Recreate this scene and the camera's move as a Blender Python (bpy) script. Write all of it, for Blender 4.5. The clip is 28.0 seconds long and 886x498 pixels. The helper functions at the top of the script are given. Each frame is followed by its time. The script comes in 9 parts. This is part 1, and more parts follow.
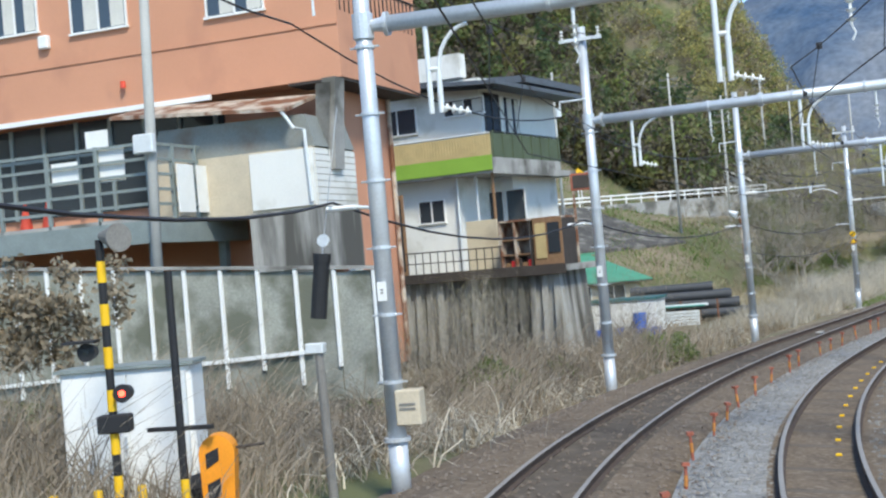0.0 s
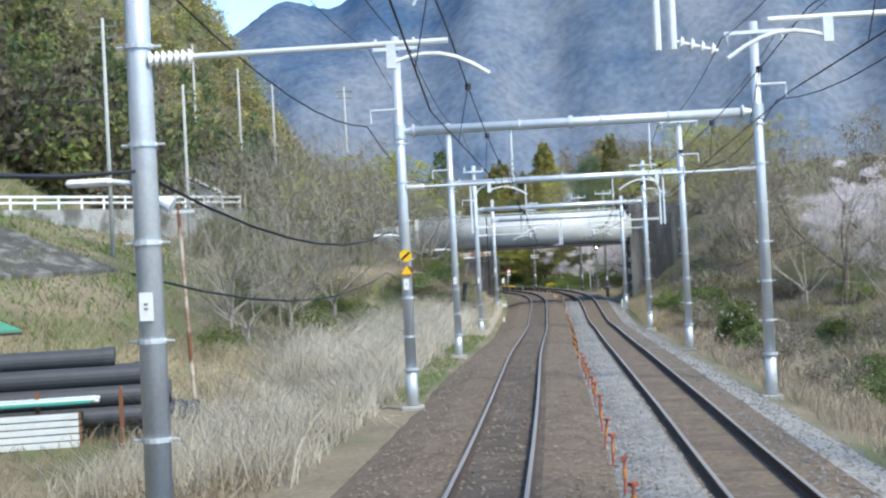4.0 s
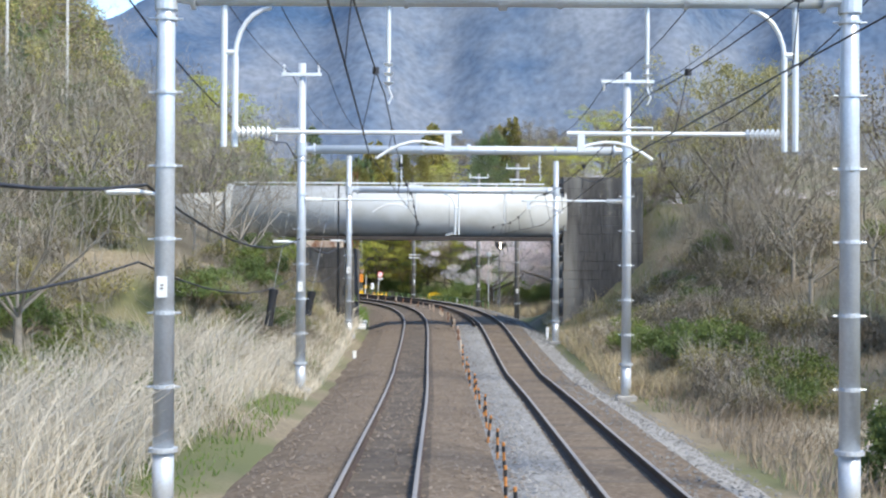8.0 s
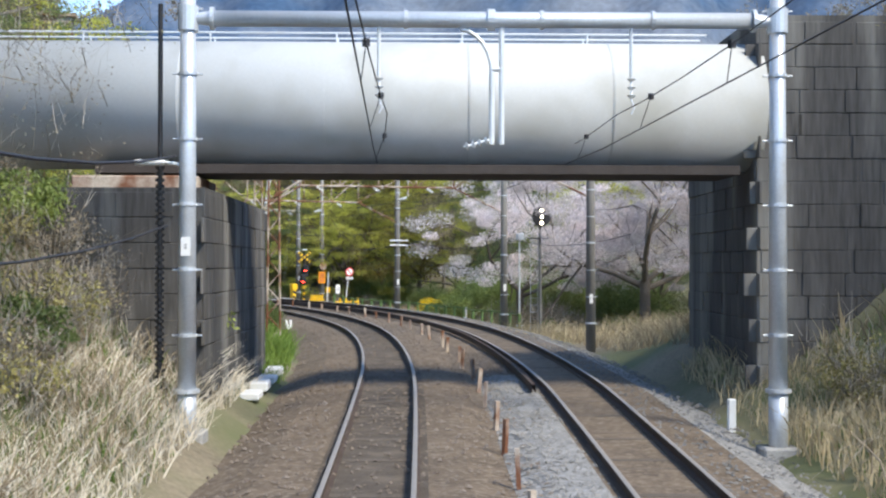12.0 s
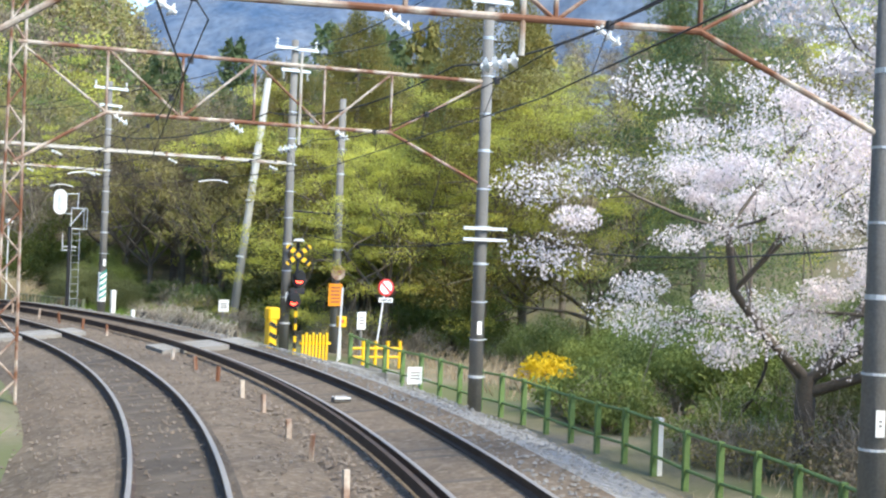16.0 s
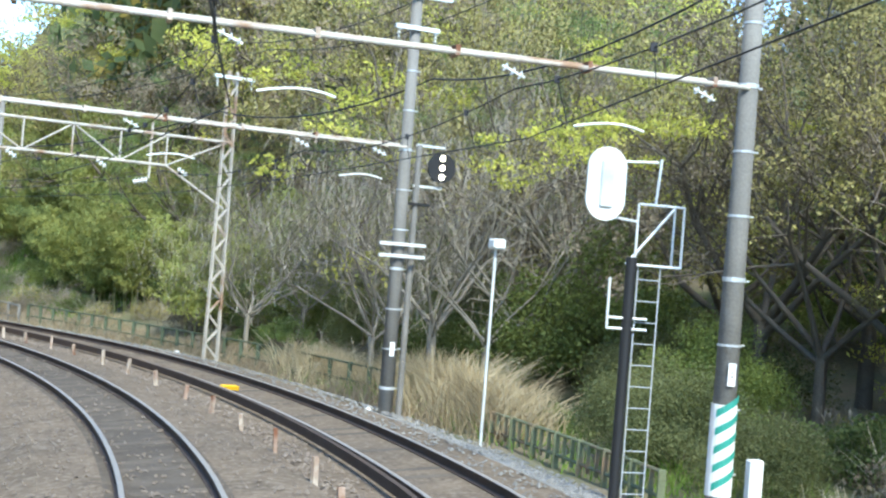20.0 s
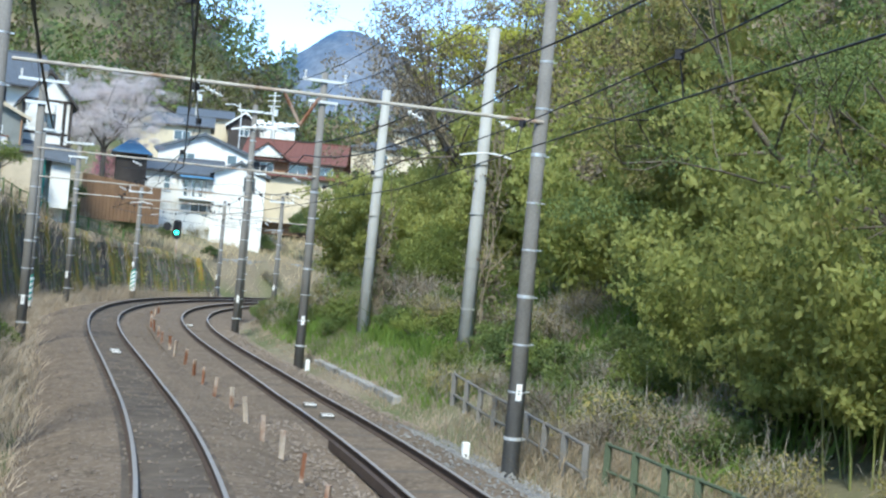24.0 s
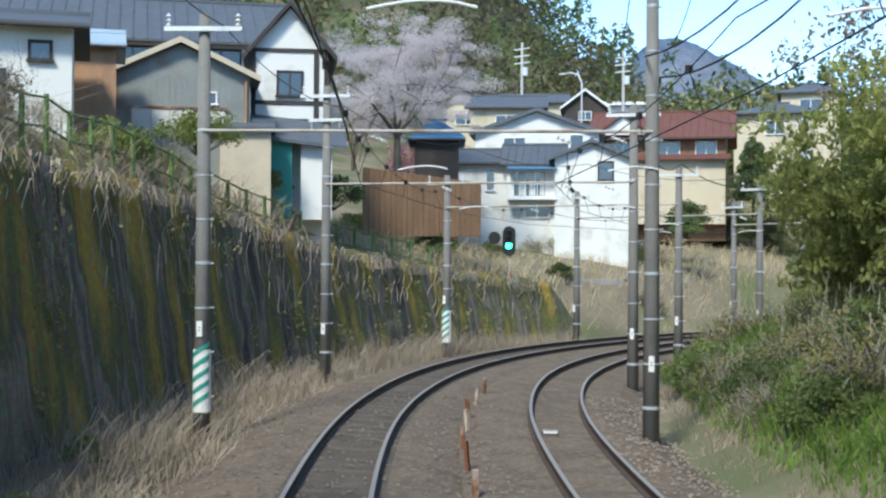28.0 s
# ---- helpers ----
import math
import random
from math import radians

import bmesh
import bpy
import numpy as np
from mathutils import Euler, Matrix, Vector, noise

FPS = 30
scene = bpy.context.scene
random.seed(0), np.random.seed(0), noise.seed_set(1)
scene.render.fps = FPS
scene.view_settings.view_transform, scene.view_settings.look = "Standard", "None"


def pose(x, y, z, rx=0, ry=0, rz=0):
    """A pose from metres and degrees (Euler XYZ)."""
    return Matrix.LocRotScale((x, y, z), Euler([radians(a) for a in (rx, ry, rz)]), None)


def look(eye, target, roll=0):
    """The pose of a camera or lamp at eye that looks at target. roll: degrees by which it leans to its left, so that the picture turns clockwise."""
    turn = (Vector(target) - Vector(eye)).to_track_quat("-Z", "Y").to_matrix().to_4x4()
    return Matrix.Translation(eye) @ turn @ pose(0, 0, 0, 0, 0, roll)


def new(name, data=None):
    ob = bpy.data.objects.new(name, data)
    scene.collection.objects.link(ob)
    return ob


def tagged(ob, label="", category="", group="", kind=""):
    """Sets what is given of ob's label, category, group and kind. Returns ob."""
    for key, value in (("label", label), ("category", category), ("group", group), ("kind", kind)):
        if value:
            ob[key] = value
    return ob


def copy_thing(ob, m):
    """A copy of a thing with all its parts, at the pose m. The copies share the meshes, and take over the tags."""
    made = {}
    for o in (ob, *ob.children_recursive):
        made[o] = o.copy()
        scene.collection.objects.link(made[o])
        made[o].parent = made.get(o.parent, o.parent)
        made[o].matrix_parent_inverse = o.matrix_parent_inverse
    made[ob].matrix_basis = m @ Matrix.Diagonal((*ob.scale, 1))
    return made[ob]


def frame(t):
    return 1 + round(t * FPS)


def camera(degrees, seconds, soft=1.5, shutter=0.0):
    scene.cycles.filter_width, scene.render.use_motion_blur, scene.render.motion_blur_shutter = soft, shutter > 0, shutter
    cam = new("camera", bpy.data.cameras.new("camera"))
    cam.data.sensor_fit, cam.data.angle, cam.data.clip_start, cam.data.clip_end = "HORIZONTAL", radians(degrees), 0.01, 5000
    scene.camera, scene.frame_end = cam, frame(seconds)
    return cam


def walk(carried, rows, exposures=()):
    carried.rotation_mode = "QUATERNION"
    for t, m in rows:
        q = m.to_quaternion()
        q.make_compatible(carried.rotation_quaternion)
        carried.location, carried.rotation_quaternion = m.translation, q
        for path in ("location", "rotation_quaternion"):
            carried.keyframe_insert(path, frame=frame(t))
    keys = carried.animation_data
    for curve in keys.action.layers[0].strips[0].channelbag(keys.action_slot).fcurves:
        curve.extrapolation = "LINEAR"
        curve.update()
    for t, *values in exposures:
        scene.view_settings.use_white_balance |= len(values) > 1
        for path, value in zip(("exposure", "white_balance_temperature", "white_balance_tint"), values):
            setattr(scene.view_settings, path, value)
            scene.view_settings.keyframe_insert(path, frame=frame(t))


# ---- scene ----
cam = camera(37.0, 28.0, soft=2.3)
PATH = [
    (0, 1.557, 18.016, 3.599, 90.658, 4.841, 1.438),
    (0.5, 1.647, 23.726, 3.524, 90.721, 4.959, -1.862),
    (1, 2.105, 29.180, 3.468, 90.784, 5.297, -5.377),
    (1.5, 2.914, 34.341, 3.415, 90.806, 5.284, -8.835),
    (2, 4.012, 39.305, 3.355, 90.768, 4.917, -12.486),
    (2.5, 5.395, 44.075, 3.278, 90.687, 4.488, -15.191),
    (3, 6.958, 48.688, 3.203, 90.674, 4.095, -17.200),
    (3.5, 8.561, 53.223, 3.136, 90.667, 3.377, -19.345),
    (4, 10.407, 57.614, 3.082, 90.664, 2.865, -21.018),
    (4.5, 12.496, 61.850, 3.023, 90.639, 2.158, -22.085),
    (6.5, 20.300, 78.625, 2.784, 90.657, -0.113, -25.527),
    (7, 22.332, 82.985, 2.765, 90.662, -0.244, -25.832),
    (7.5, 24.413, 87.374, 2.725, 90.663, -0.179, -26.022),
    (8, 26.504, 91.761, 2.678, 90.716, -0.286, -26.128),
    (8.5, 28.613, 96.157, 2.642, 90.707, -0.330, -26.181),
    (9, 30.715, 100.631, 2.612, 90.702, -0.209, -26.278),
    (9.5, 32.843, 105.097, 2.555, 90.679, -0.100, -26.294),
    (10, 34.974, 109.524, 2.476, 90.694, -0.164, -26.350),
    (10.5, 37.104, 113.941, 2.384, 90.712, -0.234, -26.398),
    (11, 39.218, 118.347, 2.288, 90.727, -0.177, -26.425),
    (11.5, 41.362, 122.799, 2.199, 90.737, -0.059, -26.432),
    (12, 43.630, 127.437, 2.125, 90.783, -0.061, -26.408),
    (12.5, 46.079, 132.305, 2.060, 90.807, -0.465, -26.370),
    (14.5, 55.427, 151.452, 2.720, 90.190, -0.684, -25.585),
    (15, 57.458, 155.982, 2.815, 90.174, -1.479, -24.902),
    (15.5, 59.319, 160.603, 2.888, 90.177, -1.823, -23.923),
    (16, 61.050, 165.385, 2.942, 90.235, -2.239, -22.508),
    (16.5, 62.595, 170.290, 2.988, 90.387, -2.979, -19.844),
    (17, 63.883, 175.211, 3.031, 90.518, -3.509, -17.066),
    (17.5, 64.901, 180.020, 3.066, 90.784, -4.477, -13.992),
    (18, 65.596, 184.723, 3.088, 90.941, -4.654, -10.783),
    (18.5, 65.997, 189.374, 3.103, 90.990, -4.450, -7.791),
    (19, 66.134, 194.045, 3.118, 91.028, -4.584, -4.735),
    (19.5, 66.071, 198.752, 3.135, 90.946, -4.597, -1.300),
    (20, 65.806, 203.416, 3.154, 90.830, -4.544, 2.119),
    (20.5, 65.394, 207.988, 3.180, 90.865, -5.034, 5.931),
    (21, 64.705, 212.418, 3.207, 90.766, -5.303, 9.272),
    (21.5, 63.679, 216.590, 3.243, 90.806, -5.473, 12.807),
    (22, 62.381, 220.510, 3.269, 90.818, -5.302, 15.753),
    (22.5, 60.925, 224.447, 3.264, 90.562, -4.745, 18.910),
    (24.5, 52.405, 240.332, 3.029, 90.723, -4.971, 31.294),
    (25, 49.931, 243.823, 2.989, 90.711, -4.138, 33.603),
    (25.5, 47.375, 247.072, 2.928, 90.772, -3.528, 35.564),
    (26, 44.777, 250.163, 2.855, 90.812, -2.971, 37.368),
    (26.5, 42.148, 253.121, 2.777, 90.844, -2.267, 39.024),
    (27, 39.503, 255.969, 2.706, 90.853, -1.512, 40.565),
    (27.5, 36.903, 258.676, 2.650, 90.812, -0.725, 41.937),
    (28, 34.386, 261.175, 2.627, 90.806, -0.343, 43.020),
]

walk(cam, [(t, pose(*p)) for t, *p in PATH], exposures=((0.0, 0.96, 7100, 3), (3.0, 1.08, 6900, 2), (4.5, 1.3, 7000, 4), (8.0, 1.4, 7200, 7), (12.0, 1.3, 7200, 7), (15.0, 1.68, 7150, 6), (17.0, 1.78, 6900, 3), (18.5, 1.98, 6650, 0), (20.0, 1.88, 6450, -2), (22.5, 1.6, 6400, -2), (25.0, 1.27, 6550, 0), (28.0, 1.1, 6600, 1)))

# world: hazy spring sky, sun high behind the first straight
SUN_EL, SUN_AZ = 47.0, 160.0        # degrees; azimuth clockwise from +y
world = bpy.data.worlds.new("sky")
scene.world = world
world.use_nodes = True
wn = world.node_tree
sky = wn.nodes.new("ShaderNodeTexSky")
sky.sky_type, sky.sun_disc = "NISHITA", False
sky.sun_elevation, sky.sun_rotation = radians(SUN_EL), radians(SUN_AZ)
sky.altitude, sky.air_density, sky.dust_density, sky.ozone_density = 3200, 1.0, 0.0, 3.5
bg = wn.nodes["Background"]
bg.inputs["Strength"].default_value = 0.19
wn.links.new(sky.outputs[0], bg.inputs["Color"])
sun = new("sun", bpy.data.lights.new("sun", "SUN"))
sun.data.energy, sun.data.angle, sun.data.color = 2.1, radians(12), (1.0, 0.96, 0.90)
sd = Vector((math.sin(radians(SUN_AZ)) * math.cos(radians(SUN_EL)), math.cos(radians(SUN_AZ)) * math.cos(radians(SUN_EL)), math.sin(radians(SUN_EL))))
sun.matrix_world = look(sd * 100, (0, 0, 0))

# ---- materials ----
MATS = {}


def material(name, base, rough=0.7, metal=0.0, var=0.25, scale=3.0, fine=40.0, bump=0.2, stain=None, stain_amt=0.0, stain_scale=0.6, per=0.0, stretch=(1, 1, 1), spec=0.4, trans=0.0):
    """Principled surface with two scales of variation, optional stains and a per-object shade."""
    m = bpy.data.materials.new(name)
    m.use_nodes = True
    nt = m.node_tree
    b = nt.nodes["Principled BSDF"]
    N, L = nt.nodes.new, nt.links.new
    tc = N("ShaderNodeTexCoord")
    mp = N("ShaderNodeMapping")
    mp.inputs["Scale"].default_value = stretch
    geo = N("ShaderNodeNewGeometry")
    L(geo.outputs["Position"], mp.inputs["Vector"])
    n1, n2 = N("ShaderNodeTexNoise"), N("ShaderNodeTexNoise")
    for n, sc in ((n1, scale), (n2, fine)):
        n.inputs["Scale"].default_value, n.inputs["Detail"].default_value = sc, 4.0
        L(mp.outputs[0], n.inputs["Vector"])
    add = N("ShaderNodeMath")
    add.operation = "ADD"
    L(n1.outputs["Fac"], add.inputs[0])
    L(n2.outputs["Fac"], add.inputs[1])
    rng = N("ShaderNodeMapRange")
    rng.inputs["From Min"].default_value, rng.inputs["From Max"].default_value = 0.6, 1.4
    rng.inputs["To Min"].default_value, rng.inputs["To Max"].default_value = 1 - var, 1 + var
    L(add.outputs[0], rng.inputs["Value"])
    val = rng.outputs[0]
    if per:
        oi = N("ShaderNodeObjectInfo")
        pr = N("ShaderNodeMapRange")
        pr.inputs["To Min"].default_value, pr.inputs["To Max"].default_value = 1 - per, 1 + per
        L(oi.outputs["Random"], pr.inputs["Value"])
        mu = N("ShaderNodeMath")
        mu.operation = "MULTIPLY"
        L(val, mu.inputs[0])
        L(pr.outputs[0], mu.inputs[1])
        val = mu.outputs[0]
    hsv = N("ShaderNodeHueSaturation")
    hsv.inputs["Color"].default_value = (*base, 1)
    L(val, hsv.inputs["Value"])
    col = hsv.outputs[0]
    if stain:
        n3 = N("ShaderNodeTexNoise")
        n3.inputs["Scale"].default_value, n3.inputs["Detail"].default_value = stain_scale, 6.0
        L(mp.outputs[0], n3.inputs["Vector"])
        r3 = N("ShaderNodeMapRange")
        r3.inputs["From Min"].default_value, r3.inputs["From Max"].default_value = 0.62 - stain_amt * 0.3, 0.78 - stain_amt * 0.3
        L(n3.outputs["Fac"], r3.inputs["Value"])
        mx = N("ShaderNodeMix")
        mx.data_type = "RGBA"
        mx.inputs[7].default_value = (*stain, 1)
        L(r3.outputs[0], mx.inputs[0])
        L(col, mx.inputs[6])
        col = mx.outputs[2]
    L(col, b.inputs["Base Color"])
    b.inputs["Roughness"].default_value, b.inputs["Metallic"].default_value = rough, metal
    b.inputs["Specular IOR Level"].default_value = spec
    if trans:
        # thin leaves let light through
        tr = N("ShaderNodeBsdfTranslucent")
        L(col, tr.inputs["Color"])
        ms = N("ShaderNodeMixShader")
        ms.inputs[0].default_value = trans
        L(b.outputs[0], ms.inputs[1])
        L(tr.outputs[0], ms.inputs[2])
        L(ms.outputs[0], nt.nodes["Material Output"].inputs["Surface"])
    if bump:
        bp = N("ShaderNodeBump")
        bp.inputs["Strength"].default_value, bp.inputs["Distance"].default_value = bump, 0.02
        L(add.outputs[0], bp.inputs["Height"])
        L(bp.outputs[0], b.inputs["Normal"])
    MATS[name] = m
    return m


def glow(name, colour, strength):
    m = bpy.data.materials.new(name)
    m.use_nodes = True
    b = m.node_tree.nodes["Principled BSDF"]
    b.inputs["Base Color"].default_value = (*colour, 1)
    b.inputs["Emission Color"].default_value = (*colour, 1)
    b.inputs["Emission Strength"].default_value = strength
    MATS[name] = m
    return m


steel = material("galvanised_steel", (0.60, 0.63, 0.66), 0.38, 0.35, 0.14, 2.0, 25, 0.05)
white_steel = material("white_fittings", (0.72, 0.74, 0.74), 0.45, 0.2, 0.12, 3, 30, 0.05)
rust = material("rusty_paint", (0.52, 0.44, 0.36), 0.8, 0.1, 0.3, 3, 40, 0.3, stain=(0.20, 0.085, 0.045), stain_amt=0.7, stain_scale=1.6)
concrete = material("concrete", (0.36, 0.35, 0.33), 0.9, 0, 0.25, 1.2, 30, 0.35, stain=(0.13, 0.125, 0.11), stain_amt=0.45, stain_scale=0.7)
pole_concrete = material("pole_concrete", (0.20, 0.19, 0.175), 0.9, 0, 0.25, 1.5, 30, 0.3)
pale_concrete = material("pale_pole_concrete", (0.40, 0.40, 0.38), 0.9, 0, 0.15, 1.5, 30, 0.2)
dark_stone = material("dark_abutment_stone", (0.085, 0.08, 0.075), 0.95, 0, 0.5, 0.9, 12, 0.8, stain=(0.21, 0.20, 0.18), stain_amt=0.4, stain_scale=1.1, stretch=(1, 1, 0.12))
pipe_white = material("white_pipe_paint", (0.52, 0.53, 0.52), 0.55, 0, 0.06, 0.6, 20, 0.03, stain=(0.42, 0.42, 0.39), stain_amt=0.35, stain_scale=0.5)
ballast_brown = material("rusty_ballast", (0.145, 0.108, 0.076), 0.95, 0, 0.5, 1.5, 22, 1.0, stain=(0.235, 0.188, 0.14), stain_amt=0.4, stain_scale=9)
ballast_grey = material("grey_ballast", (0.25, 0.245, 0.235), 0.95, 0, 0.45, 1.5, 22, 1.0, stain=(0.36, 0.35, 0.34), stain_amt=0.4, stain_scale=9)
deck_concrete = material("crossing_panel_concrete", (0.30, 0.28, 0.25), 0.95, 0, 0.3, 2, 25, 0.4)
rail_side = material("rail_rust", (0.085, 0.06, 0.048), 0.8, 0.2, 0.3, 3, 30, 0.2)
rail_top = material("rail_running_surface", (0.34, 0.31, 0.28), 0.55, 0.3, 0.1, 3, 30, 0.02)
sleeper_mat = material("sleeper_concrete", (0.115, 0.093, 0.073), 0.95, 0, 0.35, 2, 30, 0.4, per=0.15)
ballast_dark = material("oil_darkened_ballast", (0.098, 0.078, 0.06), 0.95, 0, 0.4, 1.2, 22, 1.0, stain=(0.15, 0.12, 0.092), stain_amt=0.35, stain_scale=1.8)
soil = material("earth_and_dry_grass", (0.225, 0.185, 0.125), 0.95, 0, 0.4, 0.35, 9, 0.8, stain=(0.125, 0.135, 0.06), stain_amt=0.7, stain_scale=0.16)
orange_wall = material("orange_render", (0.60, 0.29, 0.18), 0.85, 0, 0.07, 0.5, 30, 0.1, stain=(0.52, 0.25, 0.16), stain_amt=0.25)
white_wall = material("white_render", (0.76, 0.75, 0.71), 0.85, 0, 0.07, 0.7, 30, 0.1, stain=(0.55, 0.53, 0.47), stain_amt=0.25, stain_scale=0.8)
cream_wall = material("cream_render", (0.62, 0.53, 0.38), 0.85, 0, 0.08, 0.7, 30, 0.1, stain=(0.45, 0.38, 0.28), stain_amt=0.25)
green_paint = material("green_fascia_paint", (0.25, 0.42, 0.06), 0.7, 0, 0.12, 1, 25, 0.1)
dark_green = material("dark_green_panel", (0.09, 0.115, 0.07), 0.7, 0, 0.25, 1, 25, 0.2)
roof_grey = material("grey_roof_tile", (0.10, 0.115, 0.135), 0.6, 0, 0.2, 2, 20, 0.3)
roof_blue = material("blue_roof_sheet", (0.10, 0.24, 0.40), 0.5, 0.2, 0.15, 2, 20, 0.1)
roof_green = material("green_roof_sheet", (0.09, 0.30, 0.19), 0.5, 0.2, 0.15, 2, 20, 0.1)
roof_red = material("red_brown_roof", (0.165, 0.068, 0.052), 0.7, 0, 0.2, 2, 20, 0.2)
timber = material("weathered_timber", (0.25, 0.145, 0.08), 0.85, 0, 0.3, 2, 30, 0.3, stretch=(1, 1, 0.2))
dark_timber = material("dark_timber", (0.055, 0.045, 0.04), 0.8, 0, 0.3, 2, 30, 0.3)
glass_dark = material("window_glass", (0.035, 0.045, 0.055), 0.08, 0, 0.1, 1, 10, 0.0, spec=0.9)
yellow = material("yellow_paint", (0.85, 0.50, 0.02), 0.55, 0, 0.1, 2, 30, 0.05)
orange = material("orange_paint", (0.85, 0.30, 0.02), 0.55, 0, 0.1, 2, 30, 0.05)
stake_orange = material("worn_orange_paint", (0.50, 0.20, 0.05), 0.6, 0, 0.25, 4, 30, 0.1)
stake_red = material("red_stake_paint", (0.34, 0.10, 0.06), 0.6, 0, 0.25, 4, 30, 0.1)
black = material("black_paint", (0.022, 0.022, 0.024), 0.55, 0, 0.2, 3, 30, 0.05)
red_paint = material("red_paint", (0.62, 0.04, 0.04), 0.5, 0, 0.1, 2, 30, 0.05)
white_paint = material("white_paint", (0.80, 0.80, 0.78), 0.55, 0, 0.06, 3, 30, 0.05)
blue_plastic = material("blue_plastic", (0.02, 0.13, 0.52), 0.45, 0, 0.15, 2, 20, 0.05)
teal_paint = material("teal_green_paint", (0.05, 0.30, 0.24), 0.55, 0, 0.1, 2, 20, 0.05)
cable = material("black_cable", (0.025, 0.025, 0.03), 0.6, 0, 0.1, 3, 20, 0)
grey_plate = material("dull_grey_plate", (0.16, 0.15, 0.135), 0.7, 0.2, 0.2, 4, 30, 0.1)
rusty_green = material("rusty_green_paint", (0.17, 0.19, 0.11), 0.8, 0, 0.3, 3, 30, 0.2, stain=(0.26, 0.18, 0.11), stain_amt=0.5, stain_scale=2)
fence_green = material("green_fence_paint", (0.13, 0.21, 0.07), 0.65, 0, 0.2, 3, 20, 0.1)
bark = material("grey_bark", (0.15, 0.125, 0.10), 0.95, 0, 0.3, 3, 25, 0.5)

# ---- building helpers ----
def part(name, bm, mat, parent=None, label="", smooth=False):
    """Link a bmesh as ONE mesh object, under a thing or a part."""
    me = bpy.data.meshes.new(name)
    bm.to_mesh(me)
    bm.free()
    for mt in (mat if isinstance(mat, (list, tuple)) else [mat]):
        me.materials.append(mt)
    if smooth:
        me.polygons.foreach_set("use_smooth", [True] * len(me.polygons))
    ob = new(name, me)
    ob.parent = parent
    if label:
        ob["label"] = label
    return ob


def again(ob, m, parent=None):
    """One more object on the mesh of ob."""
    o = new(ob.name.split(".")[0], ob.data)
    o.parent = parent if parent else ob.parent
    o.matrix_basis = m
    return o


def thing(name, m=None, label="", category="", group="", kind=""):
    e = new(name)
    e.empty_display_size = 0.2
    if m is not None:
        e.matrix_basis = m
    return tagged(e, label, category, group, kind)


def raw(name, verts, faces, mat, parent=None, smooth=False, idx=None):
    me = bpy.data.meshes.new(name)
    me.from_pydata(verts, [], faces)
    for mt in (mat if isinstance(mat, (list, tuple)) else [mat]):
        me.materials.append(mt)
    if idx is not None:
        me.polygons.foreach_set("material_index", idx)
    if smooth:
        me.polygons.foreach_set("use_smooth", [True] * len(me.polygons))
    ob = new(name, me)
    ob.parent = parent
    return ob


def quads(name, V, mat, parent=None, idx=None):
    """A mesh of loose quads from an array (n, 4, 3)."""
    n = len(V)
    me = bpy.data.meshes.new(name)
    me.vertices.add(n * 4)
    me.vertices.foreach_set("co", np.ascontiguousarray(V, dtype=np.float32).ravel())
    me.loops.add(n * 4)
    me.loops.foreach_set("vertex_index", np.arange(n * 4, dtype=np.int32))
    me.polygons.add(n)
    me.polygons.foreach_set("loop_start", np.arange(0, n * 4, 4, dtype=np.int32))
    for mt in (mat if isinstance(mat, (list, tuple)) else [mat]):
        me.materials.append(mt)
    if idx is not None:
        me.polygons.foreach_set("material_index", np.asarray(idx, dtype=np.int32))
    me.update(calc_edges=True)
    ob = new(name, me)
    ob.parent = parent
    return ob


def box(bm, x0, x1, y0, y1, z0, z1, bevel=0.0, m=None):
    M = Matrix.Translation(((x0 + x1) / 2, (y0 + y1) / 2, (z0 + z1) / 2)) @ Matrix.Diagonal((abs(x1 - x0), abs(y1 - y0), abs(z1 - z0), 1))
    r = bmesh.ops.create_cube(bm, size=1, matrix=(m @ M) if m is not None else M)
    if bevel:
        es = list({e for v in r["verts"] for e in v.link_edges})
        bmesh.ops.bevel(bm, geom=es, offset=bevel, segments=1, affect="EDGES")
    return bm


def rod(bm, a, b, r0, r1=None, n=8, caps=True):
    """A tapered round bar from a to b."""
    a, b = Vector(a), Vector(b)
    r1 = r0 if r1 is None else r1
    q = (b - a).to_track_quat("Z", "Y").to_matrix()
    ra, rb = [], []
    for i in range(n):
        c = Vector((math.cos(2 * math.pi * i / n), math.sin(2 * math.pi * i / n), 0))
        ra.append(bm.verts.new(a + q @ (c * r0)))
        rb.append(bm.verts.new(b + q @ (c * r1)))
    for i in range(n):
        j = (i + 1) % n
        bm.faces.new((ra[i], ra[j], rb[j], rb[i]))
    if caps:
        bm.faces.new(list(reversed(ra)))
        bm.faces.new(rb)
    return bm


def tube(bm, pts, r, n=6):
    """A bent round bar swept along points, one closed skin."""
    P = [Vector(p) for p in pts]
    rings = []
    for i, p in enumerate(P):
        d = P[min(i + 1, len(P) - 1)] - P[max(i - 1, 0)]
        up = Vector((0, 1, 0)) if abs(d.normalized().y) < 0.9 else Vector((1, 0, 0))
        u = d.cross(up).normalized()
        v = d.cross(u).normalized()
        rings.append([bm.verts.new(p + (u * math.cos(6.2832 * k / n) + v * math.sin(6.2832 * k / n)) * r) for k in range(n)])
    for a, b in zip(rings[:-1], rings[1:]):
        for k in range(n):
            bm.faces.new((a[k], a[(k + 1) % n], b[(k + 1) % n], b[k]))
    bm.faces.new(rings[0])
    bm.faces.new(rings[-1][::-1])
    return bm


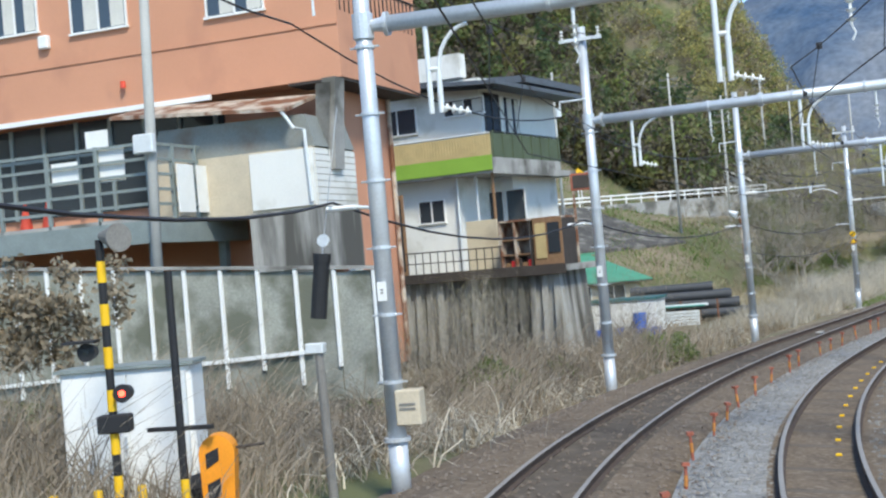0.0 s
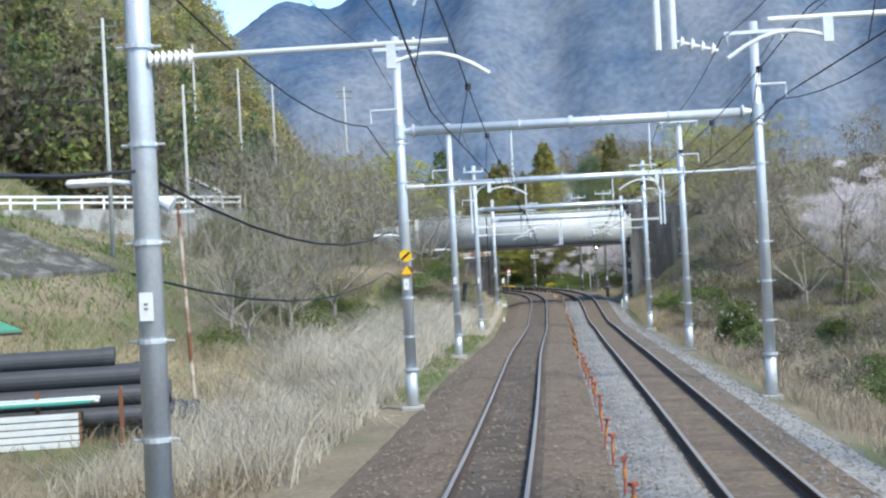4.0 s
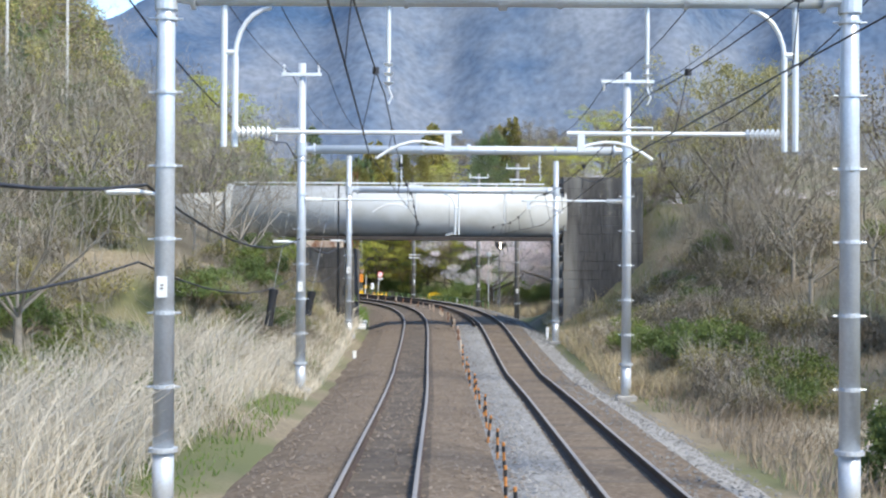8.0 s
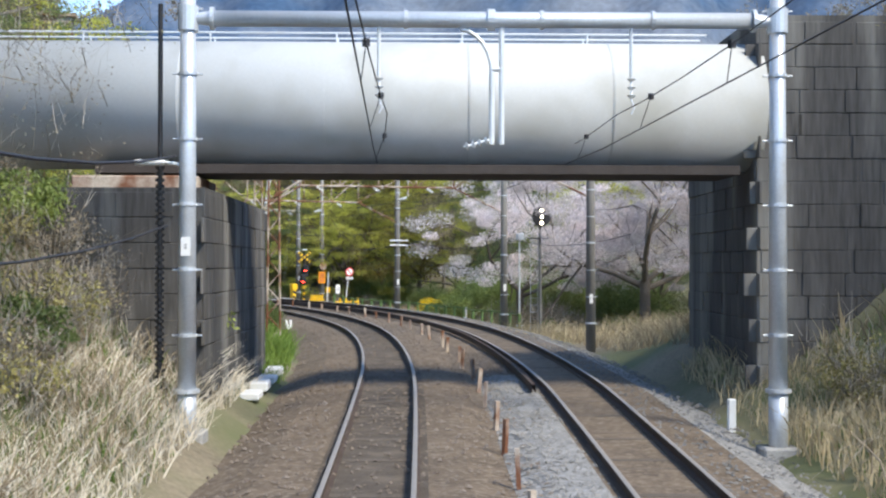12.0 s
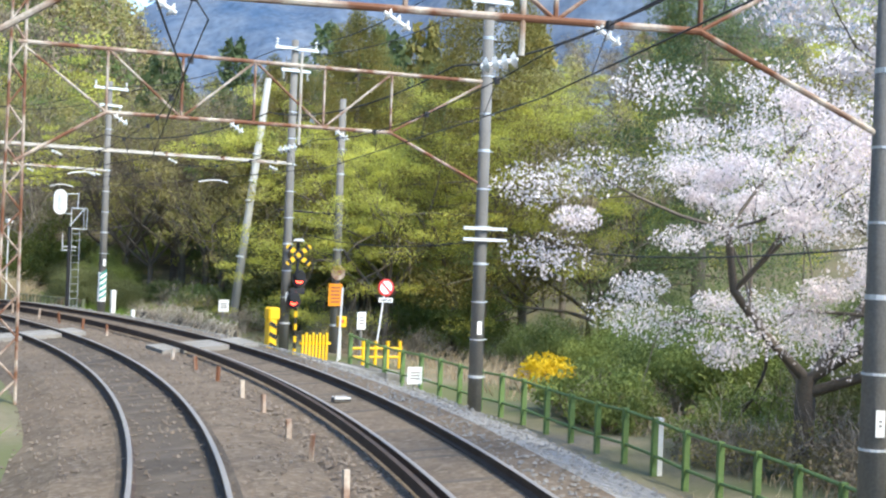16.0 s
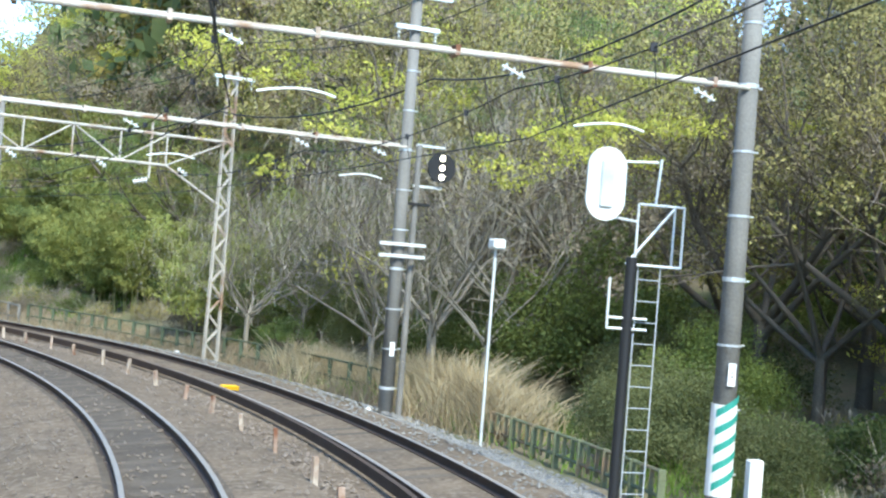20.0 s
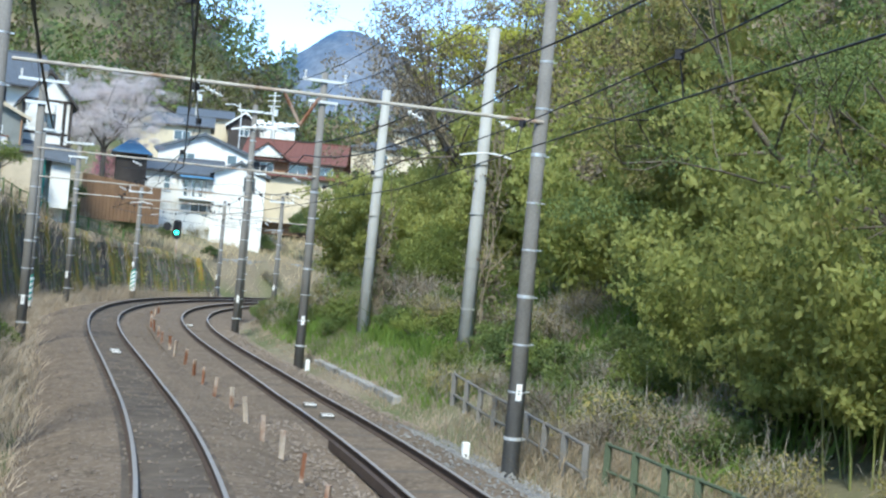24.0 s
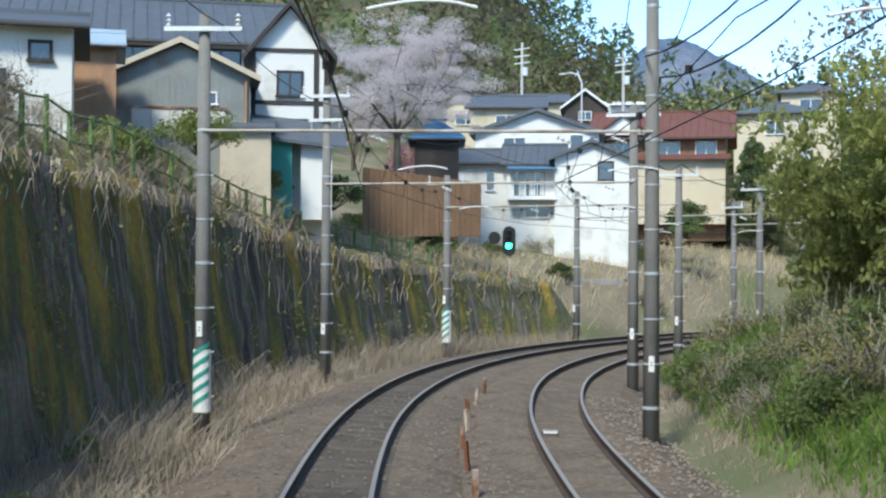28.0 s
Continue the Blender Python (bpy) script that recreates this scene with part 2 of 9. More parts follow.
def prism(bm, outline, y0, y1, m=None):
    """An outline in x, z pushed from y0 to y1."""
    M = m if m is not None else Matrix()
    f = [bm.verts.new(M @ Vector((x, y0, z))) for x, z in outline]
    g = [bm.verts.new(M @ Vector((x, y1, z))) for x, z in outline]
    bm.faces.new(f)
    bm.faces.new(list(reversed(g)))
    k = len(f)
    for i in range(k):
        j = (i + 1) % k
        bm.faces.new((f[j], f[i], g[i], g[j]))
    bmesh.ops.recalc_face_normals(bm, faces=bm.faces)
    return bm


def B():
    return bmesh.new()


def one(fn, *a, **k):
    bm = bmesh.new()
    fn(bm, *a, **k)
    return bm


# ---- the line: heading, level and cant along the left track ----
HEAD = (37.5, 24.5, 12.4, 1.3, -8.6, -16.9, -22.7, -25.4, -25.9, -25.5, -25.4, -26.0, -26.1, -25.4, -25.7, -25.0, -21.1, -14.6, -7.4, 1.1, 9.9, 19.2, 28.4, 36.6, 42.4, 45.4, 45.9, 42.6, 34.4, 21.4, 4.6, -14.9, -36.4, -59.5, -83.9)
X0, Y0, S0, S1 = 0.448, 19.055, -36, 372
ELEV_S = (-36, 0, 22, 46, 65, 90, 109, 124, 135, 146, 165, 185, 216, 238, 254, 266, 372)
ELEV = (0.9, 0.65, 0.40, 0.07, -0.17, -0.34, -0.66, -0.88, -0.60, -0.23, 0.04, 0.15, 0.32, 0.08, -0.17, -0.32, -0.32)
CANT_S = (-36, 0, 12, 22, 37, 50, 62, 140, 160, 176, 200, 216, 238, 250, 260, 275, 300, 372)
CANT = (4.8, 4.8, 5.3, 4.9, 3.4, 2.0, 0.0, 0.0, -2.2, -4.6, -4.8, -5.3, -4.9, -3.0, -1.2, 0.5, 3.5, 4.0)
TS = np.arange(S0, S1 + 0.5, 1.0)
_h = np.interp(TS, np.arange(S0, S1 + 1, 12.0), HEAD)
_k = np.array([1, 2, 3, 4, 5, 4, 3, 2, 1.0]) / 25
TH = np.radians(np.convolve(np.pad(_h, 4, mode="reflect", reflect_type="odd"), _k, "valid"))
_dx, _dy = -np.sin(TH), np.cos(TH)
TX = np.r_[0, np.cumsum((_dx[1:] + _dx[:-1]) / 2)]
TY = np.r_[0, np.cumsum((_dy[1:] + _dy[:-1]) / 2)]
TX, TY = TX - TX[-S0] + X0, TY - TY[-S0] + Y0
TS, S0, S1 = TS + 2.0, S0 + 2, S1 + 2        # stations are counted from two metres before the first
TRACK2 = 3.78        # distance between the track centres
GAUGE = 1.132        # between rail centres


def line(s):
    """Place, heading, level and cant (radians) of the left track's centre at s metres."""
    return np.interp(s, TS, TX), np.interp(s, TS, TY), np.interp(s, TS, TH), np.interp(s, ELEV_S, ELEV), np.radians(np.interp(s, CANT_S, CANT))


def at(s, lat, h=0.0):
    """World place lat metres right of the left track's centre, h above its rails."""
    x, y, a, z, c = line(s)
    return Vector((x + math.cos(a) * lat, y + math.sin(a) * lat, z + h))


def here(s, lat, h=0.0, turn=0.0):
    """A pose whose y points along the line and x to the right."""
    p = at(s, lat, h)
    return pose(p.x, p.y, p.z, 0, 0, math.degrees(line(s)[2]) + turn)


def nearest(x, y):
    """s and lat of world places (arrays)."""
    x, y = np.asarray(x, float), np.asarray(y, float)
    best, arg = np.full(x.shape, 1e18), np.zeros(x.shape, int)
    for i in range(0, len(TX), 2):
        d = (x - TX[i]) ** 2 + (y - TY[i]) ** 2
        m = d < best
        best[m], arg[m] = d[m], i
    dx, dy, a = x - TX[arg], y - TY[arg], TH[arg]
    lat = dx * np.cos(a) + dy * np.sin(a)
    return TS[arg] - dx * np.sin(a) + dy * np.cos(a), np.sign(lat) * np.sqrt(best), lat


# ---- ground ----
LATS_L = (-200, -70, -36, -22, -14, -9, -7.2, -5.9, -2.6)
LEFT = {-36: (25, 10, 4, 1.2, .6, .2, -.2, -.4, -.5), 20: (30, 14, 6, 1.0, .6, .2, -.1, -.2, -.5), 44: (40, 14, 6, 1, .2, -.6, -.8, -.8, -.55),
        66: (40, 10, 2.5, -.5, -.9, -.9, -.9, -.8, -.55), 86: (55, 12, 4, -.2, -.4, -.4, -.4, -.5, -.55), 106: (60, 17, 7, 2.6, 1.6, .8, .4, .1, -.5),
        130: (60, 18, 8, 5, 3.4, 2.2, 1.2, .4, -.5), 137: (60, 18, 8, 5.8, 4.6, 3.6, 2.7, 1.5, -.5), 143: (60, 18, 8, 6.2, 5.6, 4.6, 3.6, 2.6, -.5), 150: (60, 18, 8, 5.5, 4.6, 3.6, 2.4, .8, -.5), 168: (40, 12, 6, 4, 2.8, 1.6, .6, 0, -.5),
        190: (30, 10, 4, 2.2, 1, .3, -.1, -.2, -.5), 236: (30, 9, 4, 2, .9, .2, -.1, -.3, -.5), 244: (34, 10, 6, 4, 3, 2, 1, -.3, -.5), 256: (60, 20, 12, 9.5, 8.2, 7.2, 6.2, -.3, -.5),
        284: (60, 20, 12, 9.2, 8.0, 6.8, 5.8, -.3, -.5), 300: (60, 20, 12, 8.6, 7.5, 6.2, 5.35, -.3, -.5), 310: (60, 20, 12, 8, 6.4, 5.2, 4.2, -.3, -.5), 319: (60, 20, 12, 7, 5, 4, 3.1, -.3, -.5), 330: (60, 20, 9, 5, 4, 3, 2.2, -.3, -.5), 372: (60, 20, 9, 5, 4, 3, 2.0, 0, -.5)}
LATS_R = (6.4, 8.5, 12, 18, 30, 60, 120, 250)
RIGHT = {-36: (-.6, -.8, -1.2, -1.5, -2, 0, 12, 40), 80: (-.6, -.9, -1.4, -1.6, -1, 2, 12, 40), 118: (-.5, -.6, -.2, .8, 3, 6, 14, 40),
         134: (-.5, .1, 1.5, 4.2, 6, 8, 9, 20), 144: (-.5, .1, 1.7, 4.6, 6, 8, 9, 20), 147: (-.5, 1.6, 6.2, 6.6, 6, 6, 8, 20), 151: (-.5, 1.4, 5.0, 6.0, 6, 6, 8, 20), 160: (-.6, -.4, .4, .6, 0, 0, 5, 20), 176: (-.7, -1.1, -1.1, -1.2, -1.5, 0, 8, 20), 196: (-.6, -1.0, -1.0, -1.2, 0, 3, 8, 14), 204: (-.5, -.6, -.9, -1, 0, 4, 8, 14),
         222: (-.5, -.4, .0, .6, 3, 7, 10, 14), 244: (-.5, -.3, .4, 1.6, 5, 9, 12, 14), 264: (-.5, .2, 1.4, 4.0, 8, 12, 14, 18), 271: (-.4, .5, 1.9, 4.2, 8, 12, 14, 18), 280: (-.4, .5, 2.2, 4.4, 8, 11, 14, 19),
         290: (-.5, .7, 2.6, 4.6, 7, 10, 14, 20), 322: (-.5, .2, .6, 1, 2, 4, 10, 20), 372: (-.5, 0, .6, 1, 2, 6, 15, 50)}
HILLS = ((-8, 202, 90, 36), (45, 420, 140, 32), (-130, 362, 42, 42), (-107, 386, 39, 26), (-210, 330, 60, 60), (-420, 900, 60, 200), (160, 255, 14, 60), (250, 60, 25, 90), (-330, 180, 70, 110), (-300, -200, 60, 160), (350, 420, 25, 120))



def table(sec, lats, s, lat):
    ks = sorted(sec)
    H = np.array([sec[k] for k in ks], float)
    i = np.clip(np.searchsorted(ks, s) - 1, 0, len(ks) - 2)
    k = np.array(ks, float)
    u = np.clip((s - k[i]) / (k[i + 1] - k[i]), 0, 1)
    lats = np.array(lats, float)
    j = np.clip(np.searchsorted(lats, lat) - 1, 0, len(lats) - 2)
    v = np.clip((lat - lats[j]) / (lats[j + 1] - lats[j]), 0, 1)
    a, b = H[i, j] * (1 - v) + H[i, j + 1] * v, H[i + 1, j] * (1 - v) + H[i + 1, j + 1] * v
    return a * (1 - u) + b * u


def height(x, y):
    """Level of the ground at world places (arrays)."""
    x, y = np.atleast_1d(np.asarray(x, float)), np.atleast_1d(np.asarray(y, float))
    s, lat, _ = nearest(x, y)
    z = np.interp(s, ELEV_S, ELEV)
    near = np.where(lat < 1.9, table(LEFT, LATS_L, s, lat), table(RIGHT, LATS_R, s, lat))
    near = np.where((lat > -2.6) & (lat < 6.4), -0.62, near) + z
    far = np.zeros_like(x)
    for hx, hy, hz, hs in HILLS:
        far = far + hz * np.exp(-((x - hx) ** 2 + (y - hy) ** 2) / (2 * hs * hs))
    w = np.clip((np.abs(lat) - 26) / 50, 0, 1)
    w = w * w * (3 - 2 * w)
    ux, uy = 0.832, 0.555
    along, below = (x + 9) * ux + (y - 132) * uy, (x + 9) * uy - (y - 132) * ux
    fall = np.maximum(7.3 + 0.0166 * np.clip(along, -30, 50) - 0.42 * np.maximum(below, 0), -0.8)
    cut = (below > -0.5) & (along > -40) & (along < 46)
    base = near * (1 - w) + far * w
    trim = np.where(cut, np.minimum(base, fall), base) - base
    bumps = 0.12 * np.sin(x * 1.3 + 0.7 * np.sin(y * 0.9)) * np.sin(y * 1.1 + x * 0.3) * np.clip((np.abs(lat - 1.9) - 6) / 3, 0, 1)
    big = 6 * np.sin(x * 0.013) * np.sin(y * 0.011 + 1) * w * np.clip((np.abs(lat) - 150) / 400, 0, 4)
    return base + trim + bumps + big


def on(s, lat, dh=0.0):
    """World place on the ground."""
    p = at(s, lat)
    return Vector((p.x, p.y, float(height(p.x, p.y)[0]) + dh))


def spread(a, b, step, reach, grow=1.13):
    mid = list(np.arange(a, b + step / 2, step))
    lo, hi, d = [], [], step
    while a - sum(lo) > -reach:
        d *= grow
        lo.append(d)
    d = step
    while b + sum(hi) < reach:
        d *= grow
        hi.append(d)
    return np.array([*[a - sum(lo[:i + 1]) for i in range(len(lo))][::-1], *mid, *[b + sum(hi[:i + 1]) for i in range(len(hi))]])


gx, gy = spread(-45, 125, 1.25, 3600), spread(-10, 335, 1.25, 3600)
GX, GY = np.meshgrid(gx, gy)
GZ = height(GX.ravel(), GY.ravel())
nx, ny = len(gx), len(gy)
ii = (np.arange(ny - 1)[:, None] * nx + np.arange(nx - 1)[None]).ravel()
ground = raw("ground", np.stack([GX.ravel(), GY.ravel(), GZ], 1).tolist(), np.stack([ii, ii + 1, ii + nx + 1, ii + nx], 1).tolist(), soil, smooth=True)
tagged(ground, "uneven earth with dry grass and green patches", "ground", kind="structure")

# ---- tracks ----
def ribbon(name, profile, s0, s1, step, mats, idx=None, parent=None, lat0=0.0, cant=True, smooth=False):
    """A strip along the line with a cross-section of (lat, h) points, tilted with the track."""
    ss = np.arange(s0, s1 + step / 2, step)
    x, y, a, z, c = line(ss)
    if not cant:
        c = c * 0
    V = []
    for k in range(len(ss)):
        ca, sa = math.cos(a[k]), math.sin(a[k])
        for l, h in profile:
            lt = lat0 + l * math.cos(c[k]) + h * math.sin(c[k])
            V.append((x[k] + ca * lt, y[k] + sa * lt, z[k] - l * math.sin(c[k]) + h))
    n = len(profile)
    F = [(k * n + j, k * n + j + 1, (k + 1) * n + j + 1, (k + 1) * n + j) for k in range(len(ss) - 1) for j in range(n - 1)]
    ix = None if idx is None else [idx[j] for k in range(len(ss) - 1) for j in range(n - 1)]
    return raw(name, V, F, mats, parent, smooth, ix)


bed_l = ribbon("track_bed", [(-3.0, -.66), (-2.3, -.42), (-1.55, -.19), (-.75, -.15), (-.5, -.17), (.5, -.17), (.75, -.15), (1.3, -.17), (1.95, -.30)], -30, 360, 0.75, [ballast_brown, ballast_dark], [0, 0, 0, 1, 1, 1, 0, 0])
tagged(bed_l, "rust-brown stone ballast of the left track", "ballast", kind="structure")
BED_R = [(-1.95, -.30), (-1.35, -.17), (-.75, -.15), (-.5, -.17), (.5, -.17), (.75, -.15), (1.5, -.19), (2.2, -.45), (3.0, -.72)]
for s0, s1, ix in ((-30, 150, [0, 0, 1, 1, 1, 1, 0, 0]), (150, 264, [1, 1, 1, 1, 1, 1, 0, 0]), (264, 360, [1] * 8)):
    bed_r = ribbon("track_bed", BED_R, s0, s1, 0.75, [ballast_grey, ballast_brown], ix, lat0=TRACK2)
    tagged(bed_r, "grey and brown stone ballast of the right track", "ballast", kind="structure")
RAIL = [(-.07, -.165), (-.07, -.15), (-.012, -.13), (-.012, -.045), (-.034, -.035), (-.034, -.004), (-.026, 0), (.026, 0), (.034, -.004), (.034, -.035), (.012, -.045), (.012, -.13), (.07, -.15), (.07, -.165)]
tracks = []
for k, lat0 in enumerate((0.0, TRACK2)):
    tr = thing("railway_track", label="narrow-gauge railway track with worn steel rails on ballast", category="railway track", kind="structure")
    tracks.append(tr)
    for side in (-1, 1):
        ribbon("rail", [(side * GAUGE / 2 + l, h) for l, h in RAIL], -30, 360, 1.0, [rail_side, rail_top], [0] * 5 + [1, 1, 1] + [0] * 5, tr, lat0)



# ---- plants ----
def leafmat(name, a, b, trans=0.3, rough=0.6):
    """Leaves between two colours, leaf by leaf and tree by tree."""
    m = bpy.data.materials.new(name)
    m.use_nodes = True
    nt = m.node_tree
    N, L = nt.nodes.new, nt.links.new
    p = nt.nodes["Principled BSDF"]
    geo, oi = N("ShaderNodeNewGeometry"), N("ShaderNodeObjectInfo")
    ns = N("ShaderNodeTexNoise")
    ns.inputs["Scale"].default_value, ns.inputs["Detail"].default_value = 0.55, 3.0
    L(geo.outputs["Position"], ns.inputs["Vector"])
    mix = N("ShaderNodeMix")
    mix.data_type = "RGBA"
    mix.inputs[6].default_value, mix.inputs[7].default_value = (*a, 1), (*b, 1)
    ad = N("ShaderNodeMath")
    ad.operation = "MULTIPLY_ADD"
    L(geo.outputs["Random Per Island"], ad.inputs[0])
    ad.inputs[1].default_value = 0.55
    rg = N("ShaderNodeMapRange")
    rg.inputs["From Min"].default_value, rg.inputs["From Max"].default_value = 0.3, 0.7
    rg.inputs["To Min"].default_value, rg.inputs["To Max"].default_value = -0.05, 0.5
    L(ns.outputs["Fac"], rg.inputs["Value"])
    L(rg.outputs[0], ad.inputs[2])
    L(ad.outputs[0], mix.inputs[0])
    hs = N("ShaderNodeHueSaturation")
    pr = N("ShaderNodeMapRange")
    pr.inputs["To Min"].default_value, pr.inputs["To Max"].default_value = 0.75, 1.25
    L(oi.outputs["Random"], pr.inputs["Value"])
    L(pr.outputs[0], hs.inputs["Value"])
    L(mix.outputs[2], hs.inputs["Color"])
    L(hs.outputs[0], p.inputs["Base Color"])
    p.inputs["Roughness"].default_value = rough
    p.inputs["Specular IOR Level"].default_value = 0.25
    if trans:
        tr = N("ShaderNodeBsdfTranslucent")
        L(hs.outputs[0], tr.inputs["Color"])
        ms = N("ShaderNodeMixShader")
        ms.inputs[0].default_value = trans
        L(p.outputs[0], ms.inputs[1])
        L(tr.outputs[0], ms.inputs[2])
        L(ms.outputs[0], nt.nodes["Material Output"].inputs["Surface"])
    return m


leaf_yellow = leafmat("spring_leaves", (0.33, 0.35, 0.075), (0.80, 0.76, 0.18), 0.6)
leaf_green = leafmat("green_leaves", (0.085, 0.13, 0.05), (0.26, 0.32, 0.11), 0.5)
leaf_dark = leafmat("conifer_needles", (0.070, 0.112, 0.055), (0.22, 0.265, 0.11), 0.5)
leaf_rust = leafmat("rusty_conifer_needles", (0.13, 0.145, 0.05), (0.42, 0.335, 0.095), 0.5)
leaf_olive = leafmat("olive_buds", (0.174, 0.160, 0.072), (0.450, 0.392, 0.145))
leaf_brown = leafmat("brown_twigs", (0.145, 0.123, 0.087), (0.392, 0.319, 0.225))
leaf_cherry = leafmat("cherry_blossom", (0.78, 0.68, 0.665), (0.91, 0.85, 0.83), 0.5)
leaf_pink = leafmat("pink_blossom", (0.55, 0.22, 0.30), (0.75, 0.42, 0.48), 0.3)
leaf_red = leafmat("red_shrub_leaves", (0.35, 0.06, 0.04), (0.55, 0.14, 0.08), 0.3)
flower_yellow = leafmat("yellow_flowers", (0.62, 0.42, 0.02), (0.85, 0.66, 0.05), 0.3)
reed = leafmat("dry_reeds", (0.42, 0.365, 0.275), (0.82, 0.75, 0.62), 0.35)
straw = leafmat("dry_straw", (0.34, 0.27, 0.165), (0.66, 0.56, 0.37), 0.25)
reed_brown = leafmat("brown_grass", (0.20, 0.155, 0.10), (0.44, 0.36, 0.25), 0.2)
dead = leafmat("dead_stems", (0.20, 0.16, 0.115), (0.46, 0.385, 0.30), 0.15)
leaf_thick = leafmat("dark_undergrowth", (0.085, 0.11, 0.05), (0.26, 0.27, 0.12), 0.5)
leaf_bamboo = leafmat("bamboo_leaves", (0.24, 0.28, 0.085), (0.50, 0.51, 0.18), 0.55)
leaf_fresh = leafmat("fresh_green_leaves", (0.10, 0.145, 0.04), (0.28, 0.32, 0.09))
turf = leafmat("green_grass", (0.07, 0.13, 0.025), (0.22, 0.32, 0.07), 0.3)


twig_bark = material("grey_twigs", (0.32, 0.285, 0.235), 0.95, 0, 0.3, 3, 25, 0.2)


def leaves(rng, C, n, size, flat=0.4, droop=0.0):
    """Small pointed leaves round centres C (k, 6: place and radii), n for each."""
    k = len(C)
    P = rng.normal(0, 1, (k, n, 3))
    P /= np.maximum(np.linalg.norm(P, axis=2, keepdims=True), 1e-6)
    P *= rng.random((k, n, 1)) ** 0.45
    P = (C[:, None, :3] + P * C[:, None, 3:]).reshape(-1, 3)
    m = len(P)
    nor = rng.normal(0, 1, (m, 3)) * np.array([1, 1, flat]) + np.array([0, 0, 0.9 * (1 - flat)])
    nor /= np.linalg.norm(nor, axis=1, keepdims=True)
    u = np.cross(nor, rng.normal(0, 1, (m, 3)))
    u /= np.maximum(np.linalg.norm(u, axis=1, keepdims=True), 1e-6)
    u[:, 2] -= droop
    v = np.cross(nor, u)
    s = size * (0.6 + 0.8 * rng.random((m, 1)))
    return np.stack([P - u * s, P + v * s * 0.5, P + u * s, P - v * s * 0.5], 1)


def segs_mesh(name, segs, mat, parent, n=5):
    V, F = [], []
    for a, b, r0, r1 in segs:
        k = n if r0 > 0.03 else 3 if r0 > 0.014 else 2
        q = (Vector(b) - Vector(a)).to_track_quat("Z", "Y").to_matrix()
        o = len(V)
        for c, r in ((a, r0), (b, r1)):
            for i in range(k):
                w = q @ Vector((math.cos(6.2832 * i / k) * r, math.sin(6.2832 * i / k) * r, 0))
                V.append((c[0] + w.x, c[1] + w.y, c[2] + w.z))
        F += [(o + i, o + (i + 1) % k, o + k + (i + 1) % k, o + k + i) for i in range(k if k > 2 else 1)]
    return raw(name, V, F, mat, parent, smooth=True)


def limbs(rng, p, d, length, r, depth, kids, out, tips, wild=0.35, rise=0.1):
    p, d = np.array(p, float), np.array(d, float)
    for i in range(3):
        d = d + rng.normal(0, wild * 0.35, 3) + np.array([0, 0, rise * 0.4])
        d /= np.linalg.norm(d)
        q = p + d * length / 3
        r2 = r * 0.82
        out.append((p, q, r, r2))
        if depth > 0 and i > 0:
            for _ in range(kids if i == 2 else max(1, kids - 1)):
                e = d + rng.normal(0, wild * 1.7, 3)
                e[2] += rise
                limbs(rng, q, e / np.linalg.norm(e), length * (0.55 + 0.25 * rng.random()), r2 * 0.6, depth - 1, kids, out, tips, wild, rise)
        p, r = q, r2
    tips.append(p)


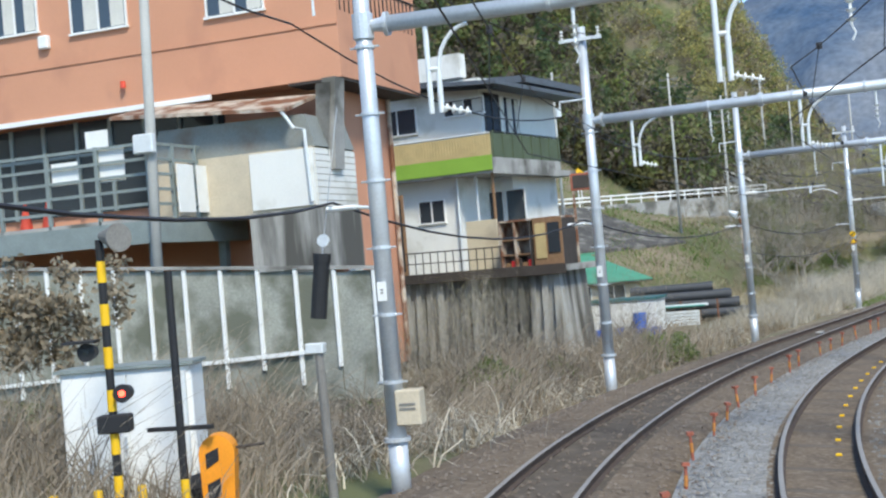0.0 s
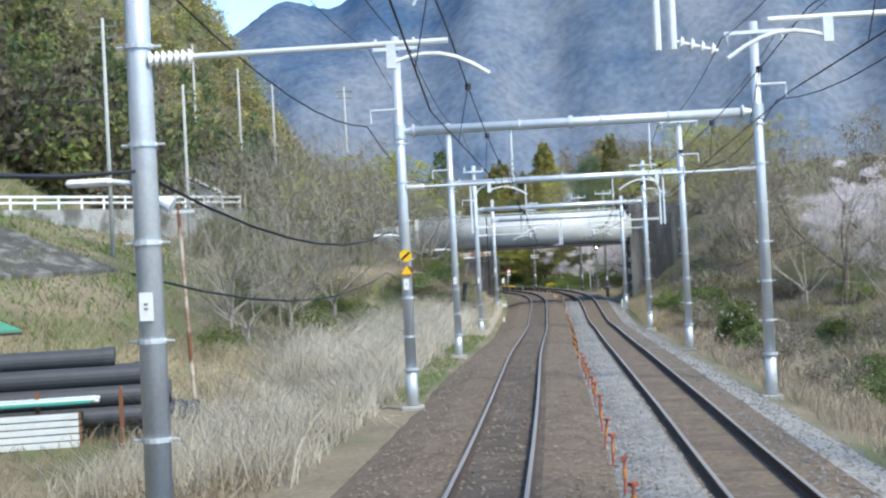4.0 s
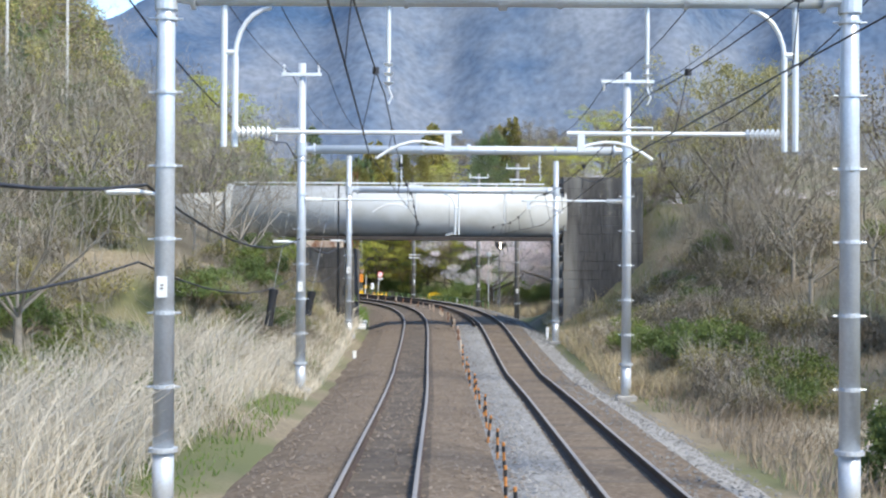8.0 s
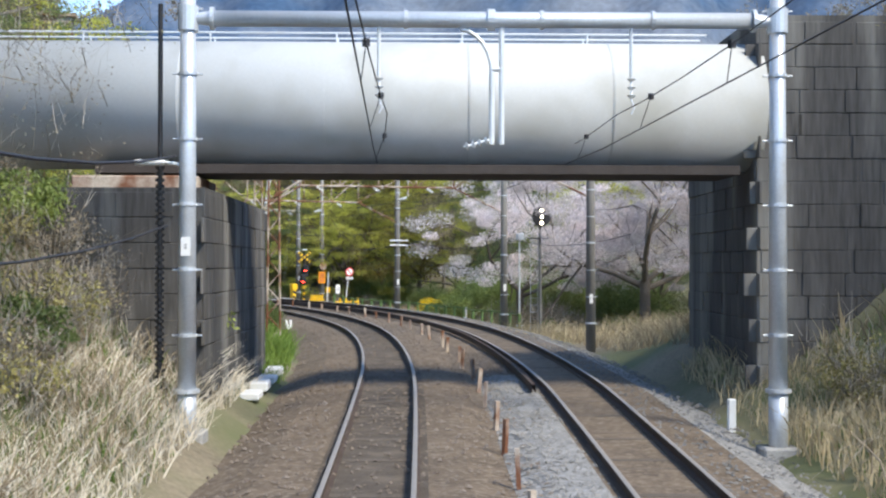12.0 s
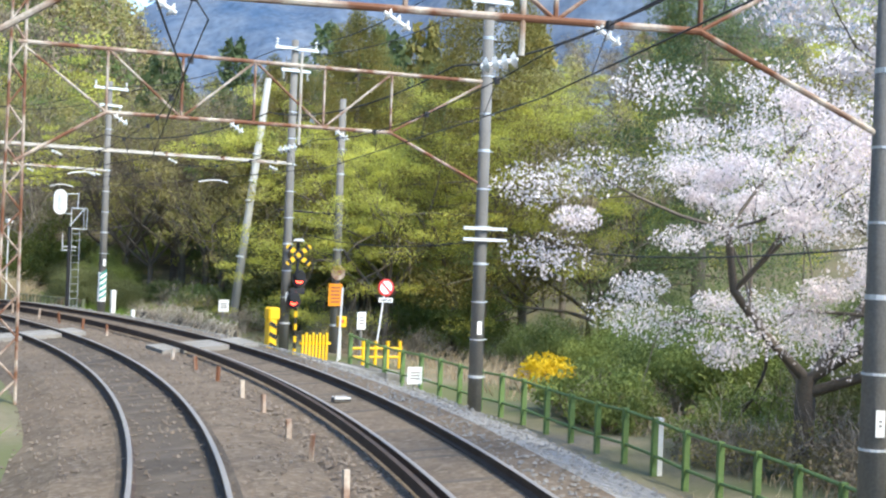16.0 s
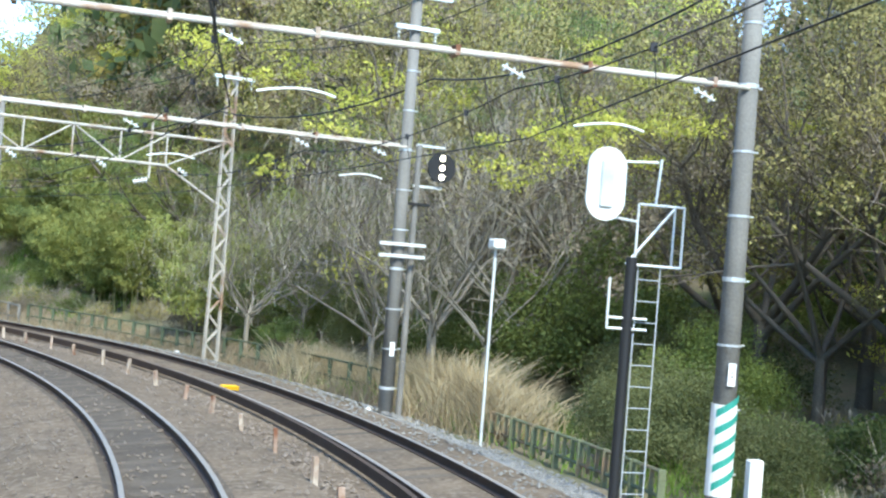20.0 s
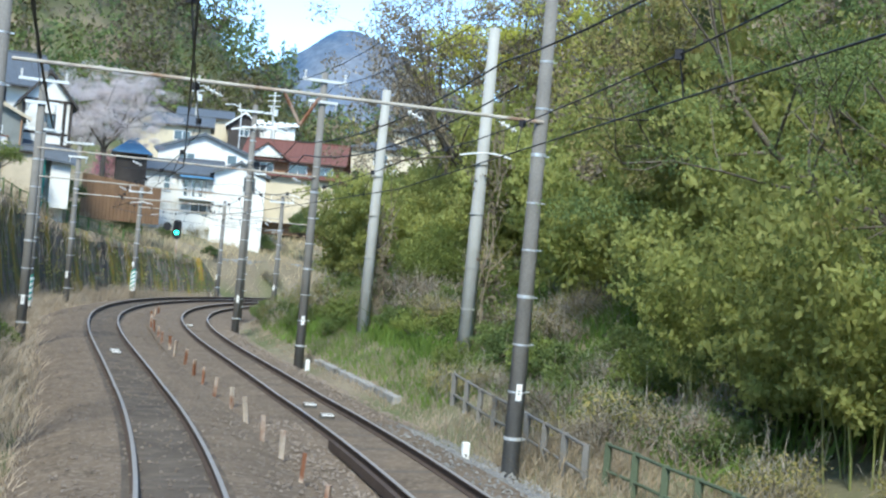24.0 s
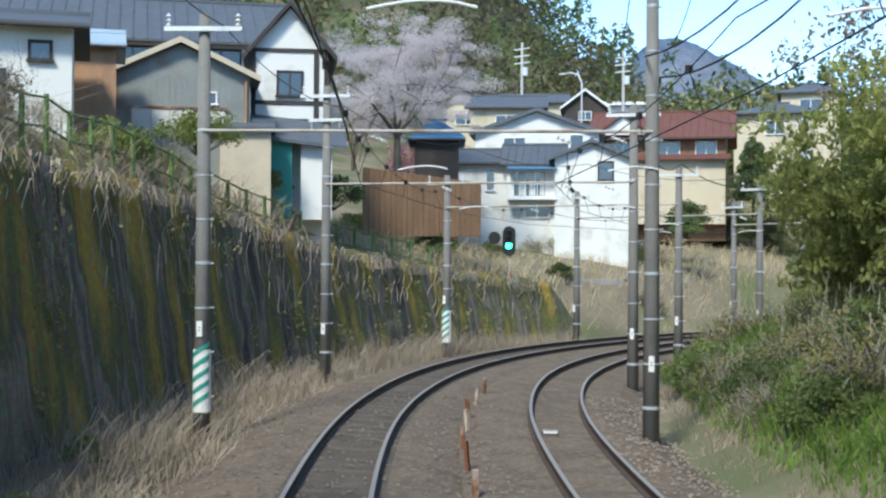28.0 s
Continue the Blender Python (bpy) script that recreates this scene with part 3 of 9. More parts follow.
def tree(name, seed, kind, h, label, category="tree", fine=1.0):
    rng = np.random.default_rng(seed)
    e = thing(name, None, label, category)
    segs, tips = [], []
    if kind == "conifer":
        segs = [((0, 0, -0.5), (0.1, 0, h), 0.02 * h, 0.02)]
        C = []
        for i in range(46):
            z = h * (0.18 + 0.80 * (i / 46))
            w = 0.26 * h * (1.06 - z / h) ** 0.75 + 0.3
            a = i * 2.4 + rng.random()
            rr = w * (0.45 + 0.5 * rng.random())
            C.append((math.cos(a) * rr, math.sin(a) * rr, z - 0.12 * rr, w * 0.5, w * 0.5, 0.055 * h))
            segs.append(((0, 0, z), (math.cos(a) * rr, math.sin(a) * rr, z - 0.1 * rr), 0.04, 0.015))
        part_l = leaves(rng, np.array(C), int(62 * fine), (0.145 + 0.006 * h) / fine ** 0.6, 0.9, 0.45)
        mat = leaf_rust if seed % 2 else leaf_dark
    else:
        t0 = {"bare": 0.22, "cherry": 0.20, "broad": 0.28, "olive": 0.26}[kind] * h
        base = [(np.array((0, 0, -0.6)), np.array((0, 0, t0)), (0.018 if kind == "bare" else 0.024) * h, (0.014 if kind == "bare" else 0.019) * h)]
        segs += base
        wild = {"bare": 0.55, "cherry": 0.62, "broad": 0.50, "olive": 0.40}[kind]
        for i in range(5 if kind != "bare" else 6):
            a = i * 6.283 / 5 + rng.random()
            up = {"bare": 0.75, "cherry": 0.80, "broad": 0.8, "olive": 1.1}[kind]
            d = np.array((math.cos(a), math.sin(a), up))
            limbs(rng, (0, 0, t0 * (0.8 + 0.25 * rng.random())), d / np.linalg.norm(d), h * {"bare": 0.42, "cherry": 0.37}.get(kind, 0.46), (0.0065 if kind == "bare" else 0.012) * h, 3 if kind == "bare" else 2, 3 if kind == "bare" else 3, segs, tips, wild, 0.10 if kind != "cherry" else 0.04)
        tips = np.array(tips)
        if kind == "bare":
            pick = tips[rng.permutation(len(tips))[:420]]
            # fine twigs with small buds
            ends = []
            for t in pick:
                for _ in range(3):
                    d = rng.normal(0, 0.6, 3) + np.array([0, 0, 0.35])
                    segs.append((t, t + d * 0.075 * h, 0.008, 0.004))
                    ends.append(t + d * 0.06 * h)
            C = np.concatenate([np.array(ends), np.full((len(ends), 3), 0.03 * h)], 1)
            part_l, mat = leaves(rng, C, 4, 0.026, 0.9), leaf_brown if seed % 2 else leaf_olive
        else:
            n = {"cherry": 420, "broad": 110, "olive": 90}[kind]
            if kind == "cherry":
                tips = tips[tips[:, 2] > 0.24 * h]
            pick = tips[rng.permutation(len(tips))[:n]]
            R = {"cherry": (0.075, 0.075, 0.038), "broad": (0.085, 0.085, 0.03), "olive": (0.07, 0.07, 0.06)}[kind]
            C = np.concatenate([pick, np.tile(np.array(R) * h, (len(pick), 1)) * (0.6 + 0.9 * rng.random((len(pick), 1)))], 1)
            part_l = leaves(rng, C, int({"cherry": 520, "broad": 40, "olive": 36}[kind] * fine), {"cherry": 0.0037, "broad": 0.0140, "olive": 0.0128}[kind] * h / fine ** 0.6, 0.35 if kind == "broad" else 0.7)
            mat = {"cherry": leaf_cherry, "broad": leaf_yellow if seed % 3 else leaf_green, "olive": leaf_olive if seed % 2 else leaf_brown}[kind]
    if kind == "bare":
        segs_mesh("trunk", [g for g in segs if g[2] >= 0.03], twig_bark, e)
        o = segs_mesh("twig_crown", [g for g in segs if g[2] < 0.03], twig_bark, e)
        o["kind"] = "stuff"
    else:
        segs_mesh("trunk", segs, bark, e)
    if part_l is not None:
        quads("crown", part_l, mat, e)
    return e


def bush(name, seed, h, w, mat, label, n=48, size=0.08, stems=True, dry=False):
    rng = np.random.default_rng(seed)
    e = thing(name, None, label, "bush")
    a, r = rng.random(n) * 6.283, w * 0.5 * np.sqrt(rng.random(n))
    z = h * (0.25 + 0.6 * rng.random(n)) * (1.1 - (r / w) ** 2 * 2.2)
    C = np.stack([np.cos(a) * r, np.sin(a) * r, z, np.full(n, w * 0.16), np.full(n, w * 0.16), np.full(n, h * 0.17)], 1)
    if stems:
        segs = [((0, 0, -0.2), tuple(c[:3]), 0.025, 0.008) for c in C[::2]]
        if dry:
            # many thin arching twigs
            for c in C[:, :3]:
                for _ in range(9):
                    a0 = c + rng.normal(0, 0.12, 3) * w
                    segs.append((tuple(c * 0.75), tuple(a0), 0.009, 0.006))
                    segs.append((tuple(a0), tuple(a0 + rng.normal(0, 0.09, 3) * w + np.array([0, 0, 0.04 * h])), 0.006, 0.003))
        o = segs_mesh("brushwood", segs, twig_bark if dry else bark, e)
        o["kind"] = "stuff"
    quads("foliage", leaves(rng, C, 34 if dry else 80 if n < 60 else 250, size * (0.5 if dry else 0.72), 0.7), mat, e)
    return e


def tangle(name, seed, h, w, mat, label, n=60):
    """Arching dead stems."""
    rng = np.random.default_rng(seed)
    e = thing(name, None, label, "brambles")
    segs = []
    for _ in range(n):
        a = rng.random() * 6.283
        p = np.array([rng.normal(0, w * 0.25), rng.normal(0, w * 0.25), -0.1])
        d = np.array([math.cos(a) * 0.45, math.sin(a) * 0.45, 1.0])
        r = 0.012 + 0.008 * rng.random()
        ln = h * (0.7 + 0.6 * rng.random())
        for i in range(6):
            q = p + d / np.linalg.norm(d) * ln / 5
            segs.append((p, q, r, r * 0.8))
            if i > 1 and rng.random() < 0.5:
                segs.append((q, q + rng.normal(0, 0.5, 3) * ln * 0.22, r * 0.6, r * 0.3))
            d = d + np.array([math.cos(a) * 0.25, math.sin(a) * 0.25, -0.38]) + rng.normal(0, 0.18, 3)
            p, r = q, r * 0.8
    o = segs_mesh("brushwood", segs, mat, e, 3)
    o["kind"] = "stuff"
    return e


def bamboo(name, seed, h, label, n=11):
    """Arching culms with drooping sprays of narrow leaves."""
    rng = np.random.default_rng(seed)
    e = thing(name, None, label, "bamboo")
    C = []
    for k in range(n):
        a, r = rng.random() * 6.283, 0.25 + 0.5 * rng.random()
        p, d = np.array([math.cos(a) * r, math.sin(a) * r, -0.3]), np.array([math.cos(a) * 0.10, math.sin(a) * 0.10, 1.0])
        hh, segs = h * (0.7 + 0.4 * rng.random()), []
        for i in range(8):
            q = p + d / np.linalg.norm(d) * hh / 8
            segs.append((p, q, 0.03 * (1 - i / 9), 0.03 * (1 - (i + 1) / 9)))
            if i > 1:
                for _ in range(4):
                    o = rng.normal(0, 0.40, 3) * np.array([1, 1, 0.5])
                    C.append((*(q + o), 0.42, 0.42, 0.26))
            d = d + np.array([math.cos(a), math.sin(a), -0.35]) * (0.035 * i) + rng.normal(0, 0.05, 3)
            p = q
        segs_mesh("culm", segs, culm_green, e, 5)
    quads("foliage", leaves(rng, np.array(C), 40, 0.078, 0.8, 0.4), leaf_bamboo, e)
    return e


culm_green = material("bamboo_culm", (0.25, 0.27, 0.10), 0.5, 0, 0.15, 2, 20, 0.05)


def blades(name, n, place, h, mat, seed, label, width=0.018, lean=0.35, category="grass"):
    """n dry or green blades; place(rng, n) gives s and lat."""
    rng = np.random.default_rng(seed)
    s, lat = place(rng, n)
    x, y, a, z, c = line(s)
    px, py = x + np.cos(a) * lat, y + np.sin(a) * lat
    pz = height(px, py) - 0.03
    ang = rng.random(n) * 6.283
    hh = h * (0.45 + 0.75 * rng.random(n)) * (0.65 + 0.7 * (0.5 + 0.5 * np.sin(px * 0.9 + 1.3 * np.sin(py * 0.7))))
    ln = lean * hh * rng.random(n) * 1.6
    w = width * (0.7 + 0.9 * rng.random(n))
    wx, wy = -np.sin(ang + 1.2) * w, np.cos(ang + 1.2) * w
    dx, dy = np.cos(ang), np.sin(ang)
    b0 = np.stack([px - wx, py - wy, pz], 1)
    b1 = np.stack([px + wx, py + wy, pz], 1)
    m0 = np.stack([px - wx * 0.8 + dx * ln * 0.35, py - wy * 0.8 + dy * ln * 0.35, pz + hh * 0.6], 1)
    m1 = np.stack([px + wx * 0.8 + dx * ln * 0.35, py + wy * 0.8 + dy * ln * 0.35, pz + hh * 0.6], 1)
    t0 = np.stack([px - wx * 0.2 + dx * ln, py - wy * 0.2 + dy * ln, pz + hh], 1)
    t1 = np.stack([px + wx * 0.2 + dx * ln, py + wy * 0.2 + dy * ln, pz + hh], 1)
    V = np.concatenate([np.stack([b0, b1, m1, m0], 1), np.stack([m0, m1, t1, t0], 1)])
    return tagged(quads(name, V, mat), label, category, kind="stuff")


KINDS = {
    "conifer": [tree("cedar_tree", k, "conifer", h, "tall dark green cedar tree on the wooded slope", fine=26.0) for k, h in ((2, 13), (3, 12))],
    "broad": [tree("leafy_tree", k, "broad", h, "tree with fresh yellow-green spring leaves in flat layers", fine=8.5) for k, h in ((1, 8), (4, 9.5), (5, 7))],
    "green": [tree("leafy_tree", k, "broad", h, "tree with dense mid-green leaves on the slope", fine=9.0) for k, h in ((3, 8), (6, 9))],
    "olive": [tree("budding_tree", k, "olive", h, "tree with brown twigs and olive spring buds", fine=4.2) for k, h in ((1, 9), (2, 9), (3, 11))],
    "far_conifer": [tree("cedar_tree", k, "conifer", h, "tall dark green cedar tree on the far hill", fine=0.55) for k, h in ((2, 15), (4, 19), (3, 14))],
    "mid_broad": [tree("leafy_tree", k, "broad", h, "tree with yellow-green spring leaves on the wooded bank", fine=3.0) for k, h in ((1, 9), (4, 10))],
    "mid_olive": [tree("budding_tree", k, "olive", h, "brown and olive budding tree on the wooded bank", fine=2.8) for k, h in ((1, 10), (2, 10))],
    "bare": [tree("bare_tree", k, "bare", h, "bare grey-brown tree with fine spreading branches") for k, h in ((1, 8), (2, 10), (3, 7))],
    "cherry": [tree("cherry_tree", k, "cherry", h, "cherry tree in full pale pink blossom") for k, h in ((1, 9), (2, 10))],
    "bush": [bush("green_bush", 1, 1.5, 2.4, leaf_green, "leafy green bush beside the railway"), bush("green_bush", 2, 1.2, 2.0, leaf_green, "leafy green bush beside the railway"), bush("green_bush", 3, 1.7, 2.6, leaf_fresh, "fresh green leafy bush beside the railway")],
    "drybush": [bush("brown_bush", 4, 1.6, 2.6, leaf_brown, "brown leafless bush with fine twigs", 40, 0.08, True, True), bush("olive_bush", 5, 1.6, 2.6, leaf_olive, "olive-brown bush with fine twigs", 40, 0.09, True, True)],
    "thicket": [bush("thicket", 8, 4.2, 5.0, leaf_thick, "dense dark green thicket under the trees", 80, 0.068, False), bush("thicket", 9, 3.6, 4.6, leaf_green, "dense mid-green thicket on the slope", 80, 0.068, False), bush("thicket", 10, 3.8, 4.8, leaf_fresh, "dense fresh green thicket on the slope", 80, 0.068, False)],
    "reedbrush": [tangle("dead_brush", 16, 1.5, 2.2, reed, "tangle of pale dry reed stems", 70), tangle("dead_brush", 17, 1.2, 2.4, reed, "tangle of pale dry reed stems", 70)],
    "bamboo": [bamboo("bamboo_clump", 41, 6.0, "clump of feathery yellow-green bamboo on the bank"), bamboo("bamboo_clump", 42, 5.0, "clump of feathery yellow-green bamboo on the bank", 9)],
    "tangle": [tangle("brambles", 6, 1.5, 2.4, dead, "tangle of dead grey bramble stems"), tangle("brambles", 7, 1.2, 2.0, dead, "tangle of dead grey bramble stems")],
}
USED = set()


def put(kind, x, y, z, scale=1.0, turn=0.0, pick=None, group="", label=""):
    lst = KINDS[kind]
    ob = lst[(pick if pick is not None else random.randrange(len(lst))) % len(lst)]
    m = pose(x, y, z, 0, 0, turn) @ Matrix.Scale(scale, 4)
    if ob.name not in USED:
        USED.add(ob.name)
        ob.matrix_basis = m
    else:
        ob = copy_thing(ob, m)
        ob.scale = (scale, scale, scale)
    if group:
        ob["group"] = group
    if label:
        ob["label"] = label
    return ob


def scatter(kinds, n, s0, s1, l0, l1, seed, smin=0.8, smax=1.2, group=""):
    rng = random.Random(seed)
    for _ in range(n):
        s, l = rng.uniform(s0, s1), rng.uniform(l0, l1)
        k = rng.choices(list(kinds), list(kinds.values()))[0]
        p = on(s, l)
        if l < -13 and 60 < s < 150 and clearing(p.x, p.y):
            continue
        put(k, p.x, p.y, p.z - 0.05, rng.uniform(smin, smax), rng.uniform(0, 360), rng.randrange(9), group)


def wood(kinds, n, x0, x1, y0, y1, seed, keep, smin=0.8, smax=1.3, group=""):
    """Trees on a hillside given in world metres; keep(s, lat) says where."""
    rng = random.Random(seed)
    done = 0
    while done < n:
        x, y = rng.uniform(x0, x1), rng.uniform(y0, y1)
        s, l, _ = nearest(np.array([x]), np.array([y]))
        if not keep(float(s[0]), float(l[0])):
            n -= 0.2
            continue
        k = rng.choices(list(kinds), list(kinds.values()))[0]
        put(k, x, y, float(height(x, y)[0]) - 0.1, rng.uniform(smin, smax), rng.uniform(0, 360), rng.randrange(9), group)
        done += 1


def near_rows(s0, s1, l0, l1):
    return lambda rng, n: (rng.uniform(s0, s1, n), rng.uniform(l0, l1, n))


def clearing(x, y):
    """Open grass slope below the hillside road."""
    return (x < 8 + (y - 50) * 0.215) & (y < 138 + (x + 9) * 0.667)


def far_wood(name, mat, n, x0, x1, y0, y1, seed, keep, hmin, hmax, label, shape="round"):
    """Woods far off, past counting: crowns of leaf clumps in one mesh. keep(s, lat, x, y) says where."""
    rng = np.random.default_rng(seed)
    x, y = rng.uniform(x0, x1, n * 4), rng.uniform(y0, y1, n * 4)
    s, l, _ = nearest(x, y)
    ok = np.nonzero(keep(s, l, x, y))[0][:n]
    x, y = x[ok], y[ok]
    z, h = height(x, y), rng.uniform(hmin, hmax, len(ok))
    k = 18
    d = rng.normal(0, 1, (len(ok), k, 3))
    d /= np.linalg.norm(d, axis=2, keepdims=True)
    H = h[:, None]
    if shape == "cone":
        u = np.tile(np.linspace(0.12, 0.96, k), (len(ok), 1))
        w = 0.20 * (1.05 - u)
        C = np.stack([x[:, None] + d[..., 0] * w * H, y[:, None] + d[..., 1] * w * H, z[:, None] + u * H, w * H * 0.8 + 0.3, w * H * 0.8 + 0.3, 0.06 * H + 0 * u], 2)
    else:
        C = np.stack([x[:, None] + d[..., 0] * 0.30 * H, y[:, None] + d[..., 1] * 0.30 * H, z[:, None] + (0.55 + 0.34 * d[..., 2]) * H, 0.15 * H + 0 * d[..., 0], 0.15 * H + 0 * d[..., 0], 0.12 * H + 0 * d[..., 0]], 2)
    return tagged(quads(name, leaves(rng, C.reshape(-1, 6), 11, 0.33, 0.8), mat), label, "woods", kind="stuff")


# hill behind the road with the white rail
def hill_side(s, l, x, y):
    return ((l < -30) | ((l < -24) & (s > 120))) & ~clearing(x, y)


HB = (-62, 50, 140, 218)
hill_olive = leafmat("hillside_olive_leaves", (0.085, 0.085, 0.04), (0.235, 0.225, 0.085), 0.4)
hill_brown = leafmat("hillside_bare_twigs", (0.085, 0.073, 0.052), (0.205, 0.172, 0.125), 0.3)
far_wood("hillside_woods", hill_olive, 330, *HB, 111, hill_side, 7, 12, "olive budding woods on the hillside")
far_wood("hillside_woods", hill_brown, 330, *HB, 112, hill_side, 7, 11, "brown leafless woods on the hillside")
far_wood("hillside_woods", leaf_green, 120, *HB, 113, hill_side, 6, 10, "green woods on the hillside")
far_wood("hillside_woods", leaf_fresh, 60, *HB, 126, hill_side, 7, 11, "fresh yellow-green trees on the hillside")
far_wood("hillside_cedars", leaf_dark, 170, *HB, 114, hill_side, 10, 16, "dark cedars on the hillside", "cone")
far_wood("hillside_undergrowth", hill_brown, 260, -24, 40, 143, 182, 127, hill_side, 3, 5, "brown undergrowth on the hillside")
far_wood("hillside_undergrowth", hill_olive, 200, -24, 40, 143, 182, 128, hill_side, 3, 5, "olive undergrowth on the hillside")
HD = (-30, 130, 360, 480)
far_wood("hillside_woods", leaf_olive, 300, *HD, 121, lambda s, l, x, y: y > 0, 9, 13, "olive budding woods on the far hillside")
far_wood("hillside_woods", leaf_brown, 200, *HD, 122, lambda s, l, x, y: y > 0, 9, 13, "brown leafless woods on the far hillside")
HE = (36, 106, 372, 418)
far_wood("hillside_woods", leaf_olive, 240, *HE, 123, lambda s, l, x, y: y > 0, 7, 12, "olive budding woods on the far hillside")
far_wood("hillside_woods", leaf_brown, 200, *HE, 124, lambda s, l, x, y: y > 0, 7, 12, "brown leafless woods on the far hillside")
far_wood("hillside_woods", leaf_green, 100, *HE, 125, lambda s, l, x, y: y > 0, 7, 11, "green woods on the far hillside")
wood({"bare": 4, "olive": 2}, 16, -30, 45, 118, 200, 11, lambda s, l: l < -28 and s > 128, 0.9, 1.3, "bare trees on the hill")
scatter({"bare": 1}, 10, 116, 150, -26, -12, 121, 1.1, 1.5, "bare trees on the bank")
scatter({"bare": 7, "olive": 3}, 34, 92, 142, -30, -13, 12, 0.7, 1.1, "bare trees on the bank")
scatter({"bush": 2, "drybush": 4, "tangle": 3}, 28, 100, 146, -17, -7.5, 13, 0.7, 1.2, "shrubs on the bank")
scatter({"reedbrush": 1}, 52, 76, 128, -9.5, -4.2, 133, 0.7, 1.2, "dead brush beside the track")
scatter({"reedbrush": 1}, 30, 77, 102, -20, -7.5, 134, 0.5, 0.9, "dead brush in the field")
scatter({"bush": 2, "drybush": 2}, 16, 92, 138, -10, -6.5, 137, 0.5, 0.8, "shrubs among the reeds")
scatter({"tangle": 3, "drybush": 2, "bush": 1}, 16, 136, 150, -9, -4.2, 131, 0.6, 1.0, "brambles by the bridge")
scatter({"drybush": 3, "bush": 4, "tangle": 1}, 30, 108, 143, -9, -4.9, 135, 0.55, 0.95, "shrubs by the bridge")
scatter({"bare": 1}, 5, 136, 143, -12, -7, 136, 0.6, 0.85, "bare trees by the bridge")
scatter({"thicket": 1}, 16, 104, 150, -26, -14, 132, 0.4, 0.7, "thickets on the bank")
scatter({"bush": 4, "drybush": 4, "tangle": 1}, 30, 131, 143, -8.5, -4.4, 138, 0.5, 0.9, "shrubs below the pipe")
scatter({"bush": 3, "drybush": 4, "tangle": 2}, 20, 100, 141, -18, -7.5, 139, 0.7, 1.2, "shrubs on the bank")
scatter({"thicket": 1, "drybush": 2}, 18, 108, 142, -26, -13, 140, 0.5, 0.9, "thickets on the bank")
# right of the first straight
scatter({"drybush": 5, "bush": 1.2, "tangle": 4}, 46, 60, 136, 8.8, 15, 14, 0.6, 1.1, "shrubs beside the track")
scatter({"thicket": 1, "drybush": 3}, 16, 138, 153, 8.6, 16, 153, 0.45, 0.8, "brush above the abutment")
scatter({"bush": 1, "drybush": 5, "reedbrush": 3}, 40, 104, 144, 8.4, 15, 152, 0.5, 0.9, "brush on the right bank")
scatter({"bush": 1, "drybush": 4}, 24, 76, 144, 11, 22, 151, 0.5, 0.9, "thickets beside the track")
scatter({"bare": 1}, 16, 84, 144, 13.5, 24, 154, 0.55, 0.9, "bare trees beside the track")
scatter({"bare": 6, "mid_olive": 5, "cherry": 0.9}, 56, 20, 150, 15, 45, 15, 0.7, 1.1, "trees beside the track")
scatter({"bush": 2, "drybush": 3}, 12, 126, 142, 8.2, 12, 16, 0.5, 0.8, "shrubs beside the abutment")
scatter({"olive": 3, "bare": 4, "drybush": 1}, 16, 147, 158, 10.5, 20, 155, 0.5, 0.75, "trees behind the abutment")
scatter({"drybush": 2, "reedbrush": 5}, 26, 128, 143, 8.6, 14, 156, 0.7, 1.1, "brown brush beside the abutment")
scatter({"drybush": 5, "bush": 2, "reedbrush": 2}, 26, 133, 143, 11.0, 17.5, 158, 0.7, 1.1, "brown brush on the slope by the abutment")
scatter({"bare": 1}, 5, 134, 142, 12.5, 17, 159, 0.4, 0.55, "bare trees on the slope by the abutment")
for s, l, k in ((133.0, 8.9, 1.15), (131.0, 9.4, 1.1), (135.5, 9.6, 1.2)):
    p = on(s, l)
    put("reedbrush", p.x, p.y, p.z - 0.05, k, s * 13, 0, "pale twiggy shrubs beside the abutment")
# left, past the bridge
scatter({"bush": 3, "drybush": 2, "tangle": 1}, 34, 151, 185, -8, -4.4, 17, 0.7, 1.1, "shrubs left of the track")
scatter({"green": 2, "mid_olive": 3, "mid_broad": 1}, 20, 150, 190, -24, -9, 18, 0.6, 1.0, "trees left of the track")
scatter({"green": 2, "mid_broad": 1}, 7, 160, 180, -10, -6.5, 171, 0.45, 0.7, "trees left of the track")
for s, l, k, q in ((171.6, -4.2, 0.55, "thicket"), (169.6, -4.6, 0.62, "thicket"), (173.6, -4.5, 0.5, "thicket"), (176.5, -4.8, 0.5, "thicket"), (172.6, -5.3, 0.52, "green"), (169.0, -5.6, 0.55, "green"), (167.0, -5.0, 0.5, "thicket"), (170.4, -3.75, 0.5, "thicket"), (167.6, -3.6, 0.4, "thicket")):
    p = on(s, l)
    put(q, p.x, p.y, p.z - 0.05, k, s * 50, 1, "shrubs by the lattice mast")
# cherry trees by the signal
for s, l, k, t in ((183.2, 11.8, 0.98, 20), (173.0, 13.2, 1.2, 75), (176, 21, 1.1, 140), (168, 20, 1.1, 250), (161, 21, 1.0, 60), (179.0, 17.0, 0.95, 200)):
    p = on(s, l)
    put("cherry", p.x, p.y, p.z, k, t, int(t / 20), "cherry trees by the signal")
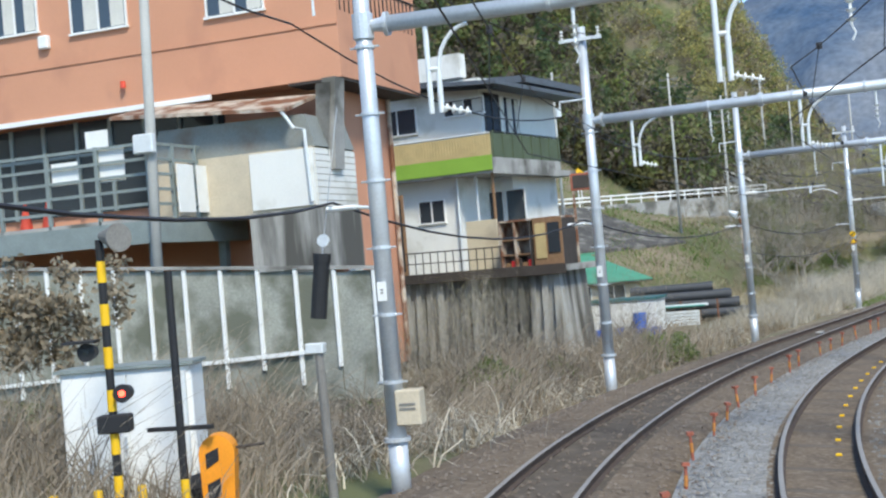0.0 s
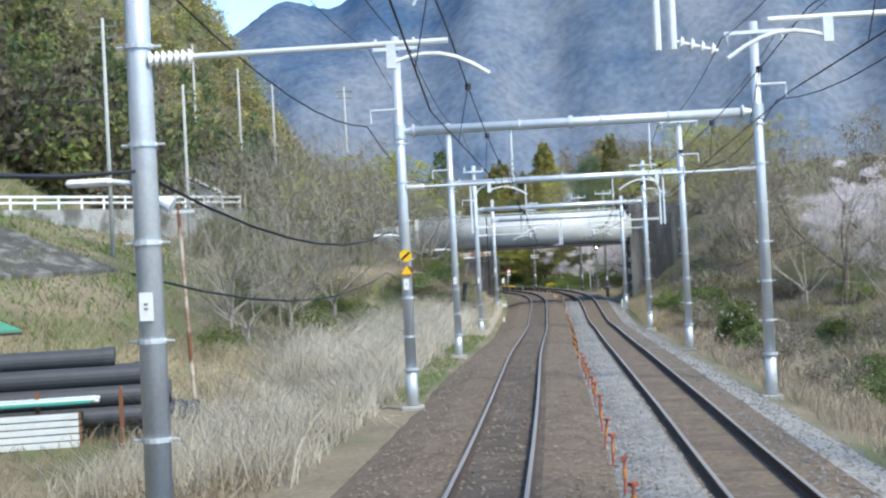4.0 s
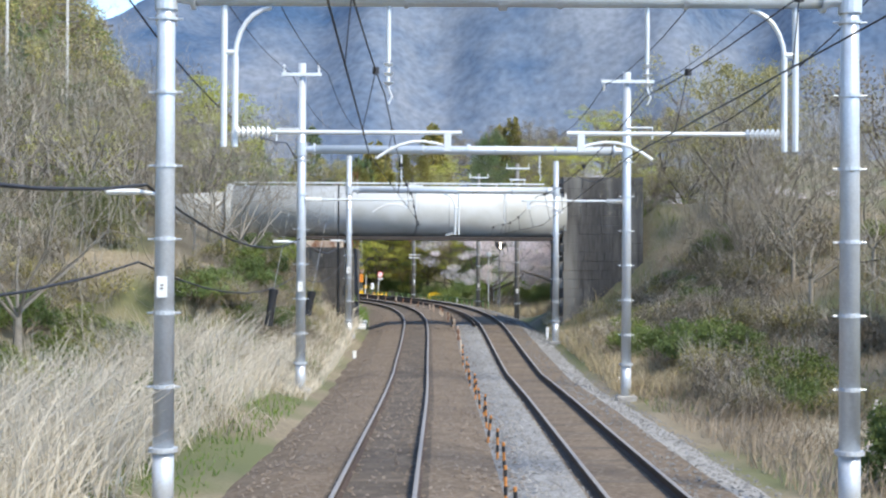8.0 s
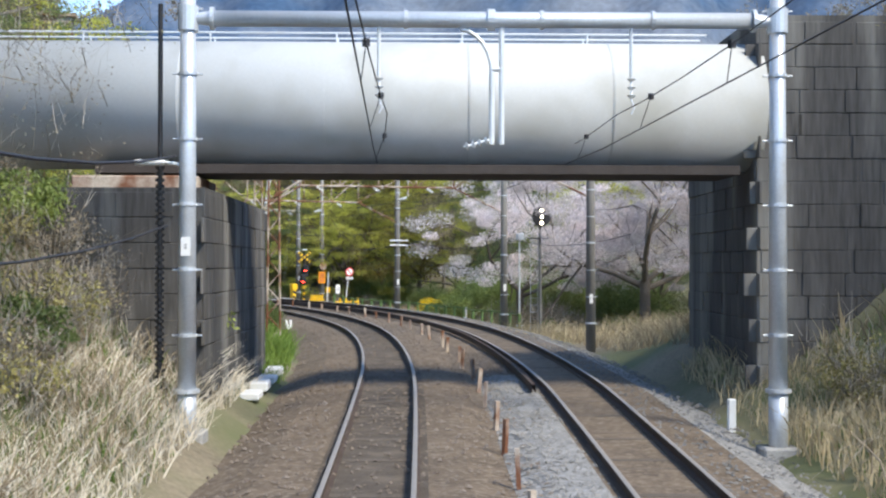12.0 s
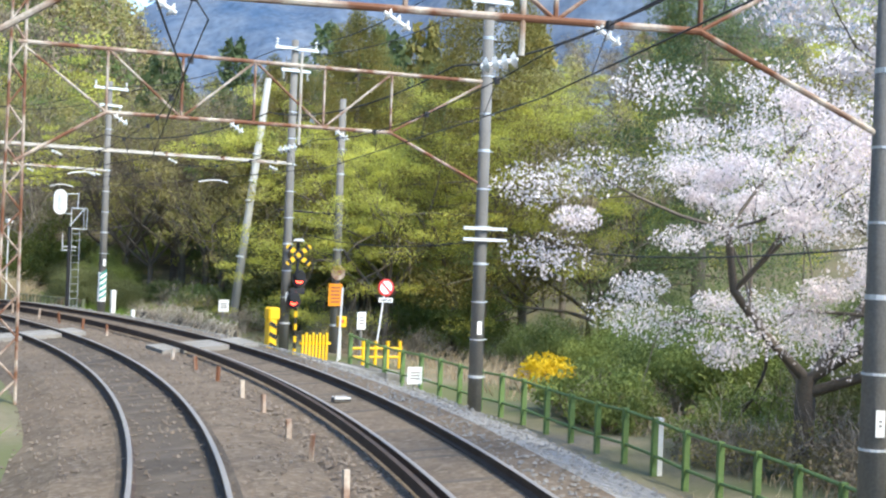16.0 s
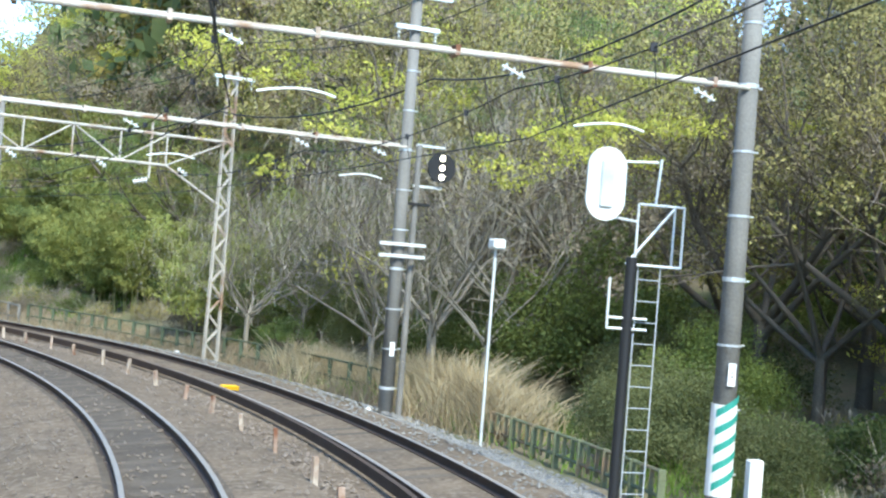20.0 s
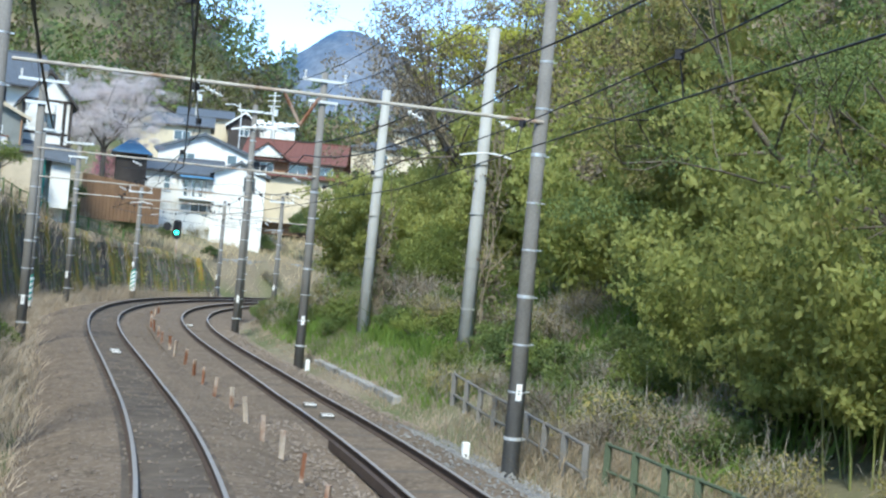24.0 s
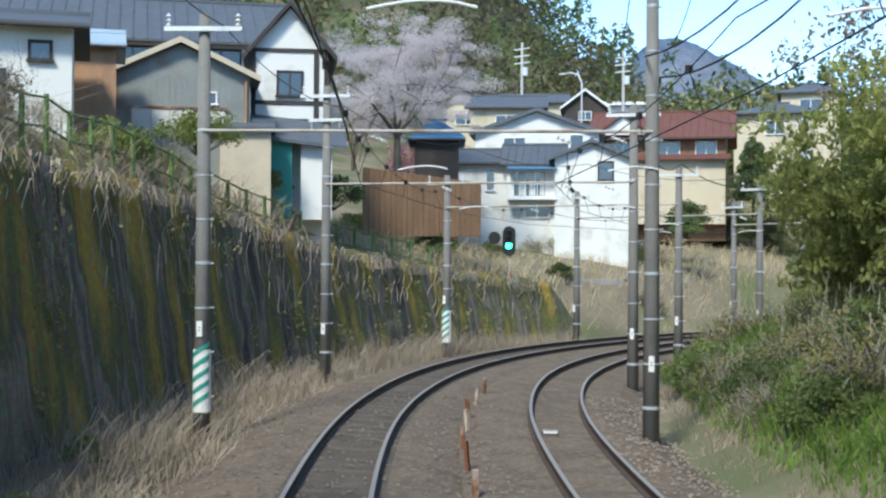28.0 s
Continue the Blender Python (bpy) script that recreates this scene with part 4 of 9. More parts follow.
# wooded slope along the left-hand curve
wood({"broad": 9, "olive": 1, "green": 1}, 22, 70, 95, 186, 222, 19, lambda s, l: 13.0 < l < 22 and s > 200, 0.8, 1.1, "spring trees by the crossing")
wood({"mid_broad": 6, "mid_olive": 3}, 26, 70, 120, 185, 225, 191, lambda s, l: l > 22 and s > 203, 0.6, 0.8, "spring trees by the crossing")
wood({"mid_olive": 5, "mid_broad": 4, "bare": 2}, 60, 62, 135, 190, 275, 20, lambda s, l: l > 22 and s > 207, 0.7, 0.95, "trees on the wooded slope")
wood({"far_conifer": 5, "mid_olive": 3}, 30, 50, 130, 222, 285, 201, lambda s, l: l > 20 and s > 222, 0.65, 0.9, "trees on the wooded slope")
for s, l, k, t in ((202.6, 15.4, 1.25, 40), (198.4, 21.0, 1.25, 160), (210.5, 15.5, 1.1, 130), (215.5, 15.5, 0.95, 50)):
    p = on(s, l)
    put("conifer", p.x, p.y, p.z, k, t, int(t / 40), "tall cedars by the crossing")
wood({"far_conifer": 3, "mid_broad": 1}, 6, 74, 86, 228, 246, 203, lambda s, l: l > 20, 0.6, 0.8, "trees on the wooded slope")
scatter({"conifer": 1}, 11, 207, 217, 15.0, 20, 21, 0.7, 0.95, "cedars beside the track")
scatter({"olive": 5, "mid_broad": 1}, 8, 216, 226, 13.0, 17, 210, 0.7, 0.95, "budding trees over the signal")
scatter({"mid_olive": 3, "far_conifer": 2, "mid_broad": 1}, 16, 240, 272, 17, 27, 211, 1.1, 1.4, "trees on the slope above the fence")
scatter({"olive": 6, "green": 2, "mid_olive": 2, "bare": 3}, 28, 216, 256, 12.5, 20, 22, 0.7, 1.1, "trees beside the track")
scatter({"bare": 1}, 9, 228, 243, 8.8, 11.5, 23, 0.6, 0.9, "bare trees by the lattice mast")
scatter({"bush": 2, "drybush": 4, "tangle": 4}, 36, 205, 262, 8.4, 12, 24, 0.5, 0.85, "shrubs beside the fence")
scatter({"bamboo": 4, "olive": 2}, 22, 258, 284, 14, 22, 251, 0.8, 1.1, "trees on the bank")
scatter({"mid_olive": 3, "bamboo": 3, "mid_broad": 1}, 14, 278, 294, 15, 22, 254, 0.9, 1.25, "trees on the bank")
scatter({"bush": 3, "drybush": 3, "tangle": 2}, 26, 256, 270, 7.9, 11, 252, 0.45, 0.8, "bushes beside the railing")
scatter({"bush": 4, "drybush": 3, "tangle": 1}, 26, 268, 285, 9.4, 12, 253, 0.5, 0.9, "bushes behind the pale poles")
scatter({"mid_broad": 4, "mid_olive": 4, "conifer": 1}, 20, 252, 286, 22, 34, 25, 0.8, 1.15, "trees on the bank")
scatter({"bush": 5, "drybush": 4, "tangle": 2}, 34, 283, 322, 8.0, 12, 26, 0.6, 1.1, "bushes on the bank")
scatter({"bush": 4, "drybush": 4, "tangle": 3}, 26, 254, 284, 10.2, 14, 261, 0.6, 1.1, "bushes on the bank")
scatter({"thicket": 1}, 24, 206, 262, 12.5, 26, 29, 0.7, 1.2, "thickets under the trees")
scatter({"bush": 2, "drybush": 3}, 18, 178, 190.5, 10.6, 14, 293, 0.6, 1.1, "bushes behind the fence")
scatter({"thicket": 1}, 22, 222, 258, 11.0, 14, 295, 0.4, 0.7, "thickets behind the fence")
scatter({"drybush": 4, "thicket": 3, "bush": 1}, 30, 186, 206, 13.6, 22, 304, 0.55, 0.95, "brush under the spring trees")
scatter({"thicket": 1}, 18, 160, 196, 14, 34, 291, 0.5, 0.9, "thickets behind the cherry trees")
scatter({"thicket": 1}, 40, 254, 318, 11.0, 24, 292, 0.45, 0.85, "thickets on the bank")
scatter({"bamboo": 1}, 20, 284, 299, 10.8, 16, 296, 0.75, 1.1, "bamboo on the bank")
scatter({"bamboo": 1}, 12, 299, 316, 12.5, 18, 300, 0.6, 0.9, "bamboo on the bank")
scatter({"bamboo": 1}, 14, 243, 260, 9.8, 15, 298, 0.6, 1.0, "bamboo on the slope")
scatter({"bamboo": 1}, 26, 258, 284, 13.0, 22, 297, 0.9, 1.35, "bamboo on the bank")
scatter({"bush": 3, "drybush": 3}, 26, 282, 318, 7.1, 8.8, 294, 0.45, 0.8, "bushes beside the track")
scatter({"tangle": 5, "drybush": 2, "bush": 1}, 14, 203, 216, 8.4, 11.5, 298, 0.45, 0.75, "creepers over the railing")
scatter({"bush": 3, "drybush": 2}, 16, 205, 220, 10.5, 14, 299, 0.7, 1.1, "shrubs under the cedars")
for s, l, k, q in ((277, 15.5, 1.3, "bamboo"), (280, 16.0, 1.5, "bamboo"), (283, 17.0, 1.0, "mid_olive"), (287, 15.6, 1.0, "mid_olive"), (291, 16.0, 1.1, "mid_olive"), (295, 16.4, 1.1, "mid_olive"), (299, 16.8, 1.0, "mid_olive"), (284, 15.2, 1.3, "bamboo")):
    p = on(s, l)
    put(q, p.x, p.y, p.z - 0.05, k, s * 37, 1, "tall trees on the bank")
for s, l, k in ((279.6, -4.2, 0.75), (282.5, -3.7, 0.5)):
    p = on(s, l)
    put("bush", p.x, p.y, p.z - 0.05, k, s * 37, 0, "green bushes at the foot of the wall")
scatter({"tangle": 2, "reedbrush": 1}, 14, 262, 300, -5.0, -3.4, 302, 0.4, 0.7, "dead brush at the foot of the wall")
# hill behind the houses
def hill_back(s, l, x, y):
    return (np.abs(l) > 46) & ((y > 354) | (x < -52))


HC = (-190, -20, 300, 440)
far_wood("hillside_woods", hill_olive, 360, *HC, 115, hill_back, 8, 13, "olive budding woods behind the houses")
far_wood("hillside_woods", leaf_green, 260, *HC, 116, hill_back, 8, 12, "green woods behind the houses")
far_wood("hillside_woods", hill_brown, 260, *HC, 117, hill_back, 8, 12, "brown leafless woods behind the houses")
far_wood("hillside_cedars", leaf_dark, 220, *HC, 118, hill_back, 11, 18, "dark cedars behind the houses", "cone")
far_wood("hillside_cedars", leaf_dark, 60, -70, -14, 222, 300, 119, lambda s, l, x, y: l < -30, 11, 17, "dark cedars behind the big house", "cone")

blades("dry_reeds", 9000, near_rows(84, 126, -8.5, -3.9), 1.5, reed, 31, "tall pale dry reeds beside the track", 0.011, 0.9)
blades("tall_dead_stems", 4500, near_rows(18, 50, -9.5, -4.6), 1.6, dead, 53, "tall tangled dead stems below the houses", 0.011, 1.0)
blades("dry_reeds", 9000, near_rows(66, 92, -8.5, -3.8), 0.85, reed, 32, "pale dry grass and weeds beside the track", 0.012, 0.6)
blades("dry_grass", 15000, near_rows(77, 112, -26, -7.5), 0.7, straw, 33, "straw-coloured trampled dry grass", 0.014, 1.0)
blades("green_grass", 9000, near_rows(96, 132, -46, -22), 0.35, turf, 54, "green grass on the slope below the road", 0.03, 0.8)
blades("dry_grass", 9000, near_rows(86, 136, -52, -18), 0.45, reed_brown, 55, "brown dry grass on the slope below the road", 0.03, 0.9)
blades("dry_weeds", 6000, near_rows(56, 80, -12, -4.2), 0.35, reed_brown, 57, "low brown weeds in the yard", 0.012, 0.9)
blades("dry_weeds", 12000, near_rows(14, 62, -12, -3.9), 1.0, dead, 34, "brown dead weeds on the bank", 0.010, 0.7)
blades("dry_grass", 3600, near_rows(152, 178, 7.6, 14), 0.62, straw, 35, "straw-coloured dry grass beside the track", 0.010, 0.9)
blades("dry_weeds", 4500, near_rows(152, 180, 7.4, 14), 0.5, reed_brown, 351, "brown dry weeds beside the track", 0.011, 0.9)
blades("dry_grass", 5000, near_rows(120, 150, 6.6, 9), 0.6, straw, 36, "short dry grass beside the track", 0.012, 0.6)
blades("green_grass", 9000, near_rows(150, 260, -7, -3.2), 0.35, turf, 37, "short green grass left of the track", 0.012, 0.5)
for k, (s, l, h) in enumerate(((235.0, 8.4, 0.95), (227.4, 8.2, 0.9), (225.0, 8.1, 0.65), (232.5, 8.8, 0.7))):
    blades("dry_grass", 1800, lambda rng, n: (rng.normal(s, 0.75, n), rng.normal(l, 0.45, n)), h * 1.15, straw, 380 + k, "clump of tall straw-coloured grass beside the fence", 0.013, 0.8)
blades("dry_weeds", 7000, near_rows(180, 208, 10.5, 20), 0.4, reed_brown, 382, "brown dead weeds under the spring trees", 0.012, 0.9)
blades("dry_weeds", 6000, near_rows(226, 260, 6.2, 9.0), 0.45, reed_brown, 381, "brown weeds along the low railing", 0.011, 0.8)
blades("green_grass", 2600, near_rows(214, 236, 7.2, 10.0), 0.4, turf, 38, "green weeds below the trees", 0.011, 0.7)
blades("green_grass", 7000, near_rows(266, 284, 6.9, 10.5), 0.28, turf, 39, "fresh green grass on the bank", 0.012, 0.5)
blades("dry_weeds", 5000, near_rows(124, 143, -7.5, -3.3), 0.6, reed_brown, 43, "brown dry grass on the slope by the bridge", 0.011, 0.9)
blades("green_grass", 5000, near_rows(124, 148, -7.5, -3.2), 0.4, turf, 44, "green weeds on the slope by the bridge", 0.012, 0.6)
blades("green_grass", 9000, near_rows(284, 322, 6.8, 11), 0.5, turf, 45, "green weeds on the bank", 0.012, 0.6)
blades("green_grass", 7000, near_rows(151, 184, -5.2, -2.5), 0.5, turf, 51, "green weeds along the ballast past the bridge", 0.014, 0.6)
blades("dry_weeds", 11000, near_rows(246, 312, -4.6, -2.2), 0.5, dead, 52, "low dead weeds along the ballast by the wall", 0.010, 0.6)
blades("green_weeds", 12000, near_rows(283, 322, 7.2, 15), 0.7, turf, 50, "fresh green weeds over the bank", 0.022, 0.7)
blades("green_weeds", 8000, near_rows(254, 286, 8.5, 14), 0.55, turf, 56, "green weeds on the bank by the pale poles", 0.02, 0.8)
blades("dry_weeds", 11000, near_rows(255, 322, 6.2, 8.5), 0.28, dead, 46, "dry weeds along the ballast", 0.010, 0.6)
blades("dry_reeds", 8000, near_rows(118, 148, -5.2, -2.9), 0.5, reed, 47, "dry grass along the ballast by the bridge", 0.011, 0.9)
blades("green_grass", 3500, near_rows(116, 150, 6.8, 14), 0.3, turf, 48, "green weeds along the ballast by the bridge", 0.012, 0.6)
blades("dry_weeds", 9000, near_rows(108, 145, 8, 19), 0.5, reed_brown, 49, "brown dry grass on the right bank", 0.013, 0.8)
blades("dry_weeds", 12000, near_rows(244, 326, -4.8, -2.9), 0.8, dead, 40, "dead brown weeds at the foot of the wall", 0.009, 0.6)
blades("green_grass", 2500, near_rows(80, 140, -4.3, -2.9), 0.16, turf, 41, "low green grass along the ballast", 0.012, 0.5)
blades("dry_weeds", 8000, near_rows(60, 136, 6.9, 9.5), 0.5, dead, 42, "low brown weeds along the ballast", 0.010, 0.6)


# ---- distant mountains ----
def wooded_mountain(name):
    """Wooded slopes with distance haze painted into the colour: pale grey-blue low, darker blue higher up, mottled like
    tree stands.
    """
    m = bpy.data.materials.new(name)
    m.use_nodes = True
    nt = m.node_tree
    N, L = nt.nodes.new, nt.links.new
    b = nt.nodes["Principled BSDF"]
    geo = N("ShaderNodeNewGeometry")
    facs = []
    for sc, dt in ((0.0045, 5.0), (0.03, 4.0), (0.11, 3.0)):
        n = N("ShaderNodeTexNoise")
        n.inputs["Scale"].default_value, n.inputs["Detail"].default_value = sc, dt
        L(geo.outputs["Position"], n.inputs["Vector"])
        facs.append(n.outputs["Fac"])
    xyz = N("ShaderNodeSeparateXYZ")
    L(geo.outputs["Position"], xyz.inputs[0])
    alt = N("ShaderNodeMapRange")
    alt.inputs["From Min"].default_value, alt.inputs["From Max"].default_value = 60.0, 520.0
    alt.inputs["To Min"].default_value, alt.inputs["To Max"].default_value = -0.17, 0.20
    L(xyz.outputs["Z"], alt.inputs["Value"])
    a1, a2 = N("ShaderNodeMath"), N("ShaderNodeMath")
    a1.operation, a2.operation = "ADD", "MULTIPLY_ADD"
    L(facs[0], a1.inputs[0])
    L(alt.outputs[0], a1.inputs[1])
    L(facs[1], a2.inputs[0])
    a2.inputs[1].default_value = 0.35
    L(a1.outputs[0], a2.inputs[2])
    # blue ramp stands in for haze: paler at the foot, deeper towards the top
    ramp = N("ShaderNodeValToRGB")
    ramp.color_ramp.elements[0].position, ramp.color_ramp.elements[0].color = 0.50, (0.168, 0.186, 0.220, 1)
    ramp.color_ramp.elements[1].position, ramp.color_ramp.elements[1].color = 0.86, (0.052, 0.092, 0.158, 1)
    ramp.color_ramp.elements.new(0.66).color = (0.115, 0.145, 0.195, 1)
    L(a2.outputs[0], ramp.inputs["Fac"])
    val = N("ShaderNodeMapRange")
    val.inputs["From Min"].default_value, val.inputs["From Max"].default_value = 0.3, 0.7
    val.inputs["To Min"].default_value, val.inputs["To Max"].default_value = 0.82, 1.18
    L(facs[2], val.inputs["Value"])
    hsv = N("ShaderNodeHueSaturation")
    L(val.outputs[0], hsv.inputs["Value"])
    L(ramp.outputs["Color"], hsv.inputs["Color"])
    L(hsv.outputs[0], b.inputs["Base Color"])
    b.inputs["Roughness"].default_value, b.inputs["Specular IOR Level"].default_value = 1.0, 0.0
    return m


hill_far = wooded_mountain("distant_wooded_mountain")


def mountain(name, az0, az1, dist, tops, label):
    """A ridge seen from afar, between two bearings (degrees, clockwise from +y); tops: heights along it."""
    rng = np.random.default_rng(len(tops) + int(dist))
    n, k = 420, 56
    V = []
    for j in range(k):
        v = j / (k - 1)
        for i in range(n):
            u = i / (n - 1)
            a = radians(az0 + (az1 - az0) * u)
            t = np.interp(u, np.linspace(0, 1, len(tops)), tops)
            t *= 1 + 0.05 * math.sin(u * 37) + 0.03 * math.sin(u * 91 + 1)
            d = dist * (0.72 + 0.28 * v) * (1 + 0.03 * math.sin(u * 23 + v * 5) * v)
            fold = 0.035 * math.sin(u * 60 + 2.2 * math.sin(v * 4)) * v * (1 - v) * 4
            V.append((60 + math.sin(a) * d, 150 + math.cos(a) * d, t * (v ** 0.9 + fold) - 20 * (1 - v) + rng.normal(0, 0.6)))
    F = [(j * n + i, j * n + i + 1, (j + 1) * n + i + 1, (j + 1) * n + i) for j in range(k - 1) for i in range(n - 1)]
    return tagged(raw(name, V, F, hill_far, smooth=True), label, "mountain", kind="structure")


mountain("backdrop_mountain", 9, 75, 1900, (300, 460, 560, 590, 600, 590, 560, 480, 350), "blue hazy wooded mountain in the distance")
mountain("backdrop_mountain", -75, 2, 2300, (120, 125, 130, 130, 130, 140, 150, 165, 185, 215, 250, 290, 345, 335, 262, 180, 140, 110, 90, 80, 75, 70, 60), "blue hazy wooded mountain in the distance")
for lst in KINDS.values():
    for ob in lst:
        if ob.name not in USED:
            for o in (*ob.children_recursive, ob):
                bpy.data.objects.remove(o)

# ---- steel pipe portals over the first straight ----
def steel_pole(parent, x, y, top, zb):
    p = part("pole", one(rod, (x, y, 0.55), (x, y, top), 0.15, 0.118, 18), steel, parent, smooth=True)
    part("base_pipe", one(rod, (x, y, zb), (x, y, 0.52), 0.155, 0.155, 18), steel, p, smooth=True)
    part("flange", one(rod, (x, y, 0.5), (x, y, 0.56), 0.21, 0.21, 18), steel, p)
    part("footing", one(box, x - 0.3, x + 0.3, y - 0.3, y + 0.3, zb - 0.3, zb + 0.10, 0.03), concrete, p)
    for k in range(6):
        z = 1.4 + k * 1.05
        bm = one(rod, (x, y, z), (x, y, z + 0.05), 0.158, 0.158, 14)
        rod(bm, (x + 0.15, y, z + 0.025), (x + 0.24, y, z + 0.025), 0.016, 0.016, 6)
        rod(bm, (x - 0.15, y, z + 0.025), (x - 0.24, y, z + 0.025), 0.016, 0.016, 6)
        part("clamp", bm, steel, p)
    return p


def insulator(a, b, parent, r=0.07, n=5, name="insulator", mat=None):
    """Sheds on a pin from a to b."""
    a, b = Vector(a), Vector(b)
    bm = one(rod, a, b, r * 0.28, r * 0.28, 8)
    for i in range(n):
        c = a + (b - a) * ((i + 0.5) / n)
        d = (b - a).normalized() * r * 0.22
        rod(bm, c - d, c + d, r, r * 0.55, 10)
    return part(name, bm, mat or white_paint, parent)


def crossarm(parent, x, y, z, w=1.5, drop=-1):
    arm = part("crossarm", one(box, x - w / 2, x + w / 2, y - 0.04, y + 0.04, z - 0.045, z + 0.045), white_steel, parent)
    for dx in (-w / 2 + 0.08, w / 2 - 0.08):
        insulator((x + dx, y, z + 0.04 * drop), (x + dx, y, z + 0.30 * drop), arm, 0.06, 3)
    return arm


def bracket(parent, x, y, top, bottom, side):
    """Two hanging pipes with a curved brace."""
    b = part("drop_bracket", one(rod, (x, y, top), (x, y, bottom), 0.045, 0.045, 10), white_steel, parent)
    part("twin_pipe", one(rod, (x + side * 0.16, y, top - 0.75), (x + side * 0.16, y, bottom), 0.045, 0.045, 10), white_steel, b)
    pts = [(x + side * (0.16 + 0.55 * (1 - math.cos(u))), y, top - 0.75 + 0.7 * math.sin(u)) for u in np.linspace(0, 1.5, 7)]
    part("curved_brace", one(tube, pts, 0.035, 8), white_steel, b)
    part("tie", one(rod, (x, y, top - 0.7), (x + side * 0.16, y, top - 0.7), 0.04, 0.04, 8), white_steel, b)
    return b


def cantilever(parent, x0, x1, y, z, back=False):
    d = 1 if x1 > x0 else -1
    insulator((x0 + d * 0.12, y, z), (x0 + d * 0.62, y, z), parent, 0.085, 7)
    arm = part("pull_off_arm", one(rod, (x0 + d * 0.62, y, z), (x1, y, z), 0.032, 0.032, 10), white_steel, parent)
    xp, k = x1 - d * (0.2 if back else 0.6), -d if back else d
    part("drop_plate", one(box, xp - 0.05, xp + 0.05, y - 0.03, y + 0.03, z - 0.26, z), white_steel, arm)
    pts = [(xp + k * u * 0.85, y, z - 0.2 + 0.12 * math.sin(u * 2.4) - 0.14 * u * u) for u in np.linspace(0, 1.2, 7)]
    part("steady_arm", one(tube, pts, 0.022, 6), white_paint, arm)
    return arm


def hanger(parent, x, y, z, d=0.0):
    """A rod with an insulator and hook; d shortens the rod."""
    h = part("hanger_rod", one(rod, (x, y, z), (x, y, z - 0.8 + d), 0.03, 0.03, 8), white_steel, parent)
    insulator((x, y, z - 0.8 + d), (x, y, z - 1.2 + d), h, 0.075, 3)
    part("hook", one(tube, [(x, y, z - 1.2 + d), (x + 0.05, y, z - 1.32 + d), (x, y, z - 1.42 + d)], 0.015, 6), white_steel, h)
    return h


def plate(parent, x, y, z, w, h, mat, name="plate", label=""):
    return part(name, one(box, x - w / 2, x + w / 2, y - 0.012, y, z - h / 2, z + h / 2), mat, parent, label)


def bars(parent, x, y, z, w, h, n, mat, vertical=False):
    """Unreadable writing as plain bars on a plate facing back along the line."""
    for i in range(n):
        if vertical:
            c = x - w / 2 + w * (i + 0.5) / n
            part("writing_bar", one(box, c - w / n * 0.28, c + w / n * 0.28, y - 0.006, y, z - h / 2, z + h / 2), mat, parent)
        else:
            c = z + h / 2 - h * (i + 0.5) / n
            part("writing_bar", one(box, x - w / 2, x + w / 2, y - 0.006, y, c - h / n * 0.22, c + h / n * 0.22), mat, parent)


